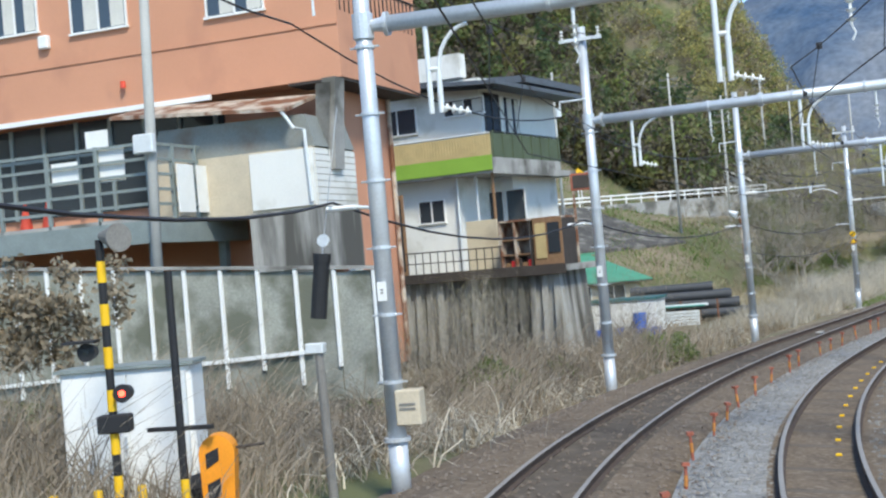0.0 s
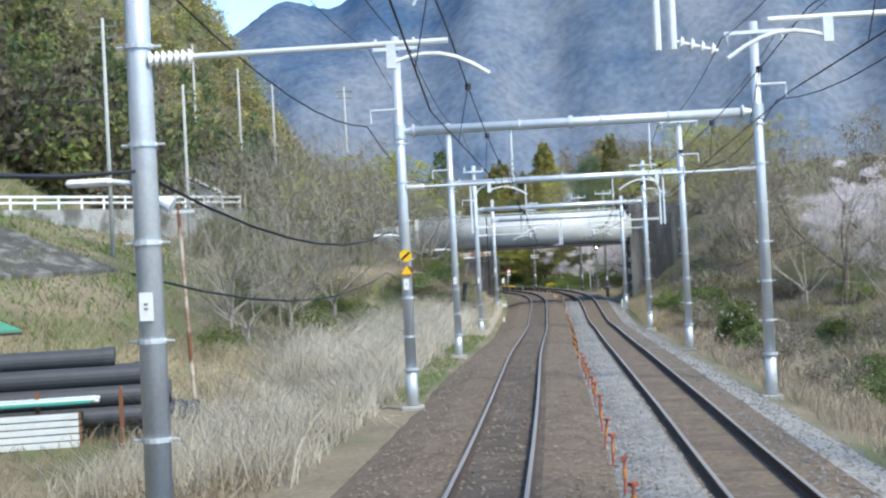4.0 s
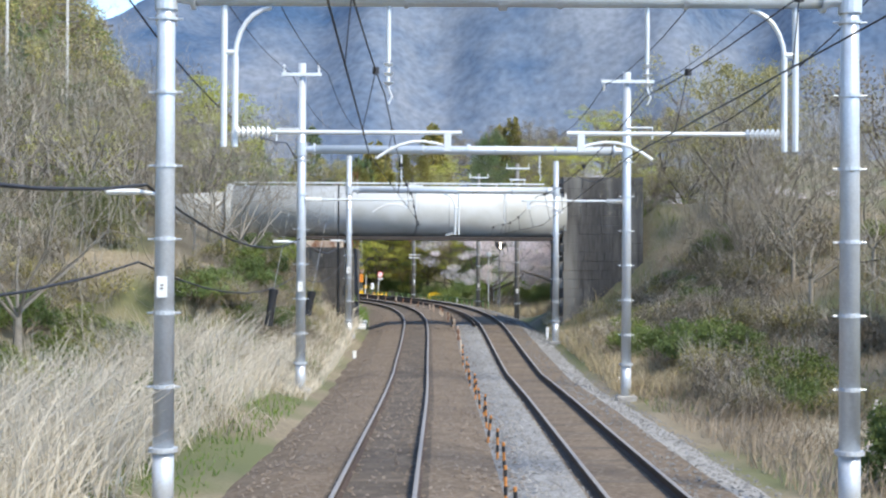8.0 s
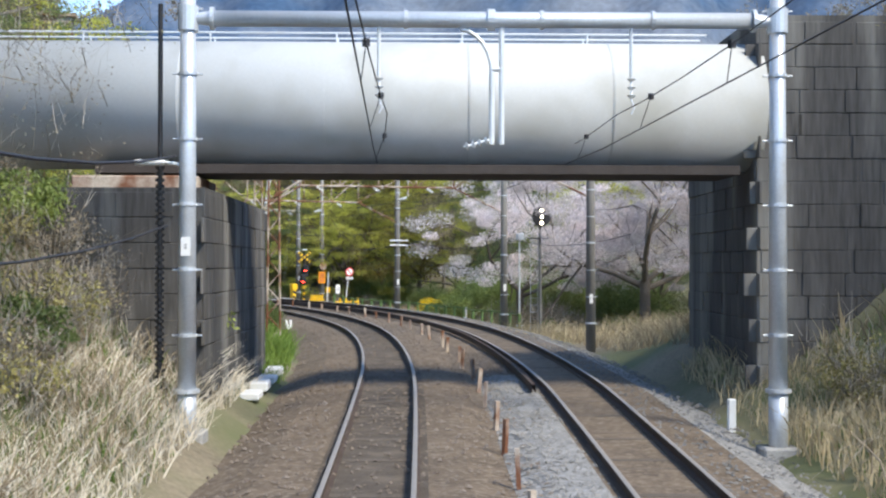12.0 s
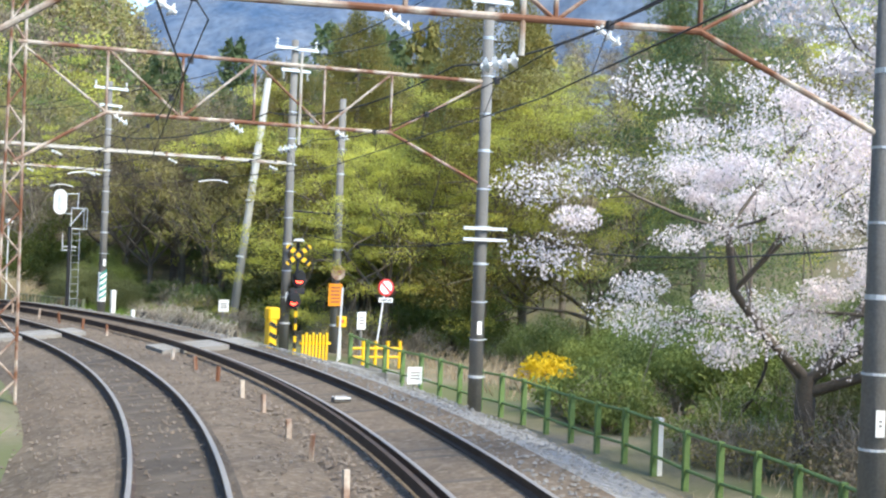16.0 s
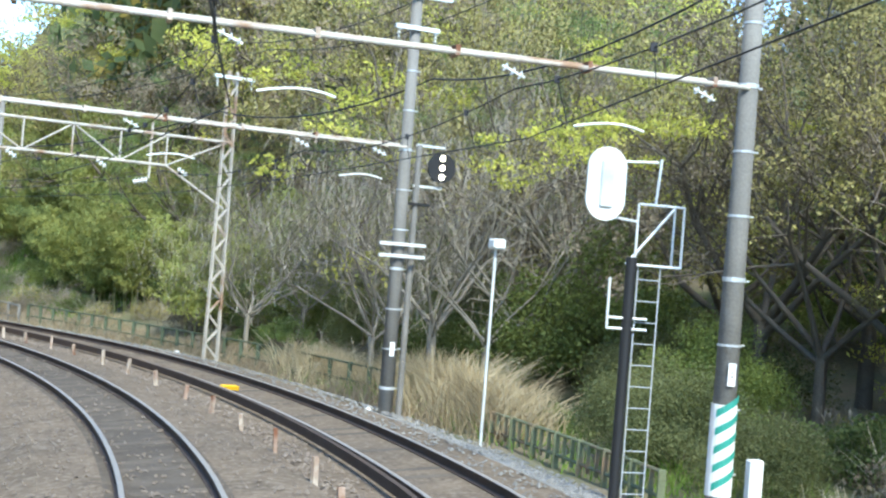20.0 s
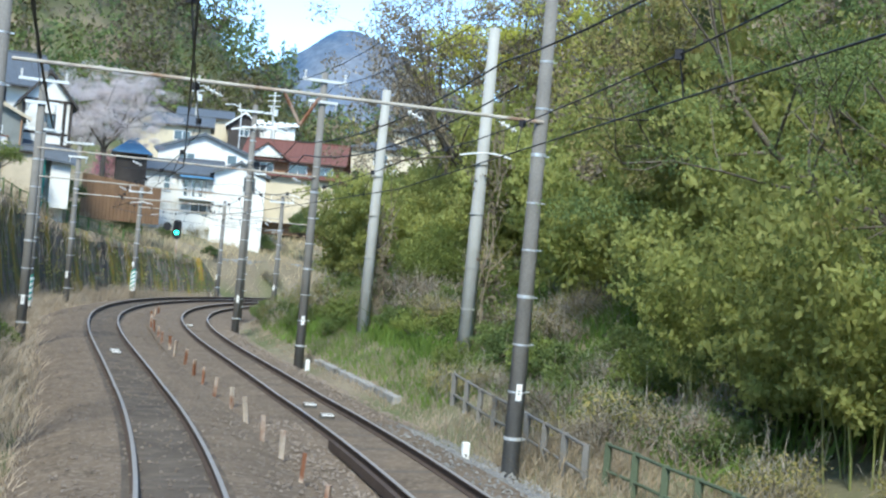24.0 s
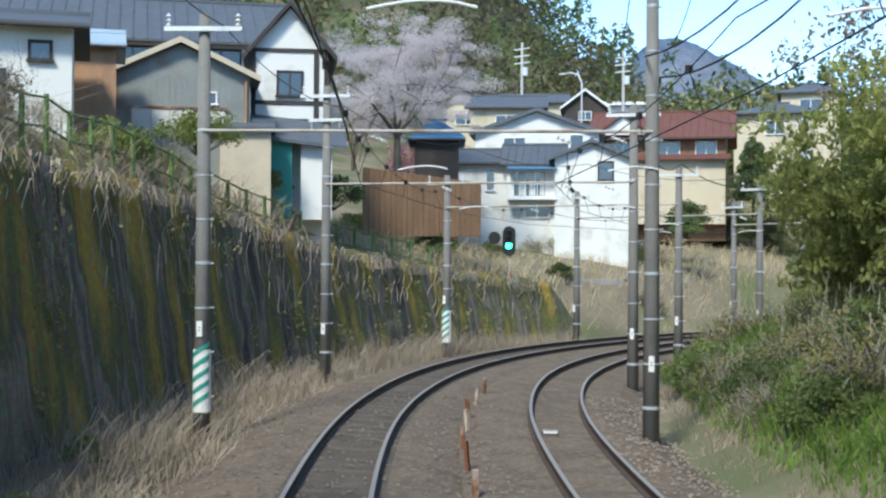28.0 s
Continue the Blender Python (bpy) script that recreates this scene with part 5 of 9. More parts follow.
def portal(s, xl=-3.05, xr=6.55, top_l=9.6, top_r=9.4, arms="pole", label=True, brk=(), hang=((0.15, 0), (3.85, 0)), cross=True, bh=7.0):
    e = thing("catenary_portal", here(s, 0), "galvanised steel pipe catenary portal spanning both tracks", "catenary portal", "steel portals over the tracks")
    zl, zr = on(s, xl).z - at(s, 0).z, on(s, xr).z - at(s, 0).z
    pl = steel_pole(e, xl, 0, top_l, min(zl, -0.2))
    pr = steel_pole(e, xr, 0, top_r, min(zr, -0.2))
    bm = part("beam", one(rod, (xl + 0.35, 0, bh), (xr - 0.35, 0, bh), 0.13, 0.13, 20), steel, e, smooth=True)
    for x, d in ((xl, 1), (xr, -1)):
        j = one(rod, (x + d * 0.1, 0, bh), (x + d * 0.42, 0, bh), 0.085, 0.13, 14)
        rod(j, (x, 0, bh - 0.2), (x, 0, bh + 0.2), 0.165, 0.165, 16)
        rod(j, (x + d * 0.36, 0, bh), (x + d * 0.42, 0, bh), 0.19, 0.19, 16)
        part("beam_joint", j, steel, bm)
    part("splice_flange", one(rod, (1.72, 0, bh), (1.84, 0, bh), 0.18, 0.18, 16), steel, bm)
    for x in (0.4, 2.6, 4.4):
        part("beam_clamp", one(rod, (x - 0.03, 0, bh), (x + 0.03, 0, bh), 0.155, 0.155, 14), steel, bm)
    if cross:
        crossarm(pl, xl, -0.16, top_l - 0.35, 1.2, 1)
        crossarm(pr, xr, -0.16, top_r - 0.3, 1.6, -1)
        part("side_arm", one(tube, [(xl, -0.13, 7.6), (xl - 0.75, -0.13, 7.6), (xl - 0.75, -0.13, 7.25)], 0.03, 8), white_steel, pl)
        part("side_arm", one(tube, [(xr, -0.13, 7.7), (xr + 0.75, -0.13, 7.7), (xr + 0.75, -0.13, 7.35)], 0.03, 8), white_steel, pr)
    for x, d in hang:
        hanger(e, x, 0, bh - 0.1, d)
    for x, low, side in brk:
        b = bracket(e, x, 0, bh - 0.1, low, side)
        if arms != "bracket":
            insulator((x + side * 0.2, 0, low + 0.08), (x + side * 0.62, 0, low - 0.04), b, 0.075, 4)
    if arms == "pole":
        cantilever(e, xl, 0.1, -0.05, 5.48, s > 110)
        cantilever(e, xr, 3.4, -0.05, 5.48, s > 110)
    elif arms == "bracket":
        cantilever(e, xl + 0.9, 1.2, -0.05, 5.06, True)
        cantilever(e, xr - 0.9, 2.7, -0.05, 5.06, True)
    if label:
        p = plate(pl, xl, -0.155, 2.85, 0.15, 0.30, white_paint, "number_plate", "white plate with an unreadable number")
        bars(p, xl, -0.168, 2.85, 0.04, 0.10, 2, pole_concrete)
    lamp = part("lamp_arm", one(tube, [(xl, 0, 4.15), (xl - 0.35, 0, 4.2), (xl - 0.6, 0, 4.2)], 0.03, 8), white_steel, pl)
    part("lamp_hood", one(box, xl - 0.85, xl - 0.35, -0.1, 0.1, 4.16, 4.24, 0.03), white_paint, lamp)
    return e


P1 = portal(21.2, -2.56, 6.6, arms="", brk=((-1.56, 5.52, 1), (2.82, 5.5, 1)), hang=((0.75, 0.55), (4.71, 0.4)))
P2 = portal(37.4, -2.92, 6.6, arms="", brk=((-1.72, 5.62, 1), (2.76, 5.65, 1)), hang=((0.42, 0.55), (4.64, 0.45)))
P3 = portal(56.2, -3.22, 6.4, brk=((2.27, 5.24, 1),), hang=((-0.25, 0.4), (3.76, 0.22)))
P4 = portal(78.2, -2.87, 6.75)
P5 = portal(99.0, -3.03, 6.75, arms="bracket", brk=((-2.2, 4.85, 1), (5.97, 4.82, -1)))
P6 = portal(120.2, -3.28, 6.58, hang=((-0.26, 0.42), (3.93, 0.6)))
P7 = portal(141.0, -3.1, 6.43, 8.1, 7.9, arms="", cross=False, bh=6.52, brk=((1.95, 4.5, -1),), hang=((-0.03, 0.0), (4.05, 0.0)))
# yellow warning plates on one pole
wp = part("round_warning_plate", one(rod, (-2.85, -0.17, 3.62), (-2.85, -0.155, 3.62), 0.17, 0.17, 24), yellow, P4, "yellow round plate with a black diagonal bar")
part("diagonal_bar", one(box, -0.15, 0.15, -0.008, 0, -0.03, 0.03, m=pose(-2.85, -0.172, 3.62, 0, -40, 0)), black, wp)
wp = part("triangle_back", one(rod, (-2.85, -0.165, 3.2), (-2.85, -0.15, 3.2), 0.18, 0.18, 24), rust, P4, "round plate with a yellow triangle")
part("triangle", one(prism, [(-2.85 - 0.15, 3.12), (-2.85 + 0.15, 3.12), (-2.85, 3.36)], -0.178, -0.168), yellow, wp)
# hanging weights beside two poles
for s, lat, h0, h1 in ((21.2, -3.6, 2.5, 3.6), (120.2, -4.15, 1.65, 2.85), (125.4, -3.45, 1.8, 2.7)):
    w = thing("tension_weight", here(s, lat), "black cylindrical tension weight hung on a wire", "tension weight")
    part("cylinder", one(rod, (-0.1, 0, h0), (0.05, 0, h1 - 0.1), 0.13, 0.13, 14), black, w)
    part("wire", one(rod, (0.05, 0, h1 - 0.1), (0.5, 0, h1 + 2.2), 0.006, 0.006, 6), steel, w)
    part("cap", one(rod, (0.035, 0, h1 - 0.22), (0.05, 0, h1 - 0.08), 0.145, 0.145, 14), black, w)
    if s < 30:
        part("pulley", one(rod, (0.09, -0.03, h1 + 0.12), (0.09, 0.03, h1 + 0.12), 0.10, 0.10, 16), white_steel, w)

# ---- white aqueduct pipe over the line ----
br = thing("pipe_bridge", here(146.3, 0), "large white painted aqueduct pipe crossing over both tracks", "pipe bridge")
pb = part("pipe", one(rod, (-9.2, 0, 5.58), (7.4, 0, 5.58), 1.28, 1.28, 64), pipe_white, br, smooth=True)
part("far_pipe", one(rod, (-12.5, 0.6, 5.45), (-9.2, 0, 5.45), 0.95, 1.1, 40), pipe_white, br, "weathered end of the white pipe", smooth=True)
for x in (-9.1, -4.0, -1.2, 1.6, 4.4):
    part("weld_band", one(rod, (x - 0.02, 0, 5.58), (x + 0.02, 0, 5.58), 1.288, 1.288, 64), pipe_white, pb)
part("collar", one(rod, (-9.35, 0, 5.58), (-9.1, 0, 5.58), 1.36, 1.36, 48), pipe_white, pb)
part("saddle_beam", one(box, -5.6, 6.9, -1.0, 1.0, 4.16, 4.34), dark_timber, br, "dark steel saddle under the pipe")
for y in (-1.05, 1.05):
    hr = part("top_rail", one(rod, (-9, y * 0.3, 7.0), (6.4, y * 0.3, 7.0), 0.02, 0.02, 6), white_steel, br)
    for x in np.arange(-8.5, 6.5, 2.5):
        part("rail_post", one(rod, (x, y * 0.3, 6.75), (x, y * 0.3, 7.02), 0.018, 0.018, 6), white_steel, hr)


def masonry(name, s, x0, x1, y0, y1, z0, z1, label, face_x):
    """Abutment: a core with courses of rough blocks on the faces seen from the line."""
    e = thing(name, here(s, 0), label, "abutment", kind="structure")
    part("core", one(box, x0, x1, y0, y1, z0, z1), dark_stone, e)
    rng = random.Random(int(s * 10) + int(x0))
    blocks = []
    for k in range(6):
        w, h = 0.72 + 0.1 * k % 0.3, 0.438
        bm = one(box, -w / 2, w / 2, -0.03, 0.010 + 0.010 * (k % 3), -h / 2, h / 2, 0.010)
        blocks.append((part("block", bm, dark_stone, e), w))
    used = set()

    def lay(m, w):
        b, bw = rng.choice([q for q in blocks])
        mm = m @ Matrix.Diagonal((w / bw, 1, 1, 1))
        if b.name not in used:
            used.add(b.name)
            b.matrix_basis = mm
        else:
            again(b, mm)
    z = z0 + 0.25
    r = 0
    while z < z1 - 0.2:
        y = y0 + (0.2 if r % 2 else 0.5)
        while y < y1 - 0.3:
            w = 0.82 + rng.random() * 0.25
            lay(pose(face_x, y, z, 0, 0, 90 if face_x <= x0 else -90), w - 0.012)
            y += w
        x = x0 + (0.25 if r % 2 else 0.5)
        while x < x1 - 0.3:
            w = 0.8 + rng.random() * 0.25
            lay(pose(x, y0, z, 0, 0, 180), w - 0.012)
            x += w
        z += 0.45
        r += 1
    for b, _ in blocks:
        if b.name not in used:
            bpy.data.objects.remove(b)
    return e


ab = masonry("bridge_abutment", 140.5, 7.25, 11.2, 5.0, 11.5, -1.2, 7.5, "dark weathered masonry abutment beside the right track", 7.25)
ab2 = masonry("bridge_abutment", 143.0, -7.5, -3.14, 0.0, 9.5, -1.2, 3.85, "dark weathered masonry abutment beside the left track", -3.14)
part("bearing_block", one(box, -6.0, -3.6, 2.0, 4.4, 3.85, 4.2, 0.03), rust, ab2, "rusty steel bearing under the pipe")
bw = thing("broken_kerb", here(150, -2.75), "broken white concrete kerb blocks beside the track", "kerb")
for k in range(4):
    part("block", one(box, -0.2, 0.2, k * 1.9 - 4, k * 1.9 - 3.1, -0.35, -0.2 + 0.05 * (k % 2), 0.03), white_paint, bw)
og = thing("hut", here(163, -9.9, 8.9), "small rust-orange hut on posts above the bank", "hut")
part("cabin", one(box, -0.45, 0.45, -0.3, 0.3, 0.5, 1.1, 0.03), rust, og)
part("roof", one(box, -0.6, 0.6, -0.4, 0.4, 1.1, 1.2), rust, og)
for x in (-0.4, 0.4):
    part("post", one(rod, (x, 0, -6), (x, 0, 0.5), 0.04, 0.04, 6), rust, og)
cb = thing("cable_riser", here(141.3, -3.6), "black corrugated cable riser beside the portal pole", "cable riser")
bm = one(rod, (0, 0, -0.6), (0, 0, 6.8), 0.04, 0.04, 8)
for k in range(40):
    rod(bm, (0, 0, 0.2 + k * 0.1), (0, 0, 0.25 + k * 0.1), 0.075, 0.075, 8)
part("conduit", bm, black, cb)


# ---- concrete poles, beams and trusses of the left-hand curve ----
def dark_pole(s, lat, top, mat=None, stripe=False, twin=False, arm=True, turn=0, bands=True):
    e = thing("catenary_pole", here(s, lat), "dark weathered concrete catenary pole with white steel bands", "catenary pole", "concrete catenary poles")
    zb = on(s, lat).z - at(s, 0).z
    sh = part("shaft", one(rod, (0, 0, zb - 0.5), (0, 0, top), 0.165, 0.11, 18), mat or pole_concrete, e, smooth=True)
    if bands:
        for k, z in enumerate(np.arange(zb + 0.9, top - 1.5, 0.85)):
            r = 0.170 - 0.055 * (z / top)
            b = one(rod, (0, 0, z), (0, 0, z + (0.03 if k % 3 else 0.06)), r, r, 14)
            rod(b, (r, 0, z + 0.02), (r + 0.07, 0, z + 0.02), 0.014, 0.014, 5)
            part("steel_band", b, steel, sh)
    zp = 1.75 if stripe else 1.15
    p = plate(sh, -0.02, -0.172, zp, 0.11, 0.30, white_paint, "number_plate", "small white number plate")
    bars(p, -0.02, -0.186, zp, 0.03, 0.10, 2, pole_concrete)
    if stripe:
        st = part("stripe_sleeve", one(rod, (0, 0, 0.15), (0, 0, 1.35), 0.176, 0.172, 18), white_paint, sh, "white sleeve with dark green diagonal stripes")
        for k in range(5):
            bm = B()
            for j in range(8):
                a0, a1 = -2.6 + j * 0.26, -2.6 + (j + 1) * 0.26
                z0 = 0.22 + k * 0.24 + j * 0.03
                v = [(math.cos(a) * 0.180, math.sin(a) * 0.180, z) for a, z in ((a0, z0), (a1, z0 + 0.03), (a1, z0 + 0.13), (a0, z0 + 0.10))]
                bm.faces.new([bm.verts.new(q) for q in v])
            part("stripe", bm, teal_paint, st)
    if arm:
        crossarm(sh, 0, -0.14, top - 0.3, 1.5, 1)
        if top > 8:
            crossarm(sh, 0, -0.14, top - 1.0, 1.0, -1)
    return e


pale_lattice = material("pale_rusty_paint", (0.48, 0.44, 0.38), 0.8, 0.1, 0.3, 3, 40, 0.3, stain=(0.30, 0.19, 0.12), stain_amt=0.35, stain_scale=1.6)


def lattice(parent, x, top, zb, w=0.42, mat=None):
    m = part("lattice_mast", one(rod, (x - w / 2, 0, zb), (x - w * 0.3, 0, top), 0.035, 0.03, 6), mat or rust, parent)
    part("leg", one(rod, (x + w / 2, 0, zb), (x + w * 0.3, 0, top), 0.035, 0.03, 6), mat or rust, m)
    part("leg", one(rod, (x - w / 2, w * 0.3, zb), (x - w * 0.3, w * 0.25, top), 0.035, 0.03, 6), mat or rust, m)
    part("leg", one(rod, (x + w / 2, w * 0.3, zb), (x + w * 0.3, w * 0.25, top), 0.035, 0.03, 6), mat or rust, m)
    n = int((top - zb) / 0.42)
    for k in range(n):
        z0, z1 = zb + (top - zb) * k / n, zb + (top - zb) * (k + 1) / n
        a, b = (-1, 1) if k % 2 else (1, -1)
        u0, u1 = w * (0.5 - 0.2 * k / n), w * (0.5 - 0.2 * (k + 1) / n)
        part("lacing", one(rod, (x + a * u0, 0, z0), (x + b * u1, 0, z1), 0.022, 0.022, 5), mat or rust, m)
        part("lacing", one(rod, (x + a * u0, w * 0.28, z0), (x + b * u1, w * 0.28, z1), 0.022, 0.022, 5), mat or rust, m)
    return m


def truss(s, xl, xr, left="lattice", right=None, h0=5.4, h1=6.7, kl=1.75, kr=2.25, mat=rust):
    e = thing("truss_portal", here(s, 0), "rusty steel truss portal spanning both tracks", "catenary portal", "rusty truss portals")
    zb = on(s, xl).z - at(s, 0).z - 0.3
    if left:
        lattice(e, xl, 8.4, zb)
    if right == "lattice":
        m = lattice(e, xr, 8.2, on(s, xr).z - at(s, 0).z - 0.3, mat=pale_lattice)
        crossarm(m, xr, -0.1, 8.0, 1.2, -1)
    L, R = xl + kl, xr - kr
    part("top_chord", one(rod, (xl, 0, h1), (xr, 0, h1), 0.042, 0.042, 8), mat, e)
    part("bottom_chord", one(rod, (L, 0, h0), (R, 0, h0), 0.042, 0.042, 8), mat, e)
    part("knee_brace", one(rod, (L, 0, h0), (xl, 0, h0 - 1.1), 0.036, 0.036, 8), mat, e)
    part("knee_brace", one(rod, (R, 0, h0), (xr, 0, h0 - 1.05), 0.036, 0.036, 8), mat, e)
    n = 4
    for k in range(n + 1):
        x = L + (R - L) * k / n
        part("web_post", one(rod, (x, 0, h0), (x, 0, h1), 0.03, 0.03, 6), mat, e)
        if k < n:
            x2 = L + (R - L) * (k + 1) / n
            a, b = ((x, h1), (x2, h0)) if k % 2 == 0 else ((x, h0), (x2, h1))
            part("web_diagonal", one(rod, (a[0], 0, a[1]), (b[0], 0, b[1]), 0.026, 0.026, 6), mat, e)
    part("web_diagonal", one(rod, (xl, 0, h1), (L, 0, h0), 0.026, 0.026, 6), mat, e)
    part("web_diagonal", one(rod, (xr, 0, h1), (R, 0, h0), 0.026, 0.026, 6), mat, e)
    for x in (-0.5, 1.9, 4.2):
        insulator((x, -0.05, h0 - 0.05), (x + 0.28, -0.05, h0 - 0.22), e, 0.08, 3)
    part("hanging_pipe", one(rod, (3.4, 0, h1 + 0.3), (3.4, 0, h0 - 0.4), 0.035, 0.035, 8), pale_lattice, e)
    insulator((3.35, -0.05, h0 - 0.45), (2.95, -0.05, h0 - 0.55), e, 0.09, 4)
    return e


def beam_span(s, xl, xr, h, twin=True, vbr=False):
    e = thing("beam_portal", here(s, 0), "thin twin-pipe beam across both tracks with insulators", "catenary beam", "thin catenary beams")
    part("beam", one(rod, (xl, -0.12, h), (xr, -0.12, h), 0.032, 0.032, 10), pale_lattice, e)
    if twin:
        part("beam", one(rod, (xl, 0.08, h + 0.06), (xr, 0.08, h + 0.06), 0.03, 0.03, 10), pale_lattice, e)
        for x in np.linspace(xl + 0.5, xr - 0.5, 6):
            part("tie", one(box, x - 0.03, x + 0.03, -0.15, 0.11, h - 0.04, h + 0.09), rust, e)
    for x in (0.1, 3.6, xr - 0.8):
        insulator((x, -0.15, h - 0.10), (x + 0.3, -0.15, h - 0.22), e, 0.06, 3)
    for x, d in ((0.6, 1), (4.6, 1)):
        pts = [(x + d * u, -0.15, h - 0.75 + 0.16 * math.sin(u * 2.2) - 0.12 * u) for u in np.linspace(0, 0.95, 7)]
        part("steady_arm", one(tube, pts, 0.016, 6), white_paint, e)
    if vbr:
        # rust colour stands in for the struts' shaded side against the sky
        for x in (1.43, 2.07):
            part("v_strut", one(rod, (x, -0.1, h), (1.75, -0.1, h - 0.55), 0.03, 0.03, 8), rust, e)
        insulator((1.6, -0.1, h - 0.6), (0.9, -0.1, h - 0.7), e, 0.08, 4)
    return e


truss(161.0, -3.1, 6.9, "lattice", None)
dark_pole(161.0, 6.9, 9.0)
truss(175.0, -2.9, 7.65)
dark_pole(175.0, 7.65, 9.3)
truss(189.3, -2.4, 7.7)
dark_pole(189.3, 7.7, 9.5)
beam_span(202.0, -2.4, 7.7, 5.4)
dark_pole(202.0, 7.7, 9.4)
dark_pole(202.0, -2.7, 8.0, arm=False)
beam_span(215.5, -2.7, 7.0, 5.5)
dark_pole(215.5, 7.05, 9.2, stripe=True)
dark_pole(215.5, -2.9, 8.0, arm=False)
beam_span(226.4, -2.7, 6.1, 5.45, vbr=False)
dark_pole(226.4, 6.1, 9.0)
dark_pole(226.4, -2.9, 8.0, arm=False)
truss(236.6, -2.9, 5.65, "lattice", "lattice", 5.3, 6.15, 1.5, 1.8, pale_lattice)
beam_span(257.3, -3.0, 6.1, 6.0, twin=False, vbr=True)
dark_pole(257.3, 6.1, 9.0, arm=False)
dark_pole(257.3, -3.2, 8.0, arm=False)
for s, xl, xr, h, tl, tr_ in ((278.0, -2.8, 6.05, 5.9, 8.3, 9.4), (292.0, -3.15, 5.45, 5.55, 7.8, 9.5), (304.5, -3.35, 5.5, 5.35, 8.2, 7.5), (315.5, -3.3, 5.5, 5.2, 6.4, 6.5), (326.0, -3.3, 5.5, 5.2, 6.4, 6.5), (337, -3.3, 5.5, 5.2, 6.4, 6.5)):
    beam_span(s, xl, xr, h, twin=False)
    dark_pole(s, xl, tl, stripe=s in (292.0, 315.5))
    dark_pole(s, xr, tr_)
# pale spun-concrete poles on the bank, one wrapped in creeper
for s, lat, top, tilt in ((280.5, 8.7, 9.4, 0.35), (270.3, 9.18, 10.2, 0.25)):
    e = thing("utility_pole", here(s, lat), "pale grey tapered concrete utility pole on the bank", "utility pole", "pale poles on the bank")
    part("shaft", one(rod, (0, 0, -0.5), (tilt * 0.3, 0, top), 0.22, 0.15, 20), pale_concrete, e, smooth=True)
    for z in (2.2, 3.4, 4.9, 6.3):
        part("steel_band", one(rod, (0.02, 0, z), (0.02, 0, z + 0.03), 0.215, 0.215, 14), pale_concrete, e)
rng = np.random.default_rng(77)
for s, lat, hh in ((270.6, 9.6, 7.5), (281.0, 9.2, 5.0)):
    e = thing("creeper", here(s, lat), "dead brown creeper climbing a pole", "creeper")
    segs = []
    for k in range(70):
        a, z = rng.random() * 6.28, rng.random() ** 1.4 * hh
        p = np.array([math.cos(a) * 0.3, math.sin(a) * 0.3, z])
        segs.append((p, p + np.array([rng.normal(0, .25), rng.normal(0, .25), 0.6 + rng.random()]), 0.02, 0.008))
    o = segs_mesh("brushwood", segs, dead, e, 3)
    o["kind"] = "stuff"
    C = np.stack([rng.normal(0, .25, 40), rng.normal(0, .25, 40), rng.random(40) ** 1.3 * hh, np.full(40, .35), np.full(40, .35), np.full(40, .5)], 1)
    quads("leaves", leaves(rng, C, 26, 0.07, 0.8), leaf_brown, e)
for s, l, k in ((219.6, 8.9, 0.52), (221.3, 9.3, 0.5), (217.6, 9.0, 0.4)):
    p = on(s, l)
    put("thicket", p.x, p.y, p.z - 0.05, k, s * 31, 3, "fresh green bushes by the signal")
# leaning pole and small pole by the crossing
for s, lat, h, r in ((212.0, 10.95, 9.6, 0.19), (213.5, 14.4, 8.5, 0.17)):
    e = thing("utility_pole", here(s, lat), "pale leaning concrete pole below the cedars", "utility pole", "leaning poles below the cedars")
    part("shaft", one(rod, (-0.13, 0, -1.6), (0.13 * h, 0, h), r, r * 0.7, 16), pale_concrete, e, smooth=True)
    for z in (2.2, 4.5, 5.3, 6.4):
        part("steel_band", one(rod, (0.13 * z - 0.01, 0, z), (0.13 * z, 0, z + 0.06), r * 0.97, r * 0.97, 12), white_steel, e)
e = dark_pole(203.0, 10.0, 7.8, arm=False)
part("mirror_back", one(rod, (-0.05, -0.25, 1.95), (-0.05, -0.2, 1.95), 0.26, 0.26, 24), rust, e, "brown back of a round traffic mirror")
part("link_arm", one(rod, (0, 0, 3.9), (-2.3, -0.3, 3.95), 0.035, 0.035, 8), black, e)
sg = plate(e, -0.12, -0.22, 1.2, 0.5, 0.75, orange, "orange_sign", "orange sign with pale unreadable writing")
bars(sg, -0.12, -0.235, 1.2, 0.34, 0.6, 5, stake_red)
for (s, lat) in ((189.3, 7.7), (226.4, 6.1)):
    e = thing("cable_bracket", here(s, lat), "pair of pale steel cable brackets on a pole", "bracket")
    for z in (3.1, 3.35):
        part("bracket_bar", one(box, -0.5, 0.55, -0.22, -0.16, z, z + 0.07), white_steel, e)

# ---- signals ----
lamp_white = glow("signal_lamp_white", (1.0, 0.9, 0.72), 4.0)
lamp_red = glow("signal_lamp_red", (1.0, 0.05, 0.03), 5.0)
lamp_green = glow("signal_lamp_green", (0.05, 1.0, 0.62), 5.0)


def ladder(parent, x, y, z0, z1):
    for dx in (-0.17, 0.17):
        part("ladder_rail", one(rod, (x + dx, y, z0), (x + dx, y, z1), 0.012, 0.012, 6), steel, parent)
    for z in np.arange(z0 + 0.2, z1, 0.3):
        part("rung", one(rod, (x - 0.17, y, z), (x + 0.17, y, z), 0.008, 0.008, 5), steel, parent)


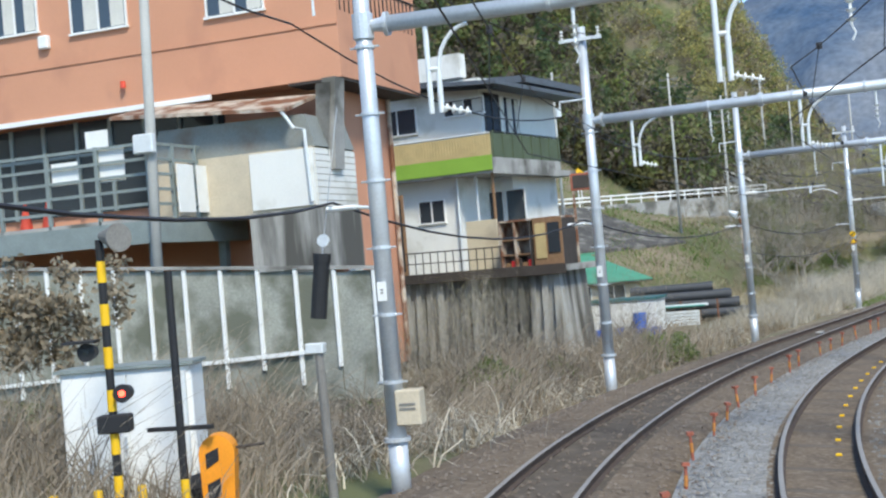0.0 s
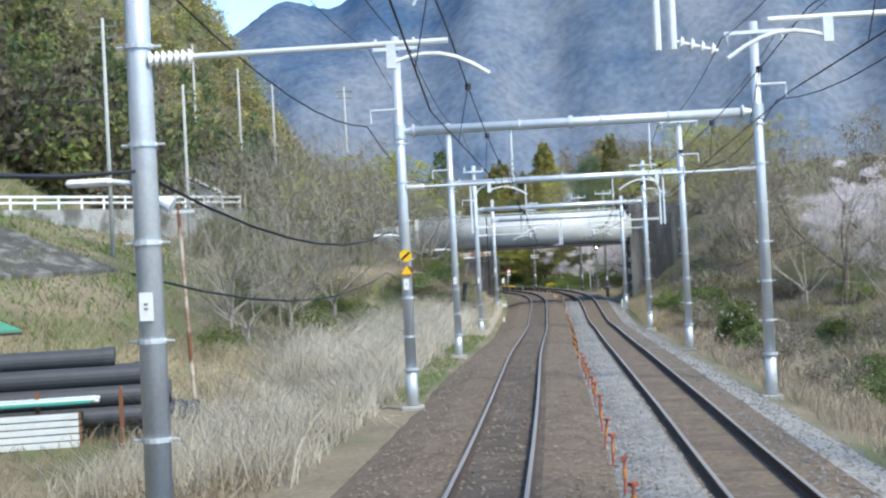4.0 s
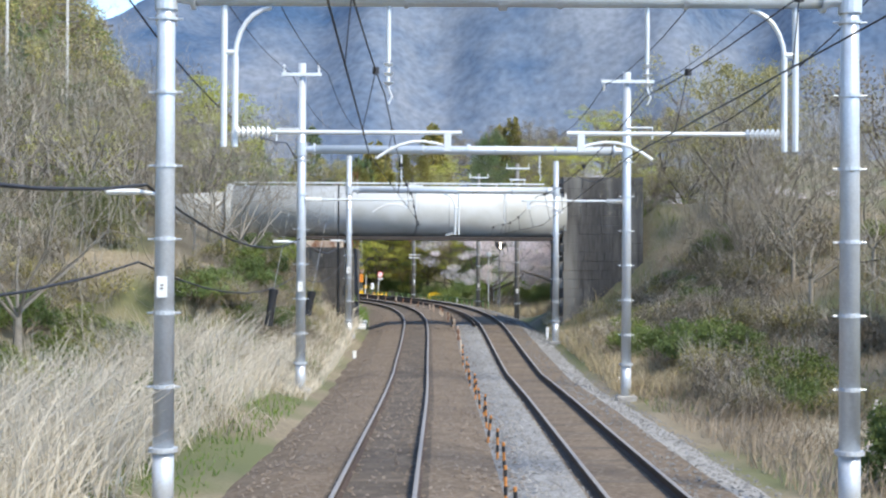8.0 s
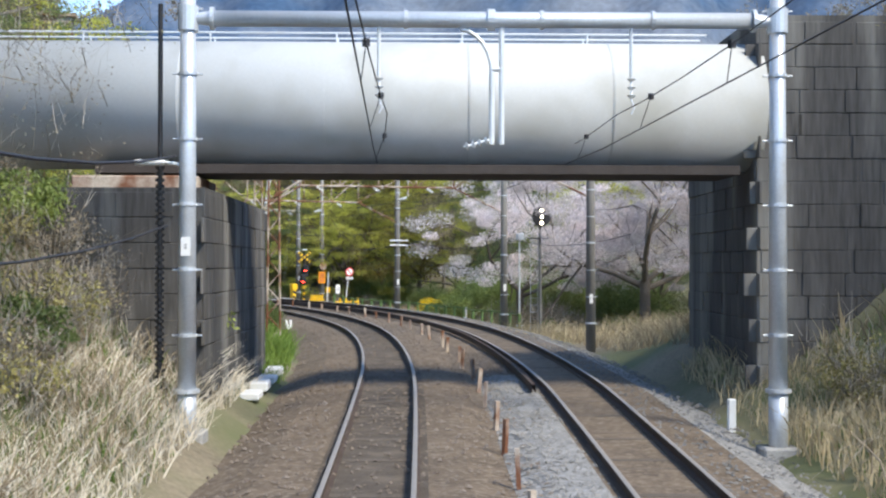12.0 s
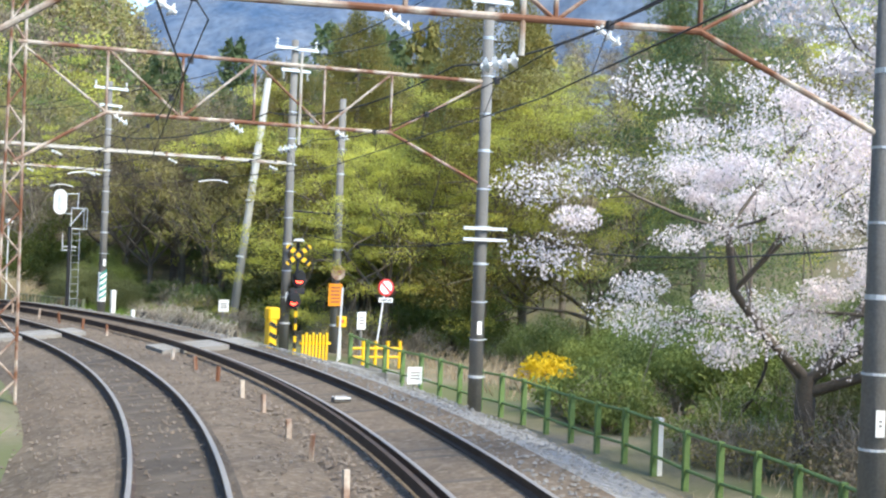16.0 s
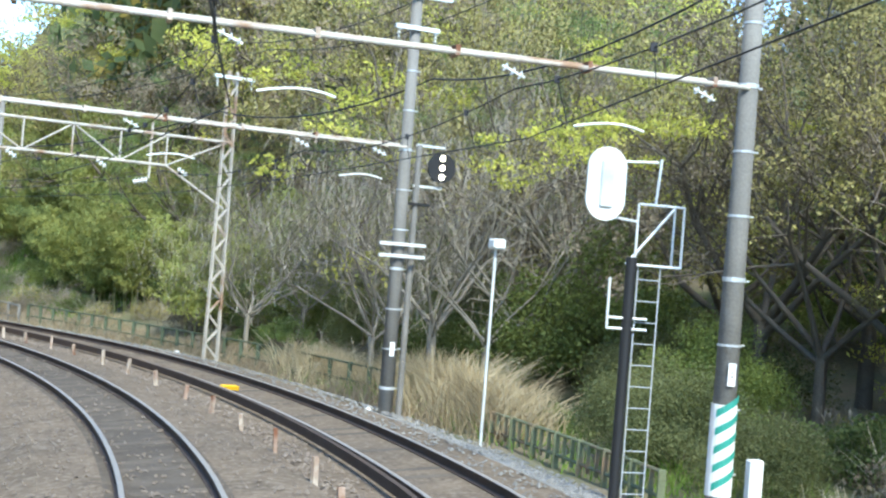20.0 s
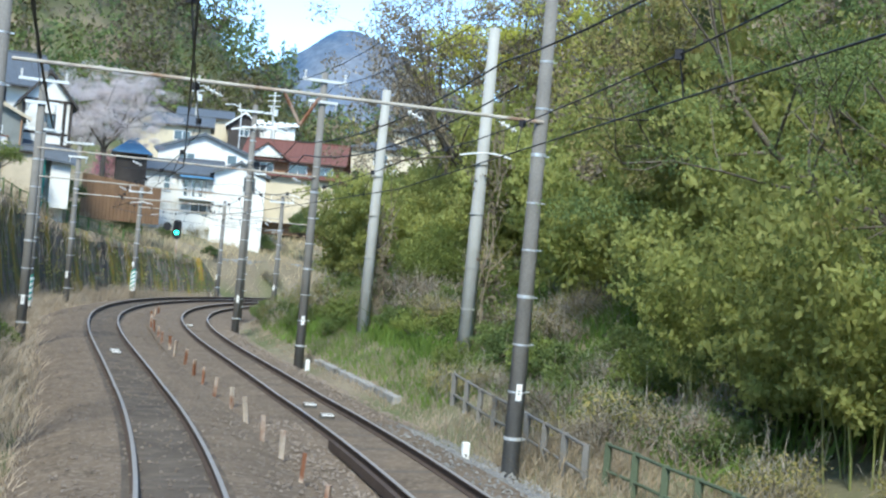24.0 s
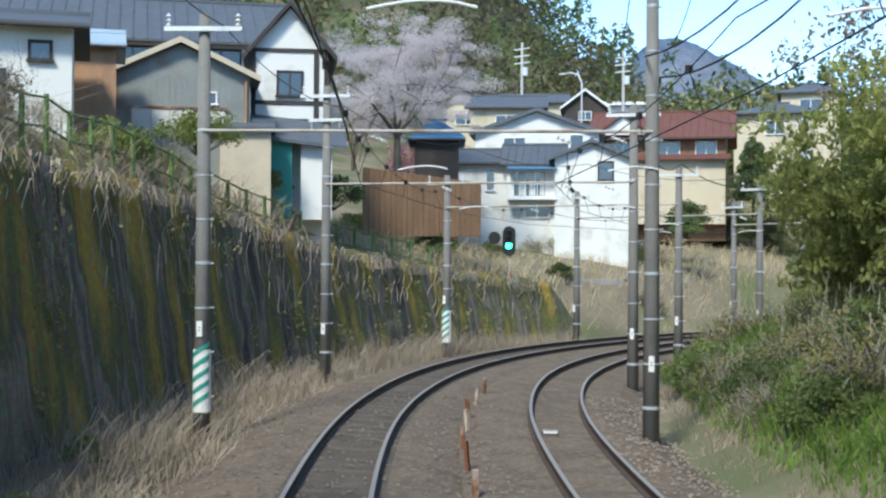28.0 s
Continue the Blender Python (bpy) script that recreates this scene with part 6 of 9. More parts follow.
def lamps(hd, h, k):
    part("casing", one(box, -0.2 * k, 0.2 * k, 0.0, 0.25 * k, h - 0.38 * k, h + 0.38 * k, 0.03), black, hd)
    for z in (h - 0.27 * k, h, h + 0.27 * k):
        part("lamp", one(rod, (0, -0.08, z), (0, -0.05, z), 0.075 * k, 0.075 * k, 16), lamp_white, hd)
        part("hood", one(prism, [(-0.1 * k, z + 0.08 * k), (0.1 * k, z + 0.08 * k), (0.08 * k, z + 0.11 * k), (-0.08 * k, z + 0.11 * k)], -0.2, -0.06), black, hd)


def repeater(s, lat, h, turn, zb, side=0.0, r=0.42):
    e = thing("repeater_signal", here(s, lat, 0, turn), "round black repeater signal with three lit white lamps on a post", "railway signal")
    part("post", one(rod, (side, 0.1, zb), (side, 0.1, h + 0.45), 0.07, 0.07, 12), pole_concrete, e)
    hd = part("disc", one(rod, (0, -0.06, h), (0, 0.0, h), r, r, 36), black, e)
    if side:
        for z in (h - 0.46, h + 0.42):
            part("bracket_bar", one(box, side - 0.08, 0.08, 0.06, 0.12, z, z + 0.05), white_steel, e)
        part("step_plate", one(box, side - 0.3, side + 0.3, 0.0, 0.3, h - 0.85, h - 0.8), black, e)
        return lamps(hd, h, r / 0.42)
    lamps(hd, h, 1.0)
    part("platform", one(box, -0.45, 0.45, -0.1, 0.45, h - 0.95, h - 0.9), black, e)
    ladder(e, -0.2, 0.3, zb, h - 0.9)
    return e


repeater(174.5, 9.15, 4.2, 4, -1.0)
repeater(226.4, 6.95, 5.1, 0, -0.6, -0.5, 0.32)
e = thing("signal_post", here(216.7, 6.15), "dark signal post with a white oval board and an empty frame", "railway signal")
pp = part("post", one(rod, (0, 0, -0.7), (0, 0, 3.2), 0.075, 0.075, 12), black, e)
pts = [(-0.5 + 0.29 * math.cos(a), 4.18 + (0.22 if math.sin(a) > 0 else -0.22) + 0.29 * math.sin(a)) for a in np.linspace(0, 6.2832, 33)[:-1]]
ob_ = part("oval_board", one(prism, pts, -0.1, -0.06), white_paint, e, "white oval board, the back of a signal head")
part("board_rib", one(box, -0.6, -0.4, -0.14, -0.1, 3.85, 4.5, 0.02), white_steel, ob_)
for a, b in (((0.05, 0, 3.1), (0.05, 0, 3.95)), ((0.75, 0, 3.1), (0.75, 0, 3.95)), ((0.05, 0, 3.95), (0.75, 0, 3.95)), ((0.05, 0, 3.1), (0.75, 0, 3.1)), ((-0.5, 0, 4.5), (0.3, 0, 4.55)), ((-0.5, 0, 3.75), (0.05, 0, 3.7)), ((0.3, 0, 3.95), (0.35, 0, 4.6)), ((0.75, 0.3, 3.1), (0.75, 0.3, 3.95)), ((0.05, 0.3, 3.1), (0.75, 0.3, 3.95))):
    part("frame_bar", one(rod, a, b, 0.02, 0.02, 6), white_steel, e)
for a, b in (((-0.3, 0, 2.2), (-0.3, 0, 2.9)), ((-0.3, 0, 2.2), (0.3, 0, 2.2)), ((-0.3, 0, 2.35), (0.3, 0, 2.35))):
    part("bracket_bar", one(rod, a, b, 0.02, 0.02, 6), white_steel, e)
ladder(e, 0.3, 0.05, -0.6, 3.1)
e = thing("concrete_post", here(215.6, 7.62), "pale square concrete post beside the striped pole", "post")
part("post", one(box, -0.10, 0.10, -0.08, 0.08, -1.0, 0.62, 0.02), white_paint, e)
e = thing("lamp_post", here(223.4, 6.9), "slim pale lamp post with a boxy head", "lamp post")
part("post", one(rod, (0, 0, -0.5), (0, 0, 3.4), 0.03, 0.03, 8), white_steel, e)
part("head", one(box, -0.13, 0.13, -0.2, 0.1, 3.36, 3.56, 0.03), white_paint, e)
e = thing("lamp_post", here(177.8, 9.4), "slim pale lamp post with a boxy head", "lamp post")
part("post", one(rod, (0, 0, -1.4), (0, 0, 3.3), 0.04, 0.04, 8), white_steel, e)
part("head", one(box, -0.16, 0.16, -0.2, 0.1, 3.26, 3.56, 0.03), white_paint, e)
part("foot_box", one(box, -0.12, 0.12, -0.15, 0.1, -0.9, -0.6, 0.02), white_paint, e)
# green colour-light signal above the wall
e = thing("colour_light_signal", here(324.2, -5.6, 0, 12), "black colour-light signal showing green on a rusty post", "railway signal")
part("post", one(rod, (0, 0.12, -0.5), (0, 0.12, 4.6), 0.07, 0.07, 10), rust, e)
pts = [(0.30 * math.cos(a), 4.15 + (0.36 if math.sin(a) > 0 else -0.36) + 0.30 * math.sin(a)) for a in np.linspace(0, 6.2832, 33)[:-1]]
hd = part("back_board", one(prism, pts, -0.04, 0.04), black, e)
part("green_lamp", one(rod, (0, -0.08, 3.95), (0, -0.04, 3.95), 0.14, 0.14, 20), lamp_green, hd)
for z in (4.25, 4.5):
    part("dark_lamp", one(rod, (0, -0.07, z), (0, -0.04, z), 0.1, 0.1, 16), glass_dark, hd)
for z in (3.95, 4.25, 4.5):
    part("hood", one(prism, [(-0.14, z + 0.1), (0.14, z + 0.1), (0.1, z + 0.15), (-0.1, z + 0.15)], -0.24, -0.04), black, hd)
part("second_head", one(rod, (-0.75, 0.1, 4.3), (-0.75, 0.16, 4.3), 0.28, 0.28, 24), black, e)

# ---- level crossing ----
for k, (s0, s1, lats) in enumerate(((201.2, 202.8, ((-1.3, -0.66), (-0.46, 0.46), (0.66, 1.15))), (197.5, 199.3, ((TRACK2 - 1.4, TRACK2 - 0.66), (TRACK2 - 0.46, TRACK2 + 0.46), (TRACK2 + 0.66, TRACK2 + 1.3))))):
    e = thing("crossing_deck", None, "grey concrete level-crossing panels between the rails", "level crossing")
    for l0, l1 in lats:
        nb = 3
        for j in range(nb):
            a, b = s0 + (s1 - s0) * j / nb + 0.02, s0 + (s1 - s0) * (j + 1) / nb - 0.02
            P = []
            for s, l in ((a, l0), (a, l1), (b, l1), (b, l0)):
                c = line(s)[4]
                base = 0 if l < 1.9 else TRACK2
                P.append(at(s, l, -(l - base) * math.sin(c) - 0.05))
            bm = B()
            top = [bm.verts.new(p) for p in P]
            bot = [bm.verts.new(p - Vector((0, 0, 0.2))) for p in P]
            bm.faces.new(top)
            bm.faces.new(bot[::-1])
            for i in range(4):
                bm.faces.new((top[i], bot[i], bot[(i + 1) % 4], top[(i + 1) % 4]))
            part("panel", bm, deck_concrete, e)
rv, rl = [], (5.6, 6.2, 6.8, 7.4, 8, 8.4, 8.8, 9.2, 9.6, 10)
rs = np.arange(196.6, 199.7, 0.95)
for drop in (0.0, 0.7):
    for s in rs:
        rv += [tuple(at(s, l, float(np.interp(l, (5.6, 7.0, 10.0), (-0.30, -0.50, -0.9))) - drop)) for l in rl]
half, rows_ = len(rv) // 2, len(rs)
rf = [(a * 10 + j, a * 10 + j + 1, a * 10 + j + 11, a * 10 + j + 10) for a in range(rows_ - 1) for j in range(9)]
for a, step in ((0, 1), ((rows_ - 1) * 10, 1)):
    rf += [(a + j, a + j + 1, half + a + j + 1, half + a + j) for j in range(9)]
for j in (0, 9):
    rf += [(a * 10 + j, a * 10 + 10 + j, half + a * 10 + 10 + j, half + a * 10 + j) for a in range(rows_ - 1)]
rd = raw("crossing_road", rv, rf, concrete)
tagged(rd, "narrow grey concrete road at the level crossing", "road", kind="structure")

cx = thing("crossing_alarm", here(201.7, 7.95, 0, -8), "level-crossing post with yellow and black crossed boards and red lamps", "crossing alarm")
part("post", one(rod, (0, 0.05, -0.9), (0, 0.05, 2.9), 0.05, 0.05, 12), black, cx)
for ang in (38, -38):
    bd = part("cross_board", one(box, -0.48, 0.48, -0.02, 0.0 + (0.012 if ang > 0 else 0), -0.075, 0.075, m=pose(0, -0.02 if ang > 0 else -0.04, 2.5, 0, ang, 0)), yellow, cx)
    for k in range(4):
        x = -0.36 + k * 0.24
        part("black_stripe", one(box, x - 0.055, x + 0.055, -0.03, 0.0, -0.077, 0.077, m=pose(0, -0.022 if ang > 0 else -0.042, 2.5, 0, ang, 0)), black, bd)
part("lamp_cap", one(rod, (0, -0.02, 2.95), (0, -0.02, 3.02), 0.2, 0.12, 14), white_steel, cx)
for z, x in ((1.72, 0.04), (1.02, -0.12)):
    bb = part("lamp_board", one(rod, (x, -0.1, z), (x, -0.05, z), 0.24, 0.24, 24), black, cx)
    part("red_lamp", one(rod, (x, -0.16, z), (x, -0.1, z), 0.12, 0.12, 20), lamp_red, bb)
    part("hood", one(rod, (x, -0.3, z + 0.1), (x, -0.1, z + 0.12), 0.16, 0.2, 12), black, bb)
part("arrow_box", one(box, -0.25, 0.25, -0.08, 0.05, 1.25, 1.45, 0.02), black, cx)
for k in range(4):
    part("yellow_band", one(rod, (0, 0.05, -0.7 + k * 0.4), (0, 0.05, -0.5 + k * 0.4), 0.055, 0.055, 12), yellow, cx)
ob2 = thing("barrier_machine", here(201.1, 6.85), "yellow and black barrier machine beside the crossing", "barrier machine")
bd = part("body", one(box, -0.13, 0.13, -0.2, 0.2, -0.6, 0.62, 0.03), yellow, ob2)
part("head", one(box, -0.16, 0.22, -0.22, 0.22, 0.45, 0.85, 0.05), yellow, bd)
for k in range(3):
    part("black_stripe", one(box, -0.14, 0.14, -0.215, -0.205, -0.06, 0.06, m=pose(0, 0, -0.35 + k * 0.33, 0, 30, 0)), black, bd)
yf = thing("yellow_fence", here(199.3, 8.0, -0.9), "yellow slatted guard fence at the crossing", "fence")
for k in range(8):
    part("slat", one(box, -0.9 + k * 0.11, -0.83 + k * 0.11, -0.03, 0.03, 0, 1.05 + 0.06 * (k % 2), 0.01), yellow, yf)
part("rail", one(box, -0.95, 0.05, 0.03, 0.06, 0.75, 0.83), yellow, yf)
yb = thing("yellow_barrier", here(199.5, 9.6, -0.9), "low yellow tubular barrier beside the road", "barrier")
for k in range(5):
    part("post", one(rod, (-0.8 + k * 0.42, 0, 0), (-0.8 + k * 0.42, 0, 0.85), 0.055, 0.055, 10), yellow, yb)
for z in (0.35, 0.62):
    part("bar", one(rod, (-0.85, 0, z), (0.95, 0, z), 0.04, 0.04, 8), yellow, yb)
ns = thing("road_sign", here(200.4, 10.4), "round red and white no-parking sign on a leaning white post", "road sign")
part("post", one(rod, (-0.35, 0.03, -1.2), (0.02, 0.03, 1.8), 0.03, 0.03, 8), white_paint, ns)
dc = part("disc", one(rod, (0, -0.02, 1.58), (0, 0, 1.58), 0.28, 0.28, 32), red_paint, ns)
part("white_face", one(rod, (0, -0.026, 1.58), (0, -0.02, 1.58), 0.21, 0.21, 32), white_paint, dc)
part("slash", one(box, -0.21, 0.21, -0.032, -0.026, -0.03, 0.03, m=pose(0, 0, 1.58, 0, 45, 0)), red_paint, dc)
pl_ = plate(ns, 0.0, -0.02, 1.18, 0.5, 0.15, white_paint, "text_plate", "white plate with unreadable writing")
bars(pl_, 0.0, -0.035, 1.18, 0.4, 0.07, 6, black, True)
for s, l, z, w, h, zb, lab in ((200.5, 9.64, 0.5, 0.3, 0.55, -1.0, "white notice board on a post by the crossing"), (205.9, 7.3, 0.6, 0.38, 0.42, -0.8, "white notice board on a post beside the track"), (194.2, 8.3, -0.5, 0.42, 0.46, -1.1, "white notice board in front of the green fence")):
    e = thing("notice_board", here(s, l), lab, "notice board")
    part("post", one(rod, (0, 0.03, zb - 0.4), (0, 0.03, z), 0.04, 0.04, 8), pole_concrete, e)
    bd = plate(e, 0, 0, z, w, h, white_paint, "board")
    bars(bd, 0, -0.014, z, w * 0.6, h * 0.5, 3, pole_concrete)
e = thing("yellow_box", here(201.0, 9.2), "small yellow push-button box on a post", "alarm box")
part("box", one(box, -0.14, 0.14, -0.1, 0.1, 0.25, 0.6, 0.02), yellow, e)
part("post", one(rod, (0, 0.05, -1), (0, 0.05, 0.3), 0.04, 0.04, 8), white_steel, e)
part("button", one(rod, (0, -0.12, 0.45), (0, -0.1, 0.45), 0.05, 0.05, 12), red_paint, e)
e = thing("pipe_post", here(200.2, 8.7), "tall pale pipe post beside the crossing", "post")
part("post", one(rod, (0, 0, -1), (0.1, 0, 1.55), 0.035, 0.035, 8), white_steel, e)

# ---- green fence along the road ----
def fence(name, s0, s1, lat_a, lat_b, dh, hgt, step, mat, label, picket=True, rails=(0.35, 0.95)):
    e = thing(name, None, label, "fence")
    n = max(2, int((s1 - s0) / step))
    tops = []
    for k in range(n + 1):
        u = k / n
        p = on(s0 + (s1 - s0) * u, lat_a + (lat_b - lat_a) * u, dh)
        tops.append(p)
        part("post", one(box, -0.06, 0.06, -0.04, 0.04, -0.3, hgt, 0.01, m=Matrix.Translation(p)), mat, e)
    for a, b in zip(tops[:-1], tops[1:]):
        for f in rails:
            part("rail", one(rod, a + Vector((0, 0, hgt * f)), b + Vector((0, 0, hgt * f)), 0.03, 0.03, 6), mat, e)
        if picket:
            for v in (0.33, 0.67):
                q = a.lerp(b, v)
                part("picket", one(box, -0.035, 0.035, -0.025, 0.025, 0.1, hgt * 0.95, m=Matrix.Translation(q)), mat, e)
    return e


fence("green_fence", 176.5, 199.0, 8.9, 8.55, 0.0, 1.05, 1.1, fence_green, "green painted steel fence along the road", False)
fence("green_fence", 217.5, 224.0, 7.3, 7.4, 0.0, 0.62, 0.9, rusty_green, "green rusty steel railing overgrown with plants")
fence("green_fence", 228, 256, 8.0, 7.4, 0.0, 0.75, 1.1, dark_green, "low dark green steel railing along the slope", False)
fence("railing", 256, 266, 7.0, 7.6, 0.0, 0.8, 1.2, pole_concrete, "low grey concrete railing overgrown with creepers", False)
rw = thing("creeper_wall", None, "low stone wall overgrown with dead grey creepers", "wall")
rng = np.random.default_rng(91)
ws = np.arange(204.6, 213.2, 1.2)
wl = lambda s: 6.55 + 0.10 * (s - 204)
for k, s in enumerate(ws):
    zt = -0.12 + 0.05 * math.sin(k * 2.1)
    part("wall_stone", one(box, -0.22, 0.22, -0.58, 0.58, -1.1, zt, 0.04, m=here(s, wl(s) + 0.25, 0, -4)), dark_stone, rw)
for mat_, cnt, sd in ((dead, 520, 0.18), (reed, 300, 0.14)):
    segs = []
    for _ in range(cnt):
        s = rng.uniform(203.8, 213.6)
        hump = 0.22 * math.sin((s - 203.8) / 9.8 * 3.14) ** 2
        p = np.array(at(s, wl(s) + 0.30 + rng.normal(0, 0.15), -0.05 + hump + rng.normal(0, 0.06)))
        d = rng.normal(0, 1, 3) * 0.3
        side = np.array(at(s, wl(s) - 0.6, -0.5)) - np.array(at(s, wl(s), 0.0))
        for i in range(5):
            q = p + (side * (0.10 + 0.07 * i) + d * 0.28 + np.array([0, 0, 0.12 - 0.09 * i])) * rng.uniform(0.5, 0.9)
            segs.append((p, q, 0.012, 0.008))
            p, d = q, d + rng.normal(0, sd, 3)
    o = segs_mesh("trailing_stem", segs, mat_, rw, 3)
    o["kind"] = "stuff"
C = [(*at(s, wl(s) + 0.35, 0.10), 0.35, 0.35, 0.2) for s in rng.uniform(204, 213.5, 40)]
quads("foliage", leaves(rng, np.array(C), 16, 0.04, 0.8), leaf_fresh, rw)
fence("green_fence", 262, 288, -7.3, -7.2, 0.0, 1.35, 1.0, fence_green, "tall green steel picket fence on top of the retaining wall", True, (0.12, 0.5, 0.95))
fence("green_fence", 288, 322, -7.2, -7.15, 0.0, 1.0, 1.3, fence_green, "green steel fence on top of the retaining wall", False, (0.3, 0.92))
scatter({"drybush": 3, "bush": 2, "tangle": 1}, 18, 284, 314, -11.5, -7.8, 301, 0.5, 0.9, "shrubs above the wall")

# ---- small posts along the line ----
for s, l, h in ((183.3, 8.9, 0.5), (211.9, 6.6, 0.55), (226.5, 5.75, 0.4), (277.0, 6.15, 0.45), (123.9, 6.9, 0.35), (143.6, 6.3, 0.55), (133.6, -2.4, 0.35), (258.8, 5.7, 0.5), (240, 6.0, 0.4)):
    e = thing("marker_post", here(s, l), "small white concrete marker post beside the track", "marker post", "white marker posts")
    z = on(s, l).z - at(s, 0).z
    part("post", one(box, -0.07, 0.07, -0.06, 0.06, min(z, -0.3) - 0.1, max(z, -0.5) + h, 0.015), white_paint, e)
for k, dx in ((0, 0), (1, 0.28)):
    e = thing("marker_post", here(173.3, -1.98 + dx * 0.7, 0, 5), "white concrete marker post with a dark numeral", "marker post", "white marker posts")
    part("post", one(box, -0.05, 0.05, -0.04, 0.04, -0.6, -0.08, 0.012, m=pose(0, 0, 0, 0, -12 + 12 * k, 0)), white_paint, e)
for k in range(14):
    s = 22 + k * 1.7
    e = thing("sleeper_clip", here(s, TRACK2 + 0.25, -0.14), "small yellow painted block between the rails", "clip", "yellow blocks between the rails")
    part("block", one(box, -0.045, 0.045, -0.035, 0.035, 0, 0.04, 0.008), yellow, e)
for s, l, w in ((53.1, 0, 0.3), (275.6, 0, 0.3), (276.3, 0, 0.3), (264.8, 3.78, 0.3), (262.8, 3.78, 0.3), (291.3, 3.5, 0.3), (186.5, TRACK2, 0.35), (229.5, 3.6, 0.4)):
    e = thing("train_stop_plate", here(s, l, -0.12), "flat pale train-control plate between the rails", "track plate", "plates between the rails")
    part("plate", one(box, -w / 2, w / 2, -0.11, 0.11, -0.05, 0.05, 0.015), grey_plate if s != 229.5 else yellow, e)
    for y in (-0.115, 0.115):
        part("pale_edge", one(box, -w / 2 + 0.02, w / 2 - 0.02, y - 0.02, y + 0.02, 0.02, 0.054), white_paint if s != 229.5 else yellow, e)

# stakes between the tracks: painted ones on the straight, rusty ones in the curve
stake = thing("marker_stake", None, "short red and orange stake between the tracks", "stake", "painted stakes between the tracks")
part("post", one(rod, (0, 0, -0.35), (0, 0, 0.34), 0.024, 0.024, 8), stake_red, stake)
part("orange_band", one(rod, (0, 0, 0.05), (0, 0, 0.2), 0.029, 0.029, 8), stake_orange, stake)
part("cap", one(box, -0.05, 0.05, -0.05, 0.05, 0.32, 0.37), stake_red, stake)
stake2 = thing("marker_stake", None, "orange and black banded stake between the tracks", "stake", "painted stakes between the tracks")
part("post", one(rod, (0, 0, -0.35), (0, 0, 0.38), 0.025, 0.025, 8), stake_orange, stake2)
part("black_band", one(rod, (0, 0, -0.05), (0, 0, 0.08), 0.029, 0.029, 8), black, stake2)
part("black_band", one(rod, (0, 0, 0.22), (0, 0, 0.32), 0.029, 0.029, 8), black, stake2)
stake3 = thing("marker_stake", None, "rusty iron stake between the tracks", "stake", "rusty stakes between the tracks")
part("post", one(box, -0.04, 0.04, -0.03, 0.03, -0.35, 0.32), rust, stake3)
rng = random.Random(5)
first = set()
for s in np.arange(12, 300, 2.5):
    base = stake if s < 88 else (stake2 if s < 134 else stake3)
    if 195 < s < 202:
        continue
    m = here(s + rng.uniform(-.3, .3), 1.92 + rng.uniform(-.06, .06), -0.05 - rng.uniform(0, .1)) @ pose(0, 0, 0, rng.uniform(-6, 6), rng.uniform(-6, 6), rng.uniform(0, 90))
    if base.name in first:
        copy_thing(base, m)
    else:
        first.add(base.name)
        base.matrix_basis = m
gr = ribbon("guard_rail", [(-.035, -.14), (-.035, .02), (.035, .02), (.035, -.14)], 146, 258, 1.0, [rail_side], None, tracks[1], TRACK2 - 0.85)
gr["label"] = "dark rusty guard rail beside the running rail"


# ---- overhead wires ----
def wire(name, pts, r, label, sag=0.0, parent=None, mat=None):
    """A wire through world points, sagging between them."""
    V = []
    for a, b in zip(pts[:-1], pts[1:]):
        for k in range(8):
            u = k / 8
            p = Vector(a).lerp(Vector(b), u)
            V.append(p - Vector((0, 0, sag * 4 * u * (1 - u))))
    V.append(Vector(pts[-1]))
    bm = B()
    rings = []
    for i, p in enumerate(V):
        d = (V[min(i + 1, len(V) - 1)] - V[max(i - 1, 0)]).normalized()
        sd_ = d.cross(Vector((0, 0, 1))).normalized()
        up = sd_.cross(d)
        rings.append([bm.verts.new(p + (sd_ * math.cos(a) + up * math.sin(a)) * r) for a in (0, 1.57, 3.14, 4.71)])
    for a, b in zip(rings[:-1], rings[1:]):
        for i in range(4):
            bm.faces.new((a[i], a[(i + 1) % 4], b[(i + 1) % 4], b[i]))
    ob = part(name, bm, mat or cable, parent)
    if parent is None:
        tagged(ob, label, "wire")
    return ob


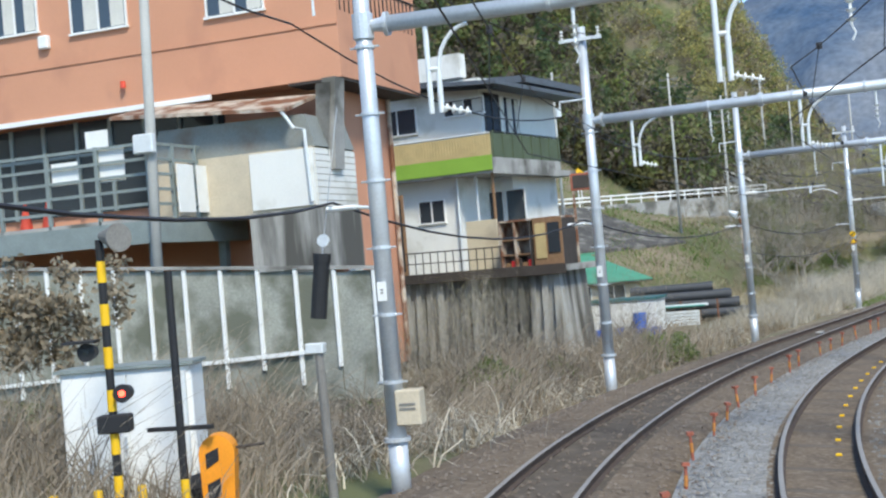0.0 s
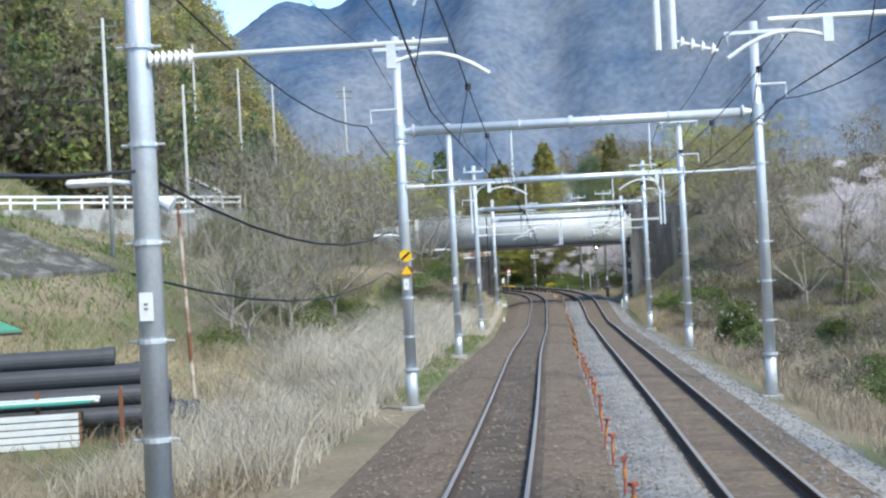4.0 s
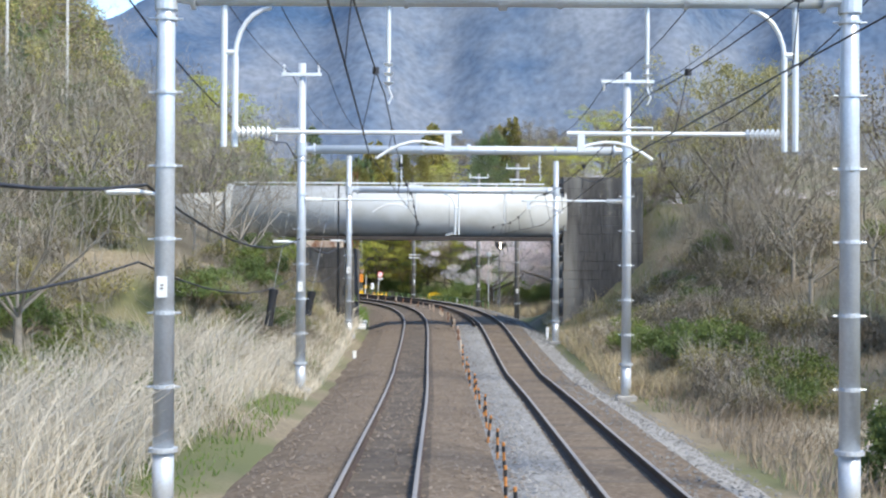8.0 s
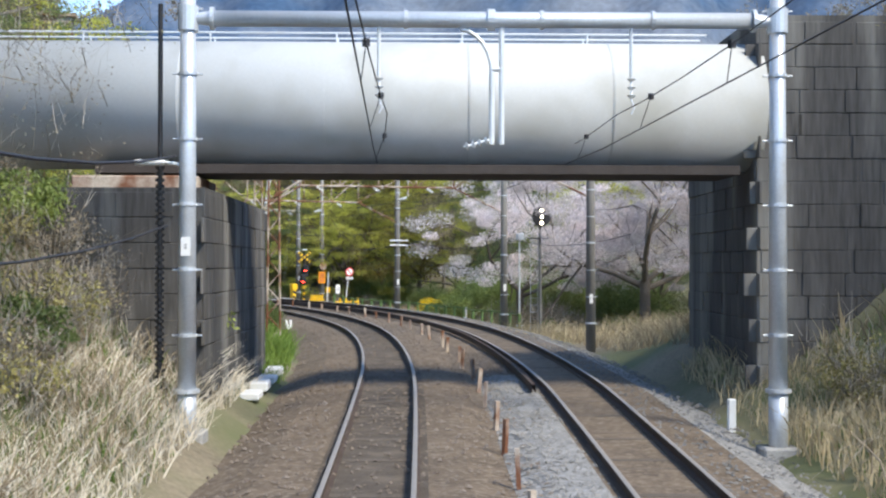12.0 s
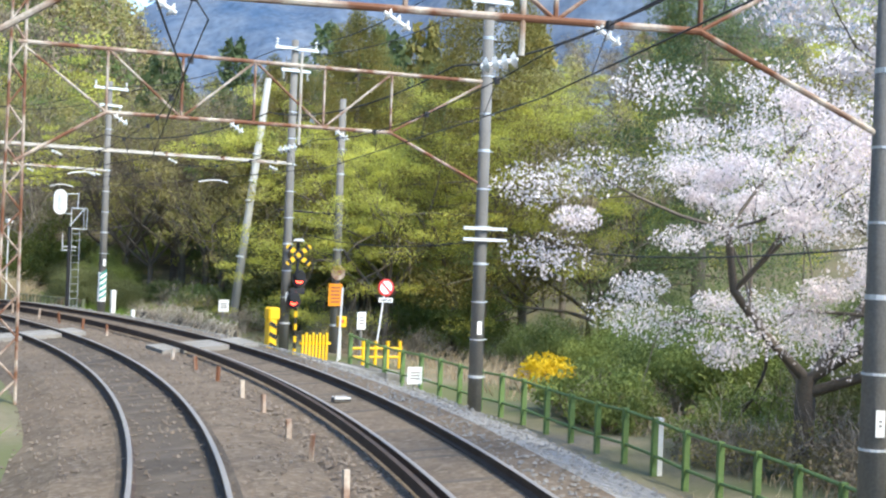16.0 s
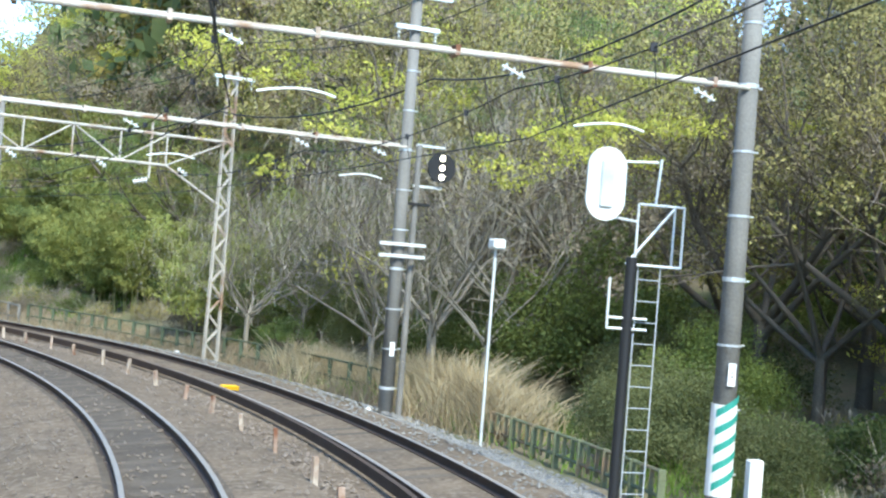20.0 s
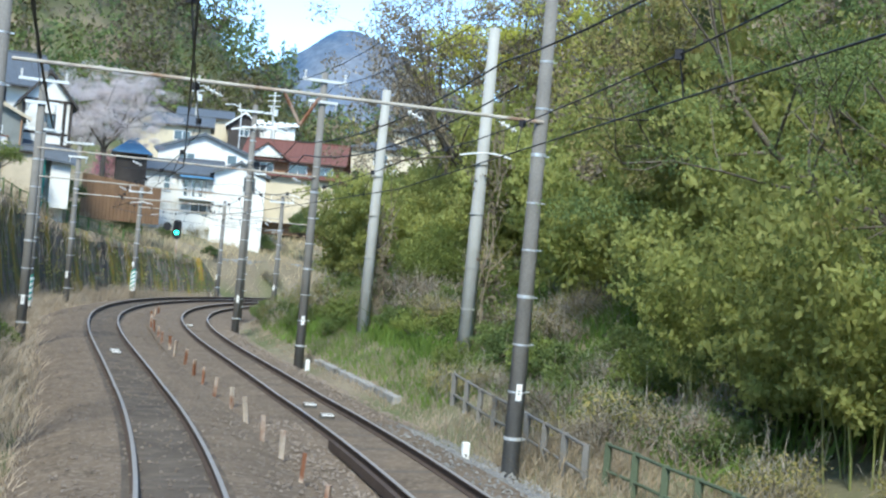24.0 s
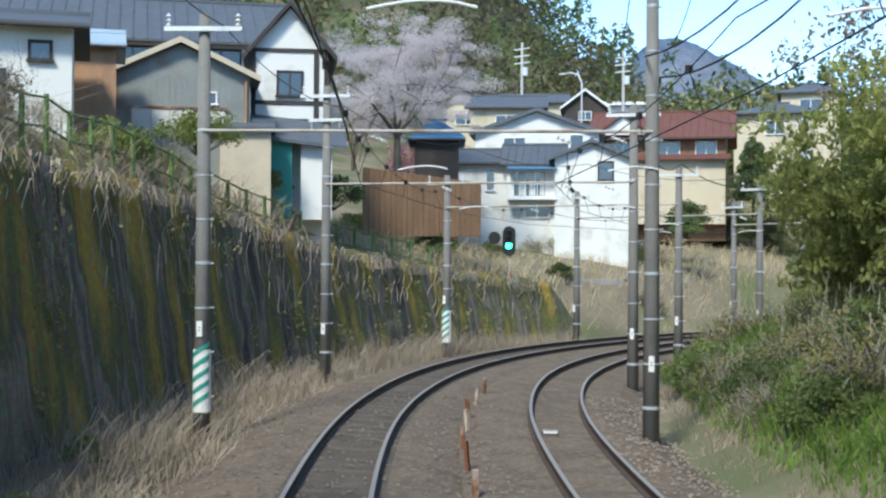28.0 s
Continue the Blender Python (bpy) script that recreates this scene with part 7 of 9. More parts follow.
SUP = (-20, 2, 21.2, 37.4, 56.2, 78.2, 99.0, 120.2, 141.0, 161.0, 175.0, 189.3, 202.0, 215.5, 226.4, 236.6, 257.3, 278.0, 292.0, 304.5, 315.5, 326, 337, 350)
for lat in (0.1, TRACK2 + 0.05):
    e = thing("catenary_wire", None, "dark catenary and contact wire over the track with droppers", "catenary")
    hs = [5.6 if s < 130 else (5.0 if s < 150 else 5.15) for s in SUP]
    hc = [4.75 if s < 130 else (4.45 if s < 150 else 4.55) for s in SUP]
    wig = [0.22 if k % 2 else -0.22 for k in range(len(SUP))]
    wire("messenger", [at(s, lat, h) for s, h in zip(SUP, hs)], 0.009, "", 0.28, e)
    wire("contact_wire", [at(s, lat + w, h) for s, h, w in zip(SUP, hc, wig)], 0.009, "", 0.0, e)
    for k in range(len(SUP) - 1):
        for u in (0.15, 0.38, 0.62, 0.85):
            s = SUP[k] + (SUP[k + 1] - SUP[k]) * u
            a = at(SUP[k], lat, hs[k]).lerp(at(SUP[k + 1], lat, hs[k + 1]), u) - Vector((0, 0, 0.28 * 4 * u * (1 - u)))
            b = at(SUP[k], lat + wig[k], hc[k]).lerp(at(SUP[k + 1], lat + wig[k + 1], hc[k + 1]), u)
            part("dropper", one(rod, a, b, 0.006, 0.006, 4), cable, e)
            part("clamp", one(box, -0.03, 0.03, -0.03, 0.03, -0.04, 0.04, m=Matrix.Translation(a)), cable, e)
for lat, h0, s0, s1, r, sag in ((-2.5, 9.3, -20, 146, 0.012, 0.5), (-3.6, 9.3, -20, 146, 0.012, 0.5), (7.3, 9.0, 55, 146, 0.012, 0.5), (5.9, 9.0, 55, 146, 0.014, 0.5), (-3.75, 7.2, -20, 146, 0.018, 0.6), (7.3, 7.3, 55, 146, 0.016, 0.7),
                               (-3.3, 4.3, -20, 142, 0.022, 0.55), (-3.4, 3.2, 55, 142, 0.016, 0.5)):
    sp = [s for s in SUP if s0 <= s <= s1]
    wire("overhead_wire", [at(s, lat, h0) for s in sp], r, "dark feeder cable slung from pole to pole", sag)
for lat, h0, s0, s1, r, sag in ((8.3, 9.0, 160, 258, 0.014, 0.4), (7.0, 9.0, 160, 258, 0.014, 0.4), (6.9, 7.0, 160, 300, 0.02, 0.45), (8.2, 3.2, 160, 210, 0.012, 0.3), (6.7, 9.0, 256, 350, 0.012, 0.4), (5.4, 9.0, 256, 350, 0.012, 0.4), (5.9, 6.6, 256, 350, 0.02, 0.5), (-2.5, 7.6, 250, 350, 0.012, 0.4)):
    sp = [s for s in SUP if s0 <= s <= s1]
    wire("overhead_wire", [at(s, lat - (1.3 if 230 < s else 0) * (lat > 6.8) - (0.3 if s > 222 else 0), h0) for s in sp], r, "dark feeder cable slung from pole to pole", sag)
wire("overhead_wire", [at(242, -2.0, 9.0), at(278, -2.4, 6.6)], 0.035, "thick black cable running down to a pole", 0.5)

# ---- buildings ----
grey_metal = material("grey_corrugated_sheet", (0.27, 0.28, 0.26), 0.6, 0.2, 0.2, 1.2, 20, 0.2, stain=(0.20, 0.13, 0.09), stain_amt=0.2)
tan_panel = material("tan_reed_panel", (0.52, 0.40, 0.20), 0.8, 0, 0.2, 2, 30, 0.3)
deck_steel = material("grey_green_steel", (0.26, 0.30, 0.29), 0.6, 0.2, 0.2, 2, 30, 0.1)
curtain = material("pale_curtain", (0.62, 0.60, 0.55), 0.9, 0, 0.12, 2, 20, 0.1)
beige = material("beige_boards", (0.56, 0.48, 0.36), 0.85, 0, 0.15, 1.5, 25, 0.2)
red_cone = material("red_cone_plastic", (0.75, 0.09, 0.05), 0.5, 0, 0.1, 2, 20, 0.05)
stained = material("streaked_concrete", (0.36, 0.35, 0.325), 0.95, 0, 0.3, 1.5, 25, 0.5, stain=(0.10, 0.095, 0.085), stain_amt=0.75, stain_scale=1.4, stretch=(1, 1, 0.12))
moss_wall = bpy.data.materials.new("mossy_streaked_concrete")
moss_wall.use_nodes = True
mn = moss_wall.node_tree
mpos, mmap = mn.nodes.new("ShaderNodeNewGeometry"), mn.nodes.new("ShaderNodeMapping")
mmap.inputs["Scale"].default_value = (1, 1, 0.16)
mmap.inputs["Rotation"].default_value = (0.12, 0.10, 0)
mn.links.new(mpos.outputs["Position"], mmap.inputs["Vector"])
streak, grain = mn.nodes.new("ShaderNodeTexNoise"), mn.nodes.new("ShaderNodeTexNoise")
for nd, sc, dt in ((streak, 0.8, 3.5), (grain, 7.0, 9.0)):
    nd.inputs["Scale"].default_value, nd.inputs["Detail"].default_value = sc, dt
    mn.links.new(mmap.outputs[0] if nd is streak else mpos.outputs["Position"], nd.inputs["Vector"])
ramp = mn.nodes.new("ShaderNodeValToRGB")
ramp.color_ramp.elements[0].position, ramp.color_ramp.elements[0].color = 0.30, (0.075, 0.072, 0.062, 1)
ramp.color_ramp.elements[1].position, ramp.color_ramp.elements[1].color = 0.70, (0.40, 0.28, 0.06, 1)
for ps_, cl_ in ((0.38, (0.13, 0.12, 0.095, 1)), (0.44, (0.25, 0.22, 0.165, 1)), (0.48, (0.12, 0.115, 0.075, 1)), (0.54, (0.17, 0.165, 0.06, 1)), (0.60, (0.30, 0.225, 0.06, 1))):
    ramp.color_ramp.elements.new(ps_).color = cl_
mn.links.new(streak.outputs["Fac"], ramp.inputs["Fac"])
gmix = mn.nodes.new("ShaderNodeMix")
gmix.data_type, gmix.blend_type = "RGBA", "OVERLAY"
gmix.inputs[0].default_value = 0.8
mn.links.new(ramp.outputs["Color"], gmix.inputs[6])
mn.links.new(grain.outputs["Color"], gmix.inputs[7])
mb = mn.nodes["Principled BSDF"]
mn.links.new(gmix.outputs[2], mb.inputs["Base Color"])
mb.inputs["Roughness"].default_value, mb.inputs["Specular IOR Level"].default_value = 0.95, 0.2
mbump = mn.nodes.new("ShaderNodeBump")
mbump.inputs["Strength"].default_value, mbump.inputs["Distance"].default_value = 0.8, 0.05
mn.links.new(grain.outputs["Fac"], mbump.inputs["Height"])
mn.links.new(mbump.outputs[0], mb.inputs["Normal"])


def window(parent, x, y, z, w, h, frame=None, pane=None, mull=1, cloth=False):
    """A framed window set in a wall whose face is at y, looking towards -y."""
    f = frame or white_paint
    o = part("window", one(box, x - w / 2, x + w / 2, y - 0.02, y + 0.06, z - h / 2, z + h / 2), dark_timber, parent)
    for k in range(mull + 1):
        a = x - w / 2 + w * k / (mull + 1)
        b = x - w / 2 + w * (k + 1) / (mull + 1)
        part("pane", one(box, a + 0.02, b - 0.02, y - 0.032, y - 0.02, z - h / 2 + 0.03, z + h / 2 - 0.03), pane or glass_dark, o)
        if cloth:
            part("curtain", one(box, a + (b - a) * 0.45, b - 0.04, y - 0.037, y - 0.032, z - h / 2 + 0.04, z + h / 2 - 0.04), curtain, o)
        if k:
            part("mullion", one(box, a - 0.03, a + 0.03, y - 0.06, y - 0.02, z - h / 2, z + h / 2), f, o)
    for a, b, c, d in ((x - w / 2 - 0.06, x + w / 2 + 0.06, z + h / 2, z + h / 2 + 0.06), (x - w / 2 - 0.06, x - w / 2, z - h / 2, z + h / 2), (x + w / 2, x + w / 2 + 0.06, z - h / 2, z + h / 2)):
        part("frame", one(box, a, b, y - 0.06, y + 0.02, c, d), f, o)
    part("sill", one(box, x - w / 2 - 0.1, x + w / 2 + 0.1, y - 0.12, y + 0.02, z - h / 2 - 0.07, z - h / 2), f, o)
    return o


def slab(bm, P, t):
    """A plate over four corners, t thick downwards."""
    top = [bm.verts.new(p) for p in P]
    bot = [bm.verts.new((p[0], p[1], p[2] - t)) for p in P]
    bm.faces.new(top)
    bm.faces.new(bot[::-1])
    for i in range(4):
        j = (i + 1) % 4
        bm.faces.new((top[i], bot[i], bot[j], top[j]))
    bmesh.ops.recalc_face_normals(bm, faces=bm.faces)
    return bm


def house(name, x, y, z, turn, w, d, eave, peak, wall, roof, label, ridge="x", wins=(), side=(), down=3.0, over=0.35, ribs=0, trim=None, fw=None):
    """A house with its front wall at local y = 0. ridge x: eaves to the front; y: gable to the front; h: hipped."""
    e = thing(name, pose(x, y, z, 0, 0, turn), label, "house")
    bm = one(box, -w / 2, w / 2, 0, d, -down, eave)
    if ridge == "y":
        prism(bm, [(-w / 2, eave), (w / 2, eave), (0, peak - 0.08)], 0, d)
    elif ridge == "x":
        prism(bm, [(0, eave), (d, eave), (d / 2, peak - 0.08)], -w / 2, w / 2, m=Matrix(((0, 1, 0, 0), (1, 0, 0, 0), (0, 0, 1, 0), (0, 0, 0, 1))))
    part("wall", bm, wall, e)
    o, t = over, 0.12
    sl = (peak - eave) / ((w if ridge == "y" else d) / 2)
    R = []
    if ridge == "y":
        R = [[(-w / 2 - o, -o, eave - o * sl + t), (0, -o, peak + t), (0, d + o, peak + t), (-w / 2 - o, d + o, eave - o * sl + t)],
             [(0, -o, peak + t), (w / 2 + o, -o, eave - o * sl + t), (w / 2 + o, d + o, eave - o * sl + t), (0, d + o, peak + t)]]
    elif ridge == "x":
        R = [[(-w / 2 - o, -o, eave - o * sl + t), (w / 2 + o, -o, eave - o * sl + t), (w / 2 + o, d / 2, peak + t), (-w / 2 - o, d / 2, peak + t)],
             [(-w / 2 - o, d / 2, peak + t), (w / 2 + o, d / 2, peak + t), (w / 2 + o, d + o, eave - o * sl + t), (-w / 2 - o, d + o, eave - o * sl + t)]]
    else:
        k = min(w, d) * 0.42
        R = [[(-w / 2 - o, -o, eave + t - 0.1), (w / 2 + o, -o, eave + t - 0.1), (w / 2 - k, d / 2, peak + t), (-w / 2 + k, d / 2, peak + t)],
             [(-w / 2 + k, d / 2, peak + t), (w / 2 - k, d / 2, peak + t), (w / 2 + o, d + o, eave + t - 0.1), (-w / 2 - o, d + o, eave + t - 0.1)],
             [(w / 2 + o, -o, eave + t - 0.1), (w / 2 + o, d + o, eave + t - 0.1), (w / 2 - k, d / 2, peak + t), (w / 2 - k, d / 2 - 0.01, peak + t)],
             [(-w / 2 - o, d + o, eave + t - 0.1), (-w / 2 - o, -o, eave + t - 0.1), (-w / 2 + k, d / 2 - 0.01, peak + t), (-w / 2 + k, d / 2, peak + t)]]
    for P in R:
        rp = part("roof", one(slab, P, t), roof, e)
        if ribs:
            A, Bq, C, D = [Vector(p) for p in P]
            for k in range(ribs + 1):
                u = k / ribs
                p0, p1 = (A.lerp(Bq, u), D.lerp(C, u)) if ridge != "y" else (A.lerp(D, u), Bq.lerp(C, u))
                part("roof_rib", one(rod, p0 + Vector((0, 0, 0.02)), p1 + Vector((0, 0, 0.02)), 0.03, 0.03, 5), roof, rp)
    if ridge == "y":
        part("ridge_cap", one(box, -0.1, 0.1, -o, d + o, peak + t - 0.02, peak + t + 0.08), roof, e)
        for sx in (-1, 1):
            part("barge_board", one(slab, [(0, -o - 0.03, peak + t + 0.02), (sx * (w / 2 + o), -o - 0.03, eave - o * sl + t + 0.02), (sx * (w / 2 + o), -o + 0.03, eave - o * sl + t + 0.02), (0, -o + 0.03, peak + t + 0.02)], 0.2), trim or dark_timber, e)
    else:
        k = 0 if ridge == "x" else min(w, d) * 0.42
        part("ridge_cap", one(box, -w / 2 - o + k, w / 2 + o - k, d / 2 - 0.1, d / 2 + 0.1, peak + t - 0.02, peak + t + 0.1), roof, e)
        part("gutter", one(rod, (-w / 2 - o, -o - 0.03, eave - (o * sl if ridge == "x" else 0.1)), (w / 2 + o, -o - 0.03, eave - (o * sl if ridge == "x" else 0.1)), 0.05, 0.05, 8), trim or dark_timber, e)
    for q in wins:
        window(e, q[0], 0, q[1], q[2], q[3], fw, None, q[4] if len(q) > 4 else 1, len(q) > 5)
    for q in side:
        # on the right-hand wall
        wn_ = window(e, 0, 0, q[1], q[2], q[3], fw)
        wn_.matrix_basis = pose(w / 2, q[0], 0, 0, 0, 90)
    return e


brown_boards = material("orange_brown_boards", (0.46, 0.27, 0.16), 0.85, 0, 0.2, 1.5, 25, 0.2, stain=(0.30, 0.19, 0.12), stain_amt=0.4, stretch=(1, 1, 0.2))
pale_blue_sheet = material("pale_blue_roof_sheet", (0.42, 0.52, 0.60), 0.5, 0.2, 0.12, 2, 20, 0.1)
# white two-storey house with its wings, seen down the last curve
house("white_house", -8.6, 319.0, 4.9, 37, 4.0, 6.0, 3.75, 4.6, white_wall, roof_grey, "white rendered house wing with a grey gable roof", "y", ((0.75, 3.0, 0.75, 0.95, 0),), down=2.5, ribs=0, trim=roof_grey, fw=dark_timber)
wl = house("white_house", -11.6, 317.7, 4.9, 37, 3.0, 5.0, 3.5, 4.6, white_wall, roof_grey, "white rendered house with a grey roof and balcony", "x", ((-0.2, 2.35, 1.7, 1.3, 2, 1), (0.2, 0.9, 1.2, 0.7, 1)), down=2.5, ribs=9)
bl = part("balcony_floor", one(box, -1.4, 1.3, -0.9, 0, 1.45, 1.6), white_paint, wl)
for k in range(9):
    part("balcony_bar", one(rod, (-1.35 + k * 0.32, -0.85, 1.6), (-1.35 + k * 0.32, -0.85, 2.3), 0.025, 0.025, 6), white_steel, bl)
part("balcony_rail", one(rod, (-1.4, -0.85, 2.3), (1.3, -0.85, 2.3), 0.035, 0.035, 6), white_steel, bl)
part("awning", one(slab, [(-1.4, -1.0, 3.15), (1.3, -1.0, 3.15), (1.3, 0, 3.4), (-1.4, 0, 3.4)], 0.05), roof_blue, wl)
house("white_house", -14.4, 316.4, 4.9, 37, 3.2, 5.0, 3.6, 4.4, white_wall, roof_grey, "low white house wing with a dark roof edge", "x", ((0.6, 2.6, 0.4, 1.1, 0),), down=2.5)
house("white_house", -14.2, 321.2, 9.2, 37, 7.2, 5.5, 1.3, 2.6, white_wall, roof_grey, "upper storey of a white house with a grey-blue roof", "y", ((-1.3, 0.65, 1.2, 0.7), (2.3, 0.8, 0.7, 0.7, 0)), down=4.5, ribs=12, trim=roof_grey)
# dark timber-framed house and its outbuildings above the wall
dh = house("timber_house", -2.4, 292.4, 6.3, 50, 2.7, 6, 4.2, 5.8, white_wall, roof_grey, "tall timber-framed house with white panels and dark beams", "y", ((0, 2.95, 0.85, 0.85, 1),), down=3, ribs=8, fw=dark_timber)
for xx in (-1.32, 1.32, 0.95):
    part("corner_beam", one(box, xx - 0.09, xx + 0.09, -0.05, 0.02, -2, 4.2), dark_timber, dh)
for zz in (1.55, 2.2, 4.1):
    part("cross_beam", one(box, -1.35, 1.35, -0.045, 0.02, zz, zz + 0.14), dark_timber, dh)
part("lean_to_roof", one(slab, [(-1.9, -1.5, 1.0), (2.0, -1.5, 0.6), (2.0, 0, 1.5), (-1.9, 0, 1.9)], 0.12), roof_grey, dh)
part("lean_to_wall", one(box, -1.5, 0.1, -1.2, 0, -2, 0.8), teal_paint, dh)
part("lean_to_wall", one(box, 0.4, 1.5, -1.1, 0, -2, 0.7), white_wall, dh)
house("big_house", -12.4, 292.4, 9.6, 56, 13.5, 8.5, 2.6, 4.8, white_wall, roof_grey, "large house with a broad grey tiled hipped roof", "x", ((-3.5, 1.7, 1.6, 0.8), (0, 1.7, 1.6, 0.8), (3.6, 1.7, 1.6, 0.8)), down=4, ribs=26, over=0.7, fw=dark_timber)
gs = house("grey_shed", -2.8, 287.9, 7.2, 54, 4.7, 4, 1.95, 3.05, grey_metal, roof_grey, "grey corrugated shed with a low gable roof", "y", ((1.0, 1.15, 0.35, 0.35, 0),), down=2.5, trim=beige)
part("pale_board", one(box, -1.6, 1.5, -0.06, 0.0, -0.1, 0.75), curtain, gs, "pale weathered boarded front")
for k in range(6):
    part("batten", one(box, -1.6 + k * 0.62 - 0.03, -1.6 + k * 0.62 + 0.03, -0.085, -0.06, -0.1, 0.75), beige, gs)
part("down_pipe", one(rod, (2.2, -0.1, -1.0), (2.2, -0.1, 1.9), 0.05, 0.05, 8), brown_boards, gs)
part("rust_strip", one(box, -1.7, 1.6, -0.1, 0.0, 0.75, 0.83), rust, gs)
for k in range(22):
    part("sheet_rib", one(box, -2.3 + k * 0.21, -2.27 + k * 0.21, -0.02, 0.0, -1.0, 1.9), grey_metal, gs)
house("white_side_house", 3.0, 278.7, 6.2, 58, 2.6, 5, 2.7, 3.3, white_wall, roof_grey, "white side wall of a house with a dark eave", "x", ((0.5, 2.0, 0.5, 0.45, 0), (-0.7, 1.0, 0.6, 0.9, 0)), down=2.5, over=0.45, fw=dark_timber)
house("brown_house", -1.1, 283.3, 7.2, 57, 1.6, 3, 2.2, 2.7, brown_boards, pale_blue_sheet, "narrow brown boarded building with a blue-grey roof", "x", (), down=2.5, over=0.3)
house("beige_shed", -0.9, 289.2, 6.0, 51, 1.7, 2, 1.25, 1.5, beige, roof_grey, "small beige boarded shed above the wall", "x", (), down=2.5, over=0.15)
tf = thing("timber_fence", pose(-6.0, 303.2, 5.4, 0, 0, 76), "brown vertical board fence on top of the bank", "fence")
for k in range(22):
    part("board", one(box, -3.1 + k * 0.28, -2.84 + k * 0.28, -0.03, 0.03 + 0.01 * (k % 2), -1.4, 1.5 - 0.02 * k, 0.008), timber, tf)
part("rail", one(box, -3.1, 3.1, 0.03, 0.09, 0.6, 0.75), timber, tf)
house("blue_roof_house", -11.0, 309.3, 7.0, 43, 2.2, 4, 2.1, 3.1, dark_timber, roof_blue, "dark timber house with a blue roof beside the cherry tree", "h", (), down=3)
# houses further up the valley
house("cream_house", -31.8, 335.4, 12.6, 42, 6.0, 6, 2.1, 3.4, cream_wall, roof_grey, "cream house with a brown-grey gable roof", "y", ((-0.6, 1.2, 1.5, 0.8), (1.6, 1.2, 1.0, 0.8)), down=6)
house("cream_house", -34.6, 346.0, 14.6, 39, 5.4, 6, 1.7, 2.6, cream_wall, roof_grey, "pale cream house with a broad low roof", "x", ((0, 0.9, 1.5, 0.6),), down=6)
rh = house("red_roof_house", -12.2, 331.0, 8.4, 30, 8.0, 7, 2.6, 4.3, timber, roof_red, "brown timber house with a broad red-brown tiled roof", "x", ((-2.6, 1.7, 1.7, 0.9, 2), (0.4, 1.7, 1.5, 0.9), (2.8, 1.7, 1.2, 0.9)), down=4, ribs=20, over=0.6, fw=white_paint)
gw = part("white_gable", one(prism, [(-3.9, 2.6), (-0.6, 2.6), (-2.25, 3.75)], -0.75, 2.0), white_wall, rh, "white rendered cross gable")
for a_, b_ in (((-4.3, 2.45), (-2.25, 3.95)), ((-0.2, 2.45), (-2.25, 3.95))):
    part("gable_roof", one(slab, [(a_[0], -1.0, a_[1]), (b_[0], -1.0, b_[1]), (b_[0], 3.0, b_[1]), (a_[0], 3.0, a_[1])], 0.14), roof_red, gw)
part("veranda_roof", one(slab, [(-4.3, -1.4, 1.05), (4.3, -1.4, 1.05), (4.3, 0, 1.4), (-4.3, 0, 1.4)], 0.1), roof_red, rh)
part("lower_wall", one(box, -4.0, 4.0, -0.9, -0.05, -3.0, 1.0), cream_wall, rh)
dt_ = tree("garden_conifer", 2, "conifer", 4.2, "small dark clipped conifer beside the red-roofed house", fine=3.0)
dt_.matrix_basis = pose(-6.0, 331.5, 6.2)
house("cream_house", -11.2, 344.0, 9.2, 29, 6.0, 6, 4.3, 5.2, cream_wall, roof_grey, "cream two-storey house with a dark hipped roof", "h", ((-0.2, 3.3, 1.2, 0.9), (1.8, 1.2, 0.9, 0.9)), down=5)
house("cream_house", -16.1, 358.1, 14.4, 27, 4.6, 5, 2.4, 3.2, cream_wall, roof_grey, "cream house with a dark roof on the hill", "h", ((0, 1.4, 1.6, 0.8),), down=8)
house("brown_house", -28.3, 344.6, 13.7, 37, 3.2, 5, 1.7, 2.9, dark_timber, roof_grey, "brown house with a dark gable roof", "y", ((0, 0.9, 0.9, 0.6),), down=6, trim=white_paint)
house("long_house", -31.9, 354.2, 15.4, 35, 5.0, 8, 1.2, 1.8, white_wall, white_paint, "long low building with a pale sheet roof", "x", (), down=8)
house("grey_house", -24.0, 330.0, 11.2, 39, 5.0, 6, 2.4, 3.4, cream_wall, roof_grey, "house with a grey gable roof between others", "x", ((0, 1.4, 1.4, 0.8),), down=6)
for x, y, z, h in ((-25.8, 333.8, 10.5, 8.2), (-20, 338, 9, 9), (-3, 332, 3, 8.5)):
    e = thing("utility_pole", pose(x, y, z), "grey utility pole with crossarms among the houses", "utility pole", "utility poles among the houses")
    part("shaft", one(rod, (0, 0, -3), (0, 0, h), 0.14, 0.09, 10), pale_concrete, e, smooth=True)
    for k in range(3):
        part("crossarm", one(box, -0.7, 0.7, -0.04, 0.04, h - 0.5 - k * 0.5, h - 0.42 - k * 0.5), white_steel, e)
    part("transformer", one(rod, (0.3, 0, h - 2.4), (0.3, 0, h - 1.8), 0.2, 0.2, 12), white_steel, e)
for x, y, z in ((-19.5, 332.5, 9.5),):
    e = thing("street_lamp", pose(x, y, z), "curved street lamp beside the houses", "street lamp")
    part("post", one(tube, [(0, 0, -3), (0, 0, 5.6), (-0.3, 0, 6.2), (-1.0, 0, 6.4), (-1.5, 0, 6.35)], 0.05, 8), white_steel, e)
    part("head", one(box, -1.9, -1.4, -0.1, 0.1, 6.3, 6.42, 0.03), white_steel, e)
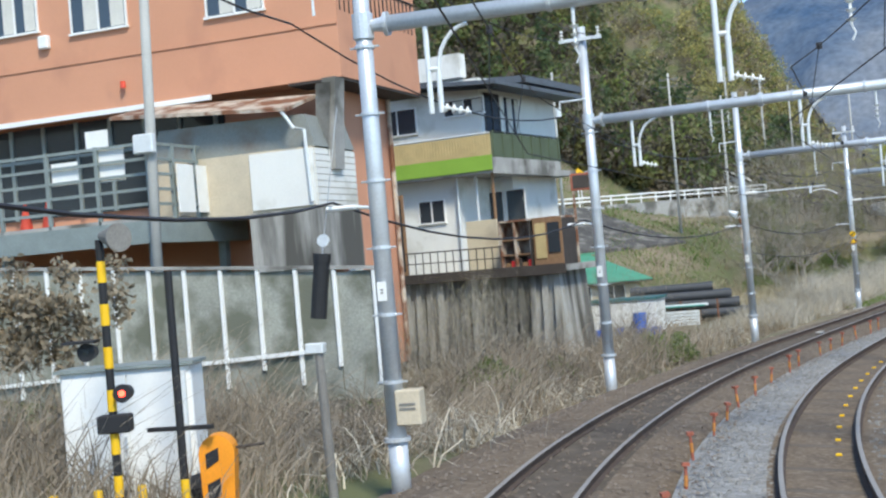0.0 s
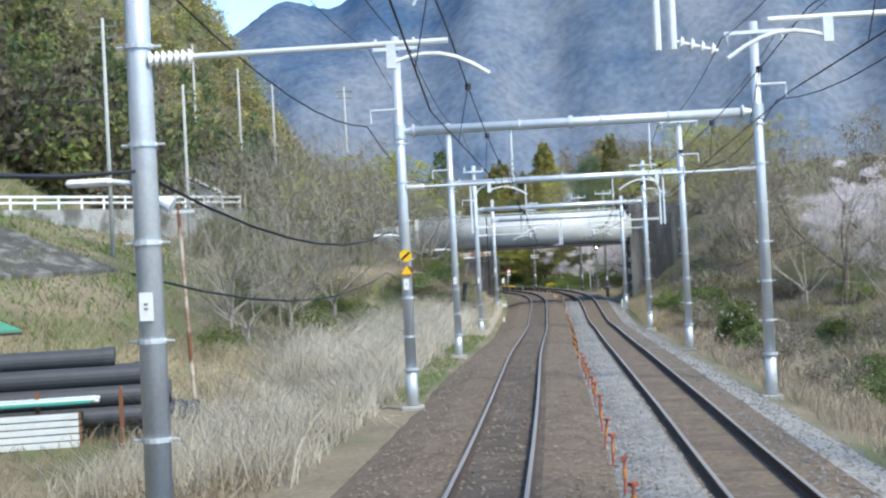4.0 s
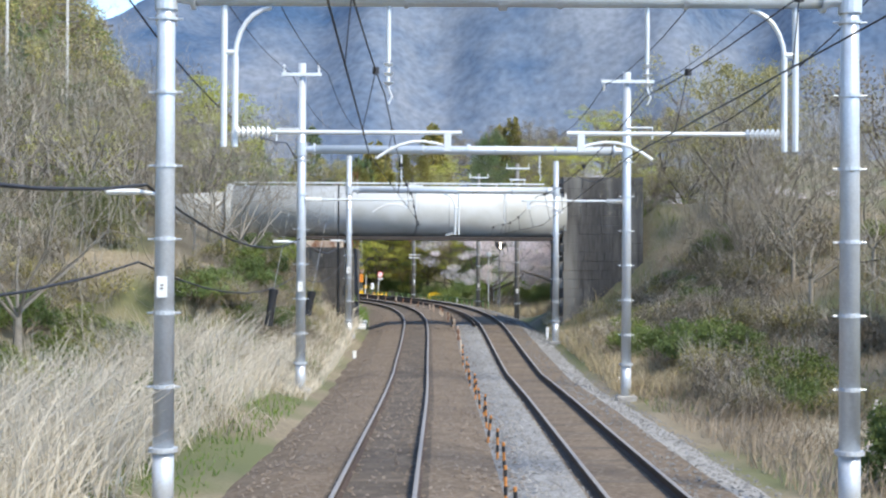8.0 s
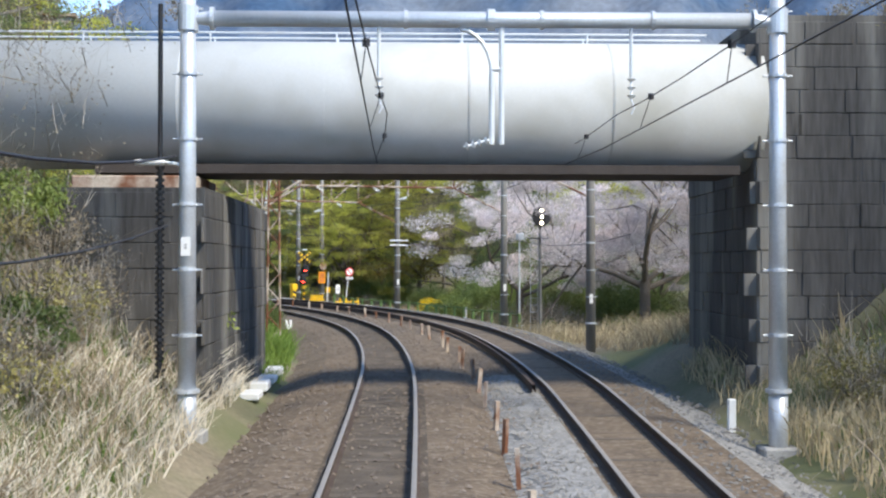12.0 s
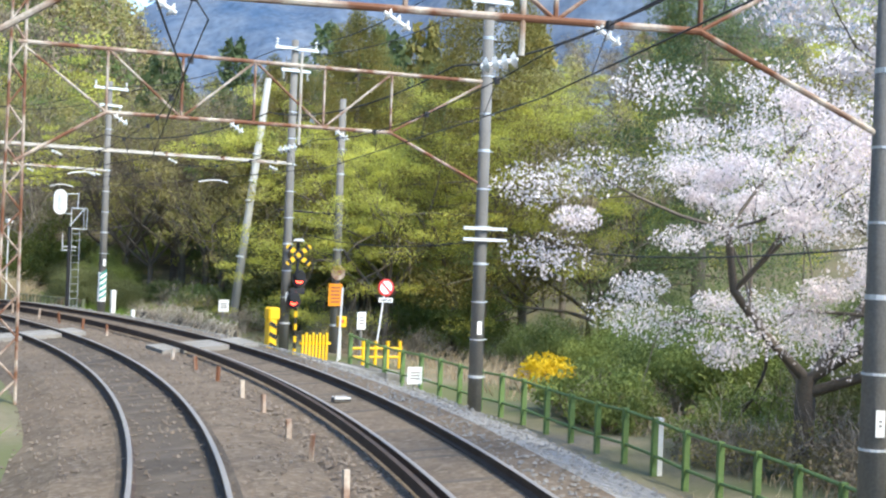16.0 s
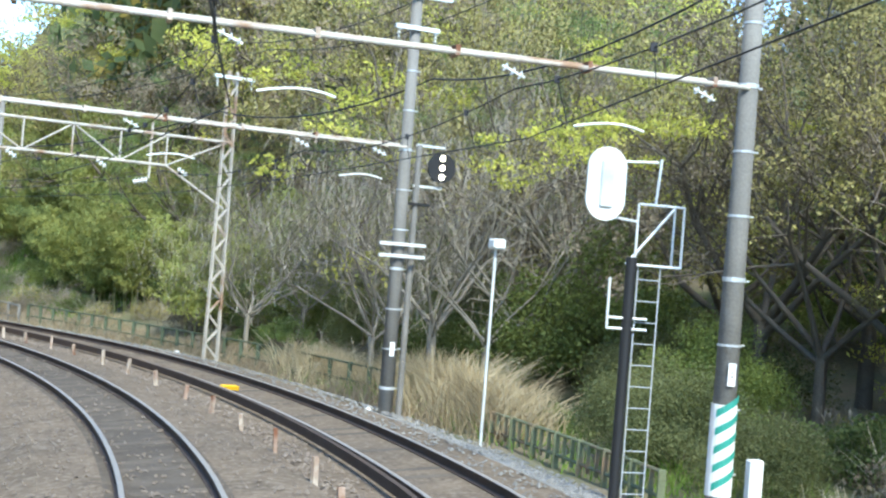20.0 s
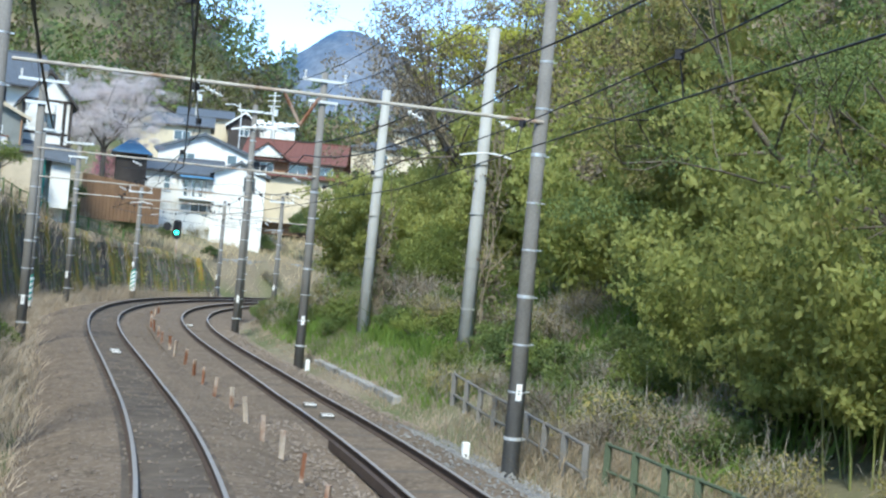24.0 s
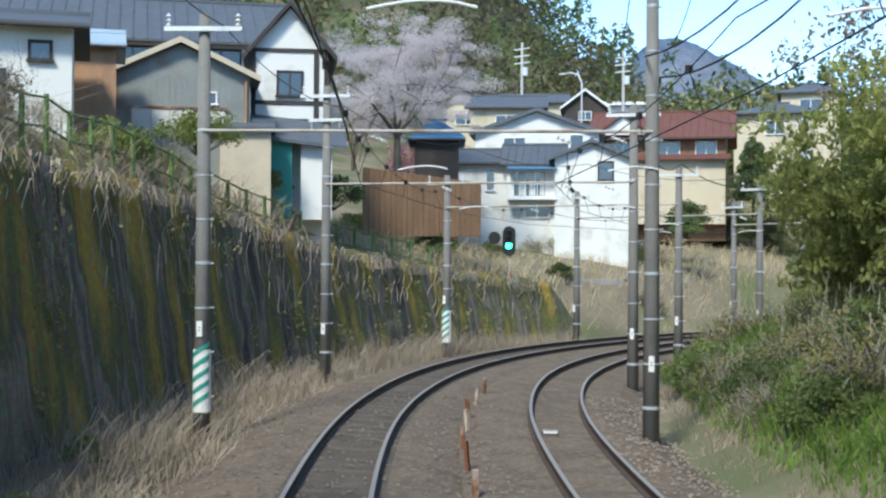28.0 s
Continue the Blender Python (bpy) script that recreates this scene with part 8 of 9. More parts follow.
for x, y, z, k, t in ((-12.0, 307.5, 7.4, 0.98, 30), (-15.0, 310.5, 8.4, 0.85, 200), (-20.0, 312.0, 8.4, 0.6, 100)):
    put("cherry", x, y, z, k, t, int(t), "cherry trees behind the houses")
rb = bush("red_bush", 51, 2.2, 2.4, leaf_red, "red-leaved bush above the wall")
rb.matrix_basis = pose(0.5, 276.0, 6.2)
pk = bush("pink_tree", 52, 2.6, 3.0, leaf_pink, "small pink blossoming tree beside the cherry")
pk.matrix_basis = pose(-14.5, 311.0, 7.0)
for x, y, z, k in ((-6, 324.5, 5.0, 1.2), (-4.5, 322, 4.4, 0.9), (-4, 296, 5.0, 0.9), (-2, 291, 5.2, 0.8), (1.5, 285.5, 6.1, 0.9)):
    put("bush", x, y, z, k, 40)
kb_ = thing("stone_kerb", None, "low weathered concrete kerb beside the grass patch", "kerb")
for k in range(9):
    q0 = 268.0 + k * 1.15
    part("kerb_block", one(box, -0.13, 0.13, 0, 1.11, -0.5, 0.16, 0.02, m=here(q0, 6.75 + 0.03 * (k % 2), -0.28)), concrete, kb_)
# retaining wall beside the last curve
def wall_strip():
    ss = np.arange(243.0, 329.01, 0.6)
    rng_ = np.random.default_rng(3)
    V, n = [], 9
    for s in ss:
        top = np.interp(s, (243, 250, 256, 284, 300, 310, 319, 327, 329), (0.2, 3.2, 5.9, 5.0, 4.75, 3.75, 2.95, 2.3, 0.2))
        for j in range(n):
            v = j / (n - 1)
            l = -4.75 - 0.85 * v + rng_.normal(0, 0.035)
            V.append(at(s, l, -0.7 + (top + 0.7) * v + (rng_.normal(0, 0.06) if j == n - 1 else 0)))
        V.append(at(s, -7.4, top + 0.1))
    k = n + 1
    F = [(a * k + j, (a + 1) * k + j, (a + 1) * k + j + 1, a * k + j + 1) for a in range(len(ss) - 1) for j in range(k - 1)]
    return V, F


V_, F_ = wall_strip()
rw = tagged(raw("retaining_wall", [tuple(v) for v in V_], F_, moss_wall, smooth=True), "dark mossy concrete retaining wall with streaks", "retaining wall", kind="structure")
rngw = random.Random(9)
for k in range(26):
    s = 254 + k * 2.85
    tp = float(np.interp(s, (256, 284, 300, 310, 319, 327), (5.8, 4.9, 4.6, 3.6, 2.8, 2.1)))
    p = at(s, -5.75, tp - 0.25)
    put("tangle", p.x, p.y, p.z, rngw.uniform(0.7, 1.15), rngw.uniform(0, 360), k, "dead stems on the wall")
vr_ = np.random.default_rng(12)
vines = []
for k in range(260):
    q = vr_.uniform(252, 327)
    top_ = float(np.interp(q, (252, 256, 284, 300, 310, 319, 327), (4.2, 5.9, 5.0, 4.75, 3.75, 2.95, 2.3)))
    v0, ln = 1.0, vr_.uniform(0.08, 0.55)
    pts_ = []
    for i in range(6):
        v = v0 - ln * i / 5
        q += vr_.normal(0, 0.24)
        pts_.append(np.array(at(q, -4.68 - 0.85 * v + vr_.normal(0, 0.03), -0.7 + (top_ + 0.7) * v)))
    vines += [(a, b, 0.014, 0.010) for a, b in zip(pts_[:-1], pts_[1:])]
vn = thing("hanging_creeper", None, "dead brown creeper strands hanging down the retaining wall", "creeper")
o = segs_mesh("trailing_stem", vines, dead, vn, 3)
o["kind"] = "stuff"
C_ = np.array([(*at(q, -4.72 - 0.85 * v, -0.7 + (float(np.interp(q, (252, 256, 284, 300, 310, 319, 327), (4.2, 5.9, 5.0, 4.75, 3.75, 2.95, 2.3))) + 0.7) * v), 0.35, 0.35, 0.45) for q, v in zip(vr_.uniform(252, 326, 150), 1 - vr_.random(150) ** 1.6 * 0.8)])
quads("foliage", leaves(vr_, C_, 36, 0.05, 0.8, 0.3), leaf_olive, vn)
for s, l, h in ((275.8, -4.2, 1.2), (274.3, -3.7, 0.6), (277.8, -4.1, 0.45), (288, -4.3, 0.5)):
    p = on(s, l)
    put("bush", p.x, p.y, p.z, h, s * 7, 1, "bushes at the foot of the wall")
rp_ = ribbon("retaining_wall", [(-7.0, 0.0), (-7.6, 2.4), (-8.4, 2.45)], 331, 338, 1.0, [concrete], cant=False)
tagged(rp_, "grey concrete retaining wall below the houses", "retaining wall", kind="structure")

# ---- orange building above the first curve ----
ORX = pose(-1.757, 55.052, 0, 0, 0, -19.3)
ob_h = thing("orange_building", ORX, "large orange rendered building with an overhanging upper storey", "building")
up = part("upper_storey", one(box, -22, 0, 0, 6.0, 9.1, 14.8), orange_wall, ob_h)
# thin dark sheet on the overhang's underside, sharing the dark timber's colour
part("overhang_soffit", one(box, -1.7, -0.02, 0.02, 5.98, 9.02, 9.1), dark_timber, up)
part("lower_storey", one(box, -22, -1.0, 1.2, 5.6, 0.6, 9.1), orange_wall, ob_h)
part("corner_pipe", one(rod, (-0.88, 5.3, 0.8), (-0.88, 5.3, 9.0), 0.08, 0.08, 8), rust, ob_h)
part("roof_slab", one(box, -22.2, 0.25, -0.25, 6.2, 14.8, 15.0), concrete, ob_h)
part("eave_strip", one(box, -22, -4.2, -0.08, 0.0, 8.95, 9.1), white_paint, ob_h)
part("string_course", one(box, -21.98, -0.02, -0.04, 0.0, 10.6, 10.7), orange_wall, ob_h)
for x, z, w, h in ((-10.9, 12.45, 1.6, 1.3), (-7.85, 12.3, 1.9, 1.55), (-3.2, 12.2, 1.8, 1.7), (-14.5, 12.4, 1.6, 1.3), (-18, 12.4, 1.6, 1.3)):
    window(ob_h, x, 0, z, w, h, white_paint, None, 1, True)
part("vent_box", one(box, -10.0, -9.65, -0.2, 0, 11.2, 11.6, 0.03), white_paint, ob_h)
part("red_lamp", one(rod, (-7.1, -0.15, 9.65), (-7.1, -0.15, 9.85), 0.08, 0.08, 10), red_cone, ob_h)
bal = part("top_balcony_rail", one(rod, (-1.5, -0.1, 12.4), (-0.1, -0.1, 12.4), 0.03, 0.03, 6), black, ob_h)
for k in range(18):
    part("baluster", one(rod, (0.02, 0.2 + k * 0.32, 11.0), (0.02, 0.2 + k * 0.32, 12.0), 0.02, 0.02, 5), black, bal)
part("side_rail", one(rod, (0.02, 0.1, 12.0), (0.02, 5.9, 12.0), 0.03, 0.03, 6), black, bal)
for y, z, w, h in ((3.9, 6.4, 0.7, 1.5), (4.0, 3.4, 0.8, 1.5), (2.0, 3.4, 0.8, 1.4)):
    wn_ = window(ob_h, 0, 0, z, w, h, white_paint, curtain if z < 4 else None, 1)
    wn_.matrix_basis = pose(-1.0, y, 0, 0, 0, 90)
part("raking_column", one(slab, [(-0.55, -0.6, 8.9), (-0.1, -0.6, 8.9), (-0.35, -0.6, 6.6), (-0.75, -0.6, 6.6)], 0.01), concrete, ob_h)
part("raking_column_body", one(prism, [(-0.62, 6.5), (-0.2, 6.5), (0.02, 9.05), (-0.4, 9.05)], -0.5, 0.1), concrete, ob_h)
part("glazed_front", one(box, -16, -4.5, 1.1, 1.2, 6.1, 9.0), glass_dark, ob_h)
for k in range(10):
    x = -16 + k * 1.25
    part("glazing_bar", one(box, x - 0.06, x + 0.06, 1.02, 1.12, 6.1, 9.0), deck_steel, ob_h)
part("glazing_rail", one(box, -16, -4.5, 1.03, 1.11, 7.9, 8.0), deck_steel, ob_h)
# annexe with a low gable roof
ax = part("annexe", one(box, -5.4, -0.4, -1.5, 1.2, 5.4, 7.1), beige, ob_h)
part("annexe_cladding", one(box, -2.3, -0.35, -1.56, -1.5, 5.5, 7.05), white_wall, ax, "white weathered board cladding")
for k in range(9):
    part("clapboard", one(box, -0.39, -0.33, -1.45, 1.15, 5.45 + k * 0.18, 5.61 + k * 0.18), white_wall, ax)
part("annexe_gable", one(prism, [(-5.6, 7.1), (-0.3, 7.1), (-0.6, 8.0), (-5.2, 8.05)], -1.4, 1.1), grey_metal, ax)
part("annexe_roof", one(slab, [(-6.4, -2.0, 8.55), (-0.8, -2.0, 8.15), (-0.8, 0, 8.7), (-6.4, 0, 9.0)], 0.1), rust, ax)
part("drain_pipe", one(tube, [(-1.0, -1.95, 8.1), (-0.7, -1.9, 7.6), (-0.5, -1.65, 7.55), (-0.45, -1.62, 5.6)], 0.05, 8), white_steel, ax)
part("concrete_base", one(box, -2.4, -0.3, -1.6, 1.2, 3.7, 5.42), stained, ax)
# steel deck with railings
dk = thing("steel_deck", ORX, "grey steel deck with railings beside the orange building", "deck")
part("floor_slab", one(box, -22, -4.0, -4.0, 1.0, 5.3, 5.5), concrete, dk)
part("edge_beam", one(box, -22, -3.95, -4.06, -3.9, 4.8, 5.4), deck_steel, dk)
part("side_beam", one(box, -4.05, -3.85, -4.0, 0.9, 4.8, 5.4), deck_steel, dk)
for k in range(12):
    x = -4.0 - k * 1.6
    part("rail_post", one(box, x - 0.05, x + 0.05, -4.0, -3.9, 5.4, 7.5), deck_steel, dk)
for z in (5.8, 6.2, 6.6, 7.0, 7.4):
    part("rail", one(box, -22, -3.95, -3.98, -3.92, z, z + 0.08), deck_steel, dk)
    part("rail", one(box, -4.0, -3.93, -3.95, 0.9, z, z + 0.08), deck_steel, dk)
for k in range(4):
    part("rail_post", one(box, -4.02, -3.9, -2.9 + k * 1.2, -2.8 + k * 1.2, 5.4, 7.5), deck_steel, dk)
for x, z, w, h in ((-6.7, 6.9, 0.85, 0.6), (-5.2, 7.0, 0.8, 0.9), (-5.6, 7.7, 0.7, 0.5)):
    part("notice_panel", one(box, x - w / 2, x + w / 2, -3.86, -3.82, z - h / 2, z + h / 2), white_paint, dk)
for k in range(4):
    part("white_board", one(box, -3.75, -3.7, -3.0 + k * 1.0, -2.2 + k * 1.0, 5.6, 6.9), white_paint, dk)
for x, y in ((-4.2, -3.6), (-9, -3.6), (-14, -3.6), (-4.2, 0)):
    part("leg", one(box, x - 0.12, x + 0.12, y - 0.12, y + 0.12, 1.2, 5.3), deck_steel, dk)
for x in (-7.85, -8.6):
    cn = thing("traffic_cone", ORX @ pose(x, -3.2, 5.5), "red traffic cone on the deck", "traffic cone", "cones on the deck")
    part("cone", one(rod, (0, 0, 0.05), (0, 0, 0.75), 0.19, 0.04, 14), red_cone, cn)
    part("base", one(box, -0.22, 0.22, -0.22, 0.22, 0, 0.05), red_cone, cn)
    part("white_band", one(rod, (0, 0, 0.35), (0, 0, 0.52), 0.125, 0.088, 14), white_paint, cn)
mp_ = thing("mast", ORX @ pose(-3.75, -4.3, 0), "tall pale grey pipe mast beside the deck", "mast")
part("shaft", one(rod, (-0.1, 0, 1.2), (0.35, 0, 13.5), 0.15, 0.12, 14), pale_concrete, mp_, smooth=True)
part("junction_box", one(box, -0.25, 0.35, -0.3, -0.1, 7.1, 7.6, 0.03), white_steel, mp_)
# concrete wall with white posts below the deck
mossy_panel = material("mossy_panel_concrete", (0.31, 0.315, 0.275), 0.95, 0, 0.35, 1.1, 20, 0.5, stain=(0.15, 0.155, 0.12), stain_amt=0.55, stain_scale=1.0)
cw = thing("panel_wall", ORX, "old grey concrete panel wall with white posts", "wall", kind="structure")
for k in range(16):
    x0 = 2.9 - k * 1.02
    part("panel", one(box, x0 - 1.0, x0, -5.5, -5.42, 0.6, 3.62 + 0.075 * k, 0.01), mossy_panel, cw)
    part("white_post", one(box, x0 - 0.05, x0 + 0.05, -5.58, -5.5, 1.0 + (0.4 if k % 2 else 0), 3.68 + 0.075 * k, 0.01), white_paint, cw)
part("coping", one(slab, [(-13.5, -5.6, 4.9), (3, -5.6, 3.7), (3, -5.4, 3.7), (-13.5, -5.4, 4.9)], 0.08), concrete, cw)
hp = thing("leaf_heap", pose(-6.0, 40.6, 3.3), "heap of dead brown creeper leaves over the panel wall", "creeper")
hr2 = np.random.default_rng(31)
quads("foliage", leaves(hr2, np.concatenate([hr2.normal(0, 0.55, (50, 3)) * np.array([1.2, 0.8, 0.9]), np.full((50, 3), 0.3)], 1), 70, 0.07, 0.8), leaf_brown, hp)
part("foot_strip", one(slab, [(-13.5, -5.62, 1.15), (1.2, -5.62, 1.85), (1.2, -5.55, 1.85), (-13.5, -5.55, 1.15)], 0.1), white_paint, cw)

# ---- white house with the green balcony ----
H2 = pose(2.6, 74.6, 0, 0, 0, -27)
h2 = thing("white_green_house", H2, "white three-level house with a green-edged balcony above the track", "house")
part("upper_wall", one(box, -8.5, -0.8, 0.9, 9.0, 7.4, 11.6), white_wall, h2)
part("lower_wall", one(box, -8.5, -2.2, 0.8, 9.0, 2.6, 7.4), white_wall, h2)
part("lower_wall", one(box, -2.2, -1.0, 4.0, 9.0, 2.6, 7.4), white_wall, h2)
bf = part("balcony_floor", one(box, -6.2, 0, 0, 9.2, 7.35, 7.6), concrete, h2)
part("green_fascia", one(box, -6.2, 0.02, -0.06, 0.0, 7.45, 8.1), green_paint, bf)
part("concrete_fascia", one(box, 0.0, 0.06, -0.04, 7.2, 7.3, 8.0), concrete, bf)
tp_ = part("reed_screen", one(box, -6.2, 0, -0.03, 0.03, 8.1, 9.0), tan_panel, bf)
for k in range(44):
    part("reed_slat", one(box, -6.15 + k * 0.14, -6.10 + k * 0.14, -0.05, -0.03, 8.12, 8.98), tan_panel, tp_)
part("top_rail", one(rod, (-6.2, -0.03, 9.05), (0, -0.03, 9.05), 0.04, 0.04, 8), white_steel, bf)
sp_ = part("side_screen", one(box, -0.02, 0.03, 0.0, 7.4, 8.0, 9.05), dark_green, bf)
for k in range(8):
    part("screen_post", one(box, 0.03, 0.08, 0.1 + k * 1.0, 0.2 + k * 1.0, 8.0, 9.15), dark_green, sp_)
part("side_top_rail", one(rod, (0.03, 0, 9.1), (0.03, 7.4, 9.1), 0.04, 0.04, 8), black, sp_)
ac = part("air_conditioner", one(box, -2.3, -1.4, 0.15, 0.45, 7.9, 8.75, 0.03), white_paint, h2)
part("fan_grille", one(rod, (-1.95, 0.13, 8.3), (-1.95, 0.15, 8.3), 0.28, 0.28, 20), dark_timber, ac)
window(h2, -1.6, 0.9, 10.4, 1.9, 0.65, white_paint, None, 1, True)
window(h2, -5.0, 0.9, 10.1, 1.9, 1.1, white_paint, None, 1)
window(h2, -3.55, 0.8, 5.95, 1.25, 0.95, white_paint, None, 1)
dwn = window(h2, 0, 0, 10.0, 1.6, 1.8, white_paint, None, 1, True)
dwn.matrix_basis = pose(-0.8, 4.0, 0, 0, 0, 90)
dwn = window(h2, 0, 0, 10.0, 1.4, 1.8, dark_timber, None, 1)
dwn.matrix_basis = pose(-0.8, 2.0, 0, 0, 0, 90)
for x in (-1.7, -0.6):
    window(h2, x - 0.3, 3.98, 5.9, 0.9, 1.6, white_paint, None, 0)
part("roof", one(slab, [(-9.2, -0.2, 12.0), (0.7, -0.5, 11.2), (0.7, 9.8, 11.2), (-9.2, 9.8, 12.0)], 0.18), roof_grey, h2)
part("roof_ridge", one(slab, [(-9, 3.0, 12.35), (0.5, 3.0, 11.7), (0.5, 9.6, 11.7), (-9, 9.6, 12.35)], 0.3), roof_grey, h2)
part("parapet", one(box, -5.2, -1.5, 0.6, 1.2, 11.7, 12.75), white_wall, h2)
part("small_awning", one(slab, [(-3.4, 0.2, 11.3), (0.3, 0.1, 11.0), (0.3, 0.9, 11.2), (-3.4, 0.9, 11.5)], 0.1), roof_grey, h2)
for x, y in ((-2.1, 0.6), (-1.2, 0.7)):
    part("drain_pipe", one(rod, (x, y, 3.2), (x, y, 7.3), 0.06, 0.06, 8), white_steel, h2)
part("porch_column", one(rod, (-0.25, 0.4, 3.2), (-0.25, 0.4, 7.4), 0.07, 0.07, 8), timber, h2)
dkk = thing("terrace_deck", H2, "cluttered concrete terrace below the white house", "terrace")
part("slab", one(box, -4.2, 4.1, -2.7, 1.2, 2.95, 3.2), concrete, dkk)
part("edge", one(box, -4.2, 4.15, -2.78, -2.7, 2.85, 3.25), dark_timber, dkk)
base = thing("terrace_wall", H2, "streaked old concrete wall with sloping ribs under the terrace", "wall", kind="structure")
part("core", one(prism, [(-4.0, -2.0), (4.0, -2.0), (3.6, 2.95), (-4.0, 2.95)], -2.3, 0.6), stained, base)
for k in range(15):
    x = -3.8 + k * 0.53
    part("rib", one(slab, [(x - 0.12, -2.75, -1.6), (x + 0.2, -2.75, -1.6), (x + 0.08, -2.4, 2.95), (x - 0.18, -2.4, 2.95)], 0.3), stained, base)
for k in range(16):
    part("rail_post", one(rod, (-4.1 + k * 0.36, -2.65, 3.2), (-4.1 + k * 0.36, -2.65, 4.15), 0.025, 0.025, 6), dark_timber, dkk)
part("hand_rail", one(rod, (-4.1, -2.65, 4.15), (1.4, -2.65, 4.1), 0.03, 0.03, 6), dark_timber, dkk)
part("mid_rail", one(rod, (-4.1, -2.65, 3.7), (1.4, -2.65, 3.65), 0.025, 0.025, 6), dark_timber, dkk)
cp_ = thing("rusty_shelf", H2, "open rusty shelf shed full of old goods on the terrace", "shelf")
part("roof", one(box, 1.3, 4.1, -2.7, -1.2, 5.05, 5.13), rust, cp_)
for x in (1.35, 2.0, 2.7, 2.85, 4.05):
    part("upright", one(box, x - 0.04, x + 0.04, -2.65, -1.3, 3.2, 5.05), rust if x < 2.5 else dark_timber, cp_)
for z in (3.7, 4.3):
    part("shelf", one(box, 1.35, 2.8, -2.6, -1.3, z, z + 0.05), timber, cp_)
bw_ = part("side_board", one(box, 2.85, 4.1, -2.72, -2.66, 3.25, 5.1), timber, cp_, "orange-brown wooden cupboard front with pale panels")
part("pale_panel", one(box, 3.5, 4.0, -2.76, -2.72, 3.7, 4.9), glass_dark, bw_)
part("tan_panel", one(box, 2.95, 3.4, -2.76, -2.72, 3.5, 4.9), tan_panel, bw_)
for k in range(5):
    part("stored_box", one(box, 1.45 + k * 0.25, 1.65 + k * 0.25, -2.5, -2.0, 3.22, 3.4 + 0.1 * (k % 3), 0.01), (timber, red_paint, dark_timber)[k % 3], cp_)
pn = thing("folding_screen", H2, "cream upright panel leaning on the terrace", "panel")
part("panel", one(box, -0.95, 0.5, -1.1, -1.0, 3.2, 5.3, 0.01), cream_wall, pn)
dl = thing("sliding_door", H2, "old timber sliding door frame standing on the terrace", "door")
part("frame", one(box, -4.3, -3.6, -1.7, -1.6, 3.2, 6.7, 0.01), timber, dl)
part("pane", one(box, -4.2, -3.7, -1.73, -1.7, 3.4, 6.5), glass_dark, dl)

# shrubs and weeds on the embankment below the houses
scatter({"bush": 3, "drybush": 2, "tangle": 1}, 24, 304, 340, -14, -5.8, 81, 0.5, 0.9, "shrubs below the houses")
scatter({"bush": 3, "drybush": 2, "thicket": 1}, 32, 322, 356, 7.5, 24, 82, 0.5, 0.9, "shrubs on the embankment")
for x, y, k in ((-6, 336, 0.7), (-9, 337, 0.8), (-12, 338.5, 0.7), (-3, 338, 0.8), (-14.5, 340, 0.6)):
    put("thicket", x, y, float(height(x, y)[0]) - 0.1, k, x * 40, int(y), "thickets below the cream house")
for x, y, k, q in ((-6, 335, 0.5, "mid_olive"), (-9.5, 337.5, 0.5, "mid_broad"), (-12.5, 338.5, 0.45, "mid_olive"), (-3.5, 335, 0.5, "mid_broad"), (-1, 333, 0.45, "mid_olive")):
    put(q, x, y, float(height(x, y)[0]) - 0.1, k, x * 33, 0, "small trees below the cream house")
blades("green_grass", 9000, near_rows(300, 352, 7, 24), 0.45, turf, 83, "green grass on the embankment", 0.014, 0.6)
blades("dry_grass", 9000, near_rows(300, 345, -16, -5.6), 0.6, straw, 84, "dry grass below the houses", 0.014, 0.8)
blades("dry_weeds", 9000, near_rows(254, 326, -7.4, -5.5), 0.9, reed_brown, 85, "dry brown grass hanging over the wall", 0.011, 1.1)

# ---- crossing equipment at the start ----
eq = here(20.3, -6.5, 0, 12)
cab = thing("equipment_cabinet", eq, "white steel railway equipment cabinet on the bank", "cabinet")
cb_ = part("body", one(box, -1.05, 1.0, -0.35, 0.45, -0.6, 1.98, 0.02), white_paint, cab)
part("door", one(box, -1.0, -0.02, -0.38, -0.35, -0.4, 1.9), white_paint, cb_)
part("door", one(box, 0.02, 0.7, -0.38, -0.35, -0.4, 1.9), white_paint, cb_)
part("handle", one(box, -0.1, -0.06, -0.42, -0.38, 0.7, 0.95), steel, cb_)
part("roof_plate", one(box, -1.12, 1.06, -0.45, 0.5, 1.98, 2.03), deck_steel, cb_)
part("side_pipe", one(rod, (0.86, -0.42, -0.5), (0.86, -0.42, 1.9), 0.07, 0.07, 10), white_steel, cb_)
al = thing("crossing_alarm", here(18.3, -5.75, 0, 12), "yellow and black striped crossing alarm post with loudspeakers", "crossing alarm")
ps = part("post", one(rod, (0, 0, -0.6), (0, 0, 3.9), 0.06, 0.06, 12), black, al)
for k in range(7):
    part("yellow_band", one(rod, (0, 0, -0.3 + k * 0.6), (0, 0, 0.0 + k * 0.6), 0.065, 0.065, 12), yellow, ps)
sp_k = part("loudspeaker", one(rod, (0.05, -0.05, 3.95), (0.35, -0.3, 3.9), 0.06, 0.2, 18), pole_concrete, al, "grey horn loudspeaker")
part("bell_rim", one(rod, (0.35, -0.3, 3.9), (0.37, -0.32, 3.9), 0.2, 0.2, 18), pole_concrete, sp_k)
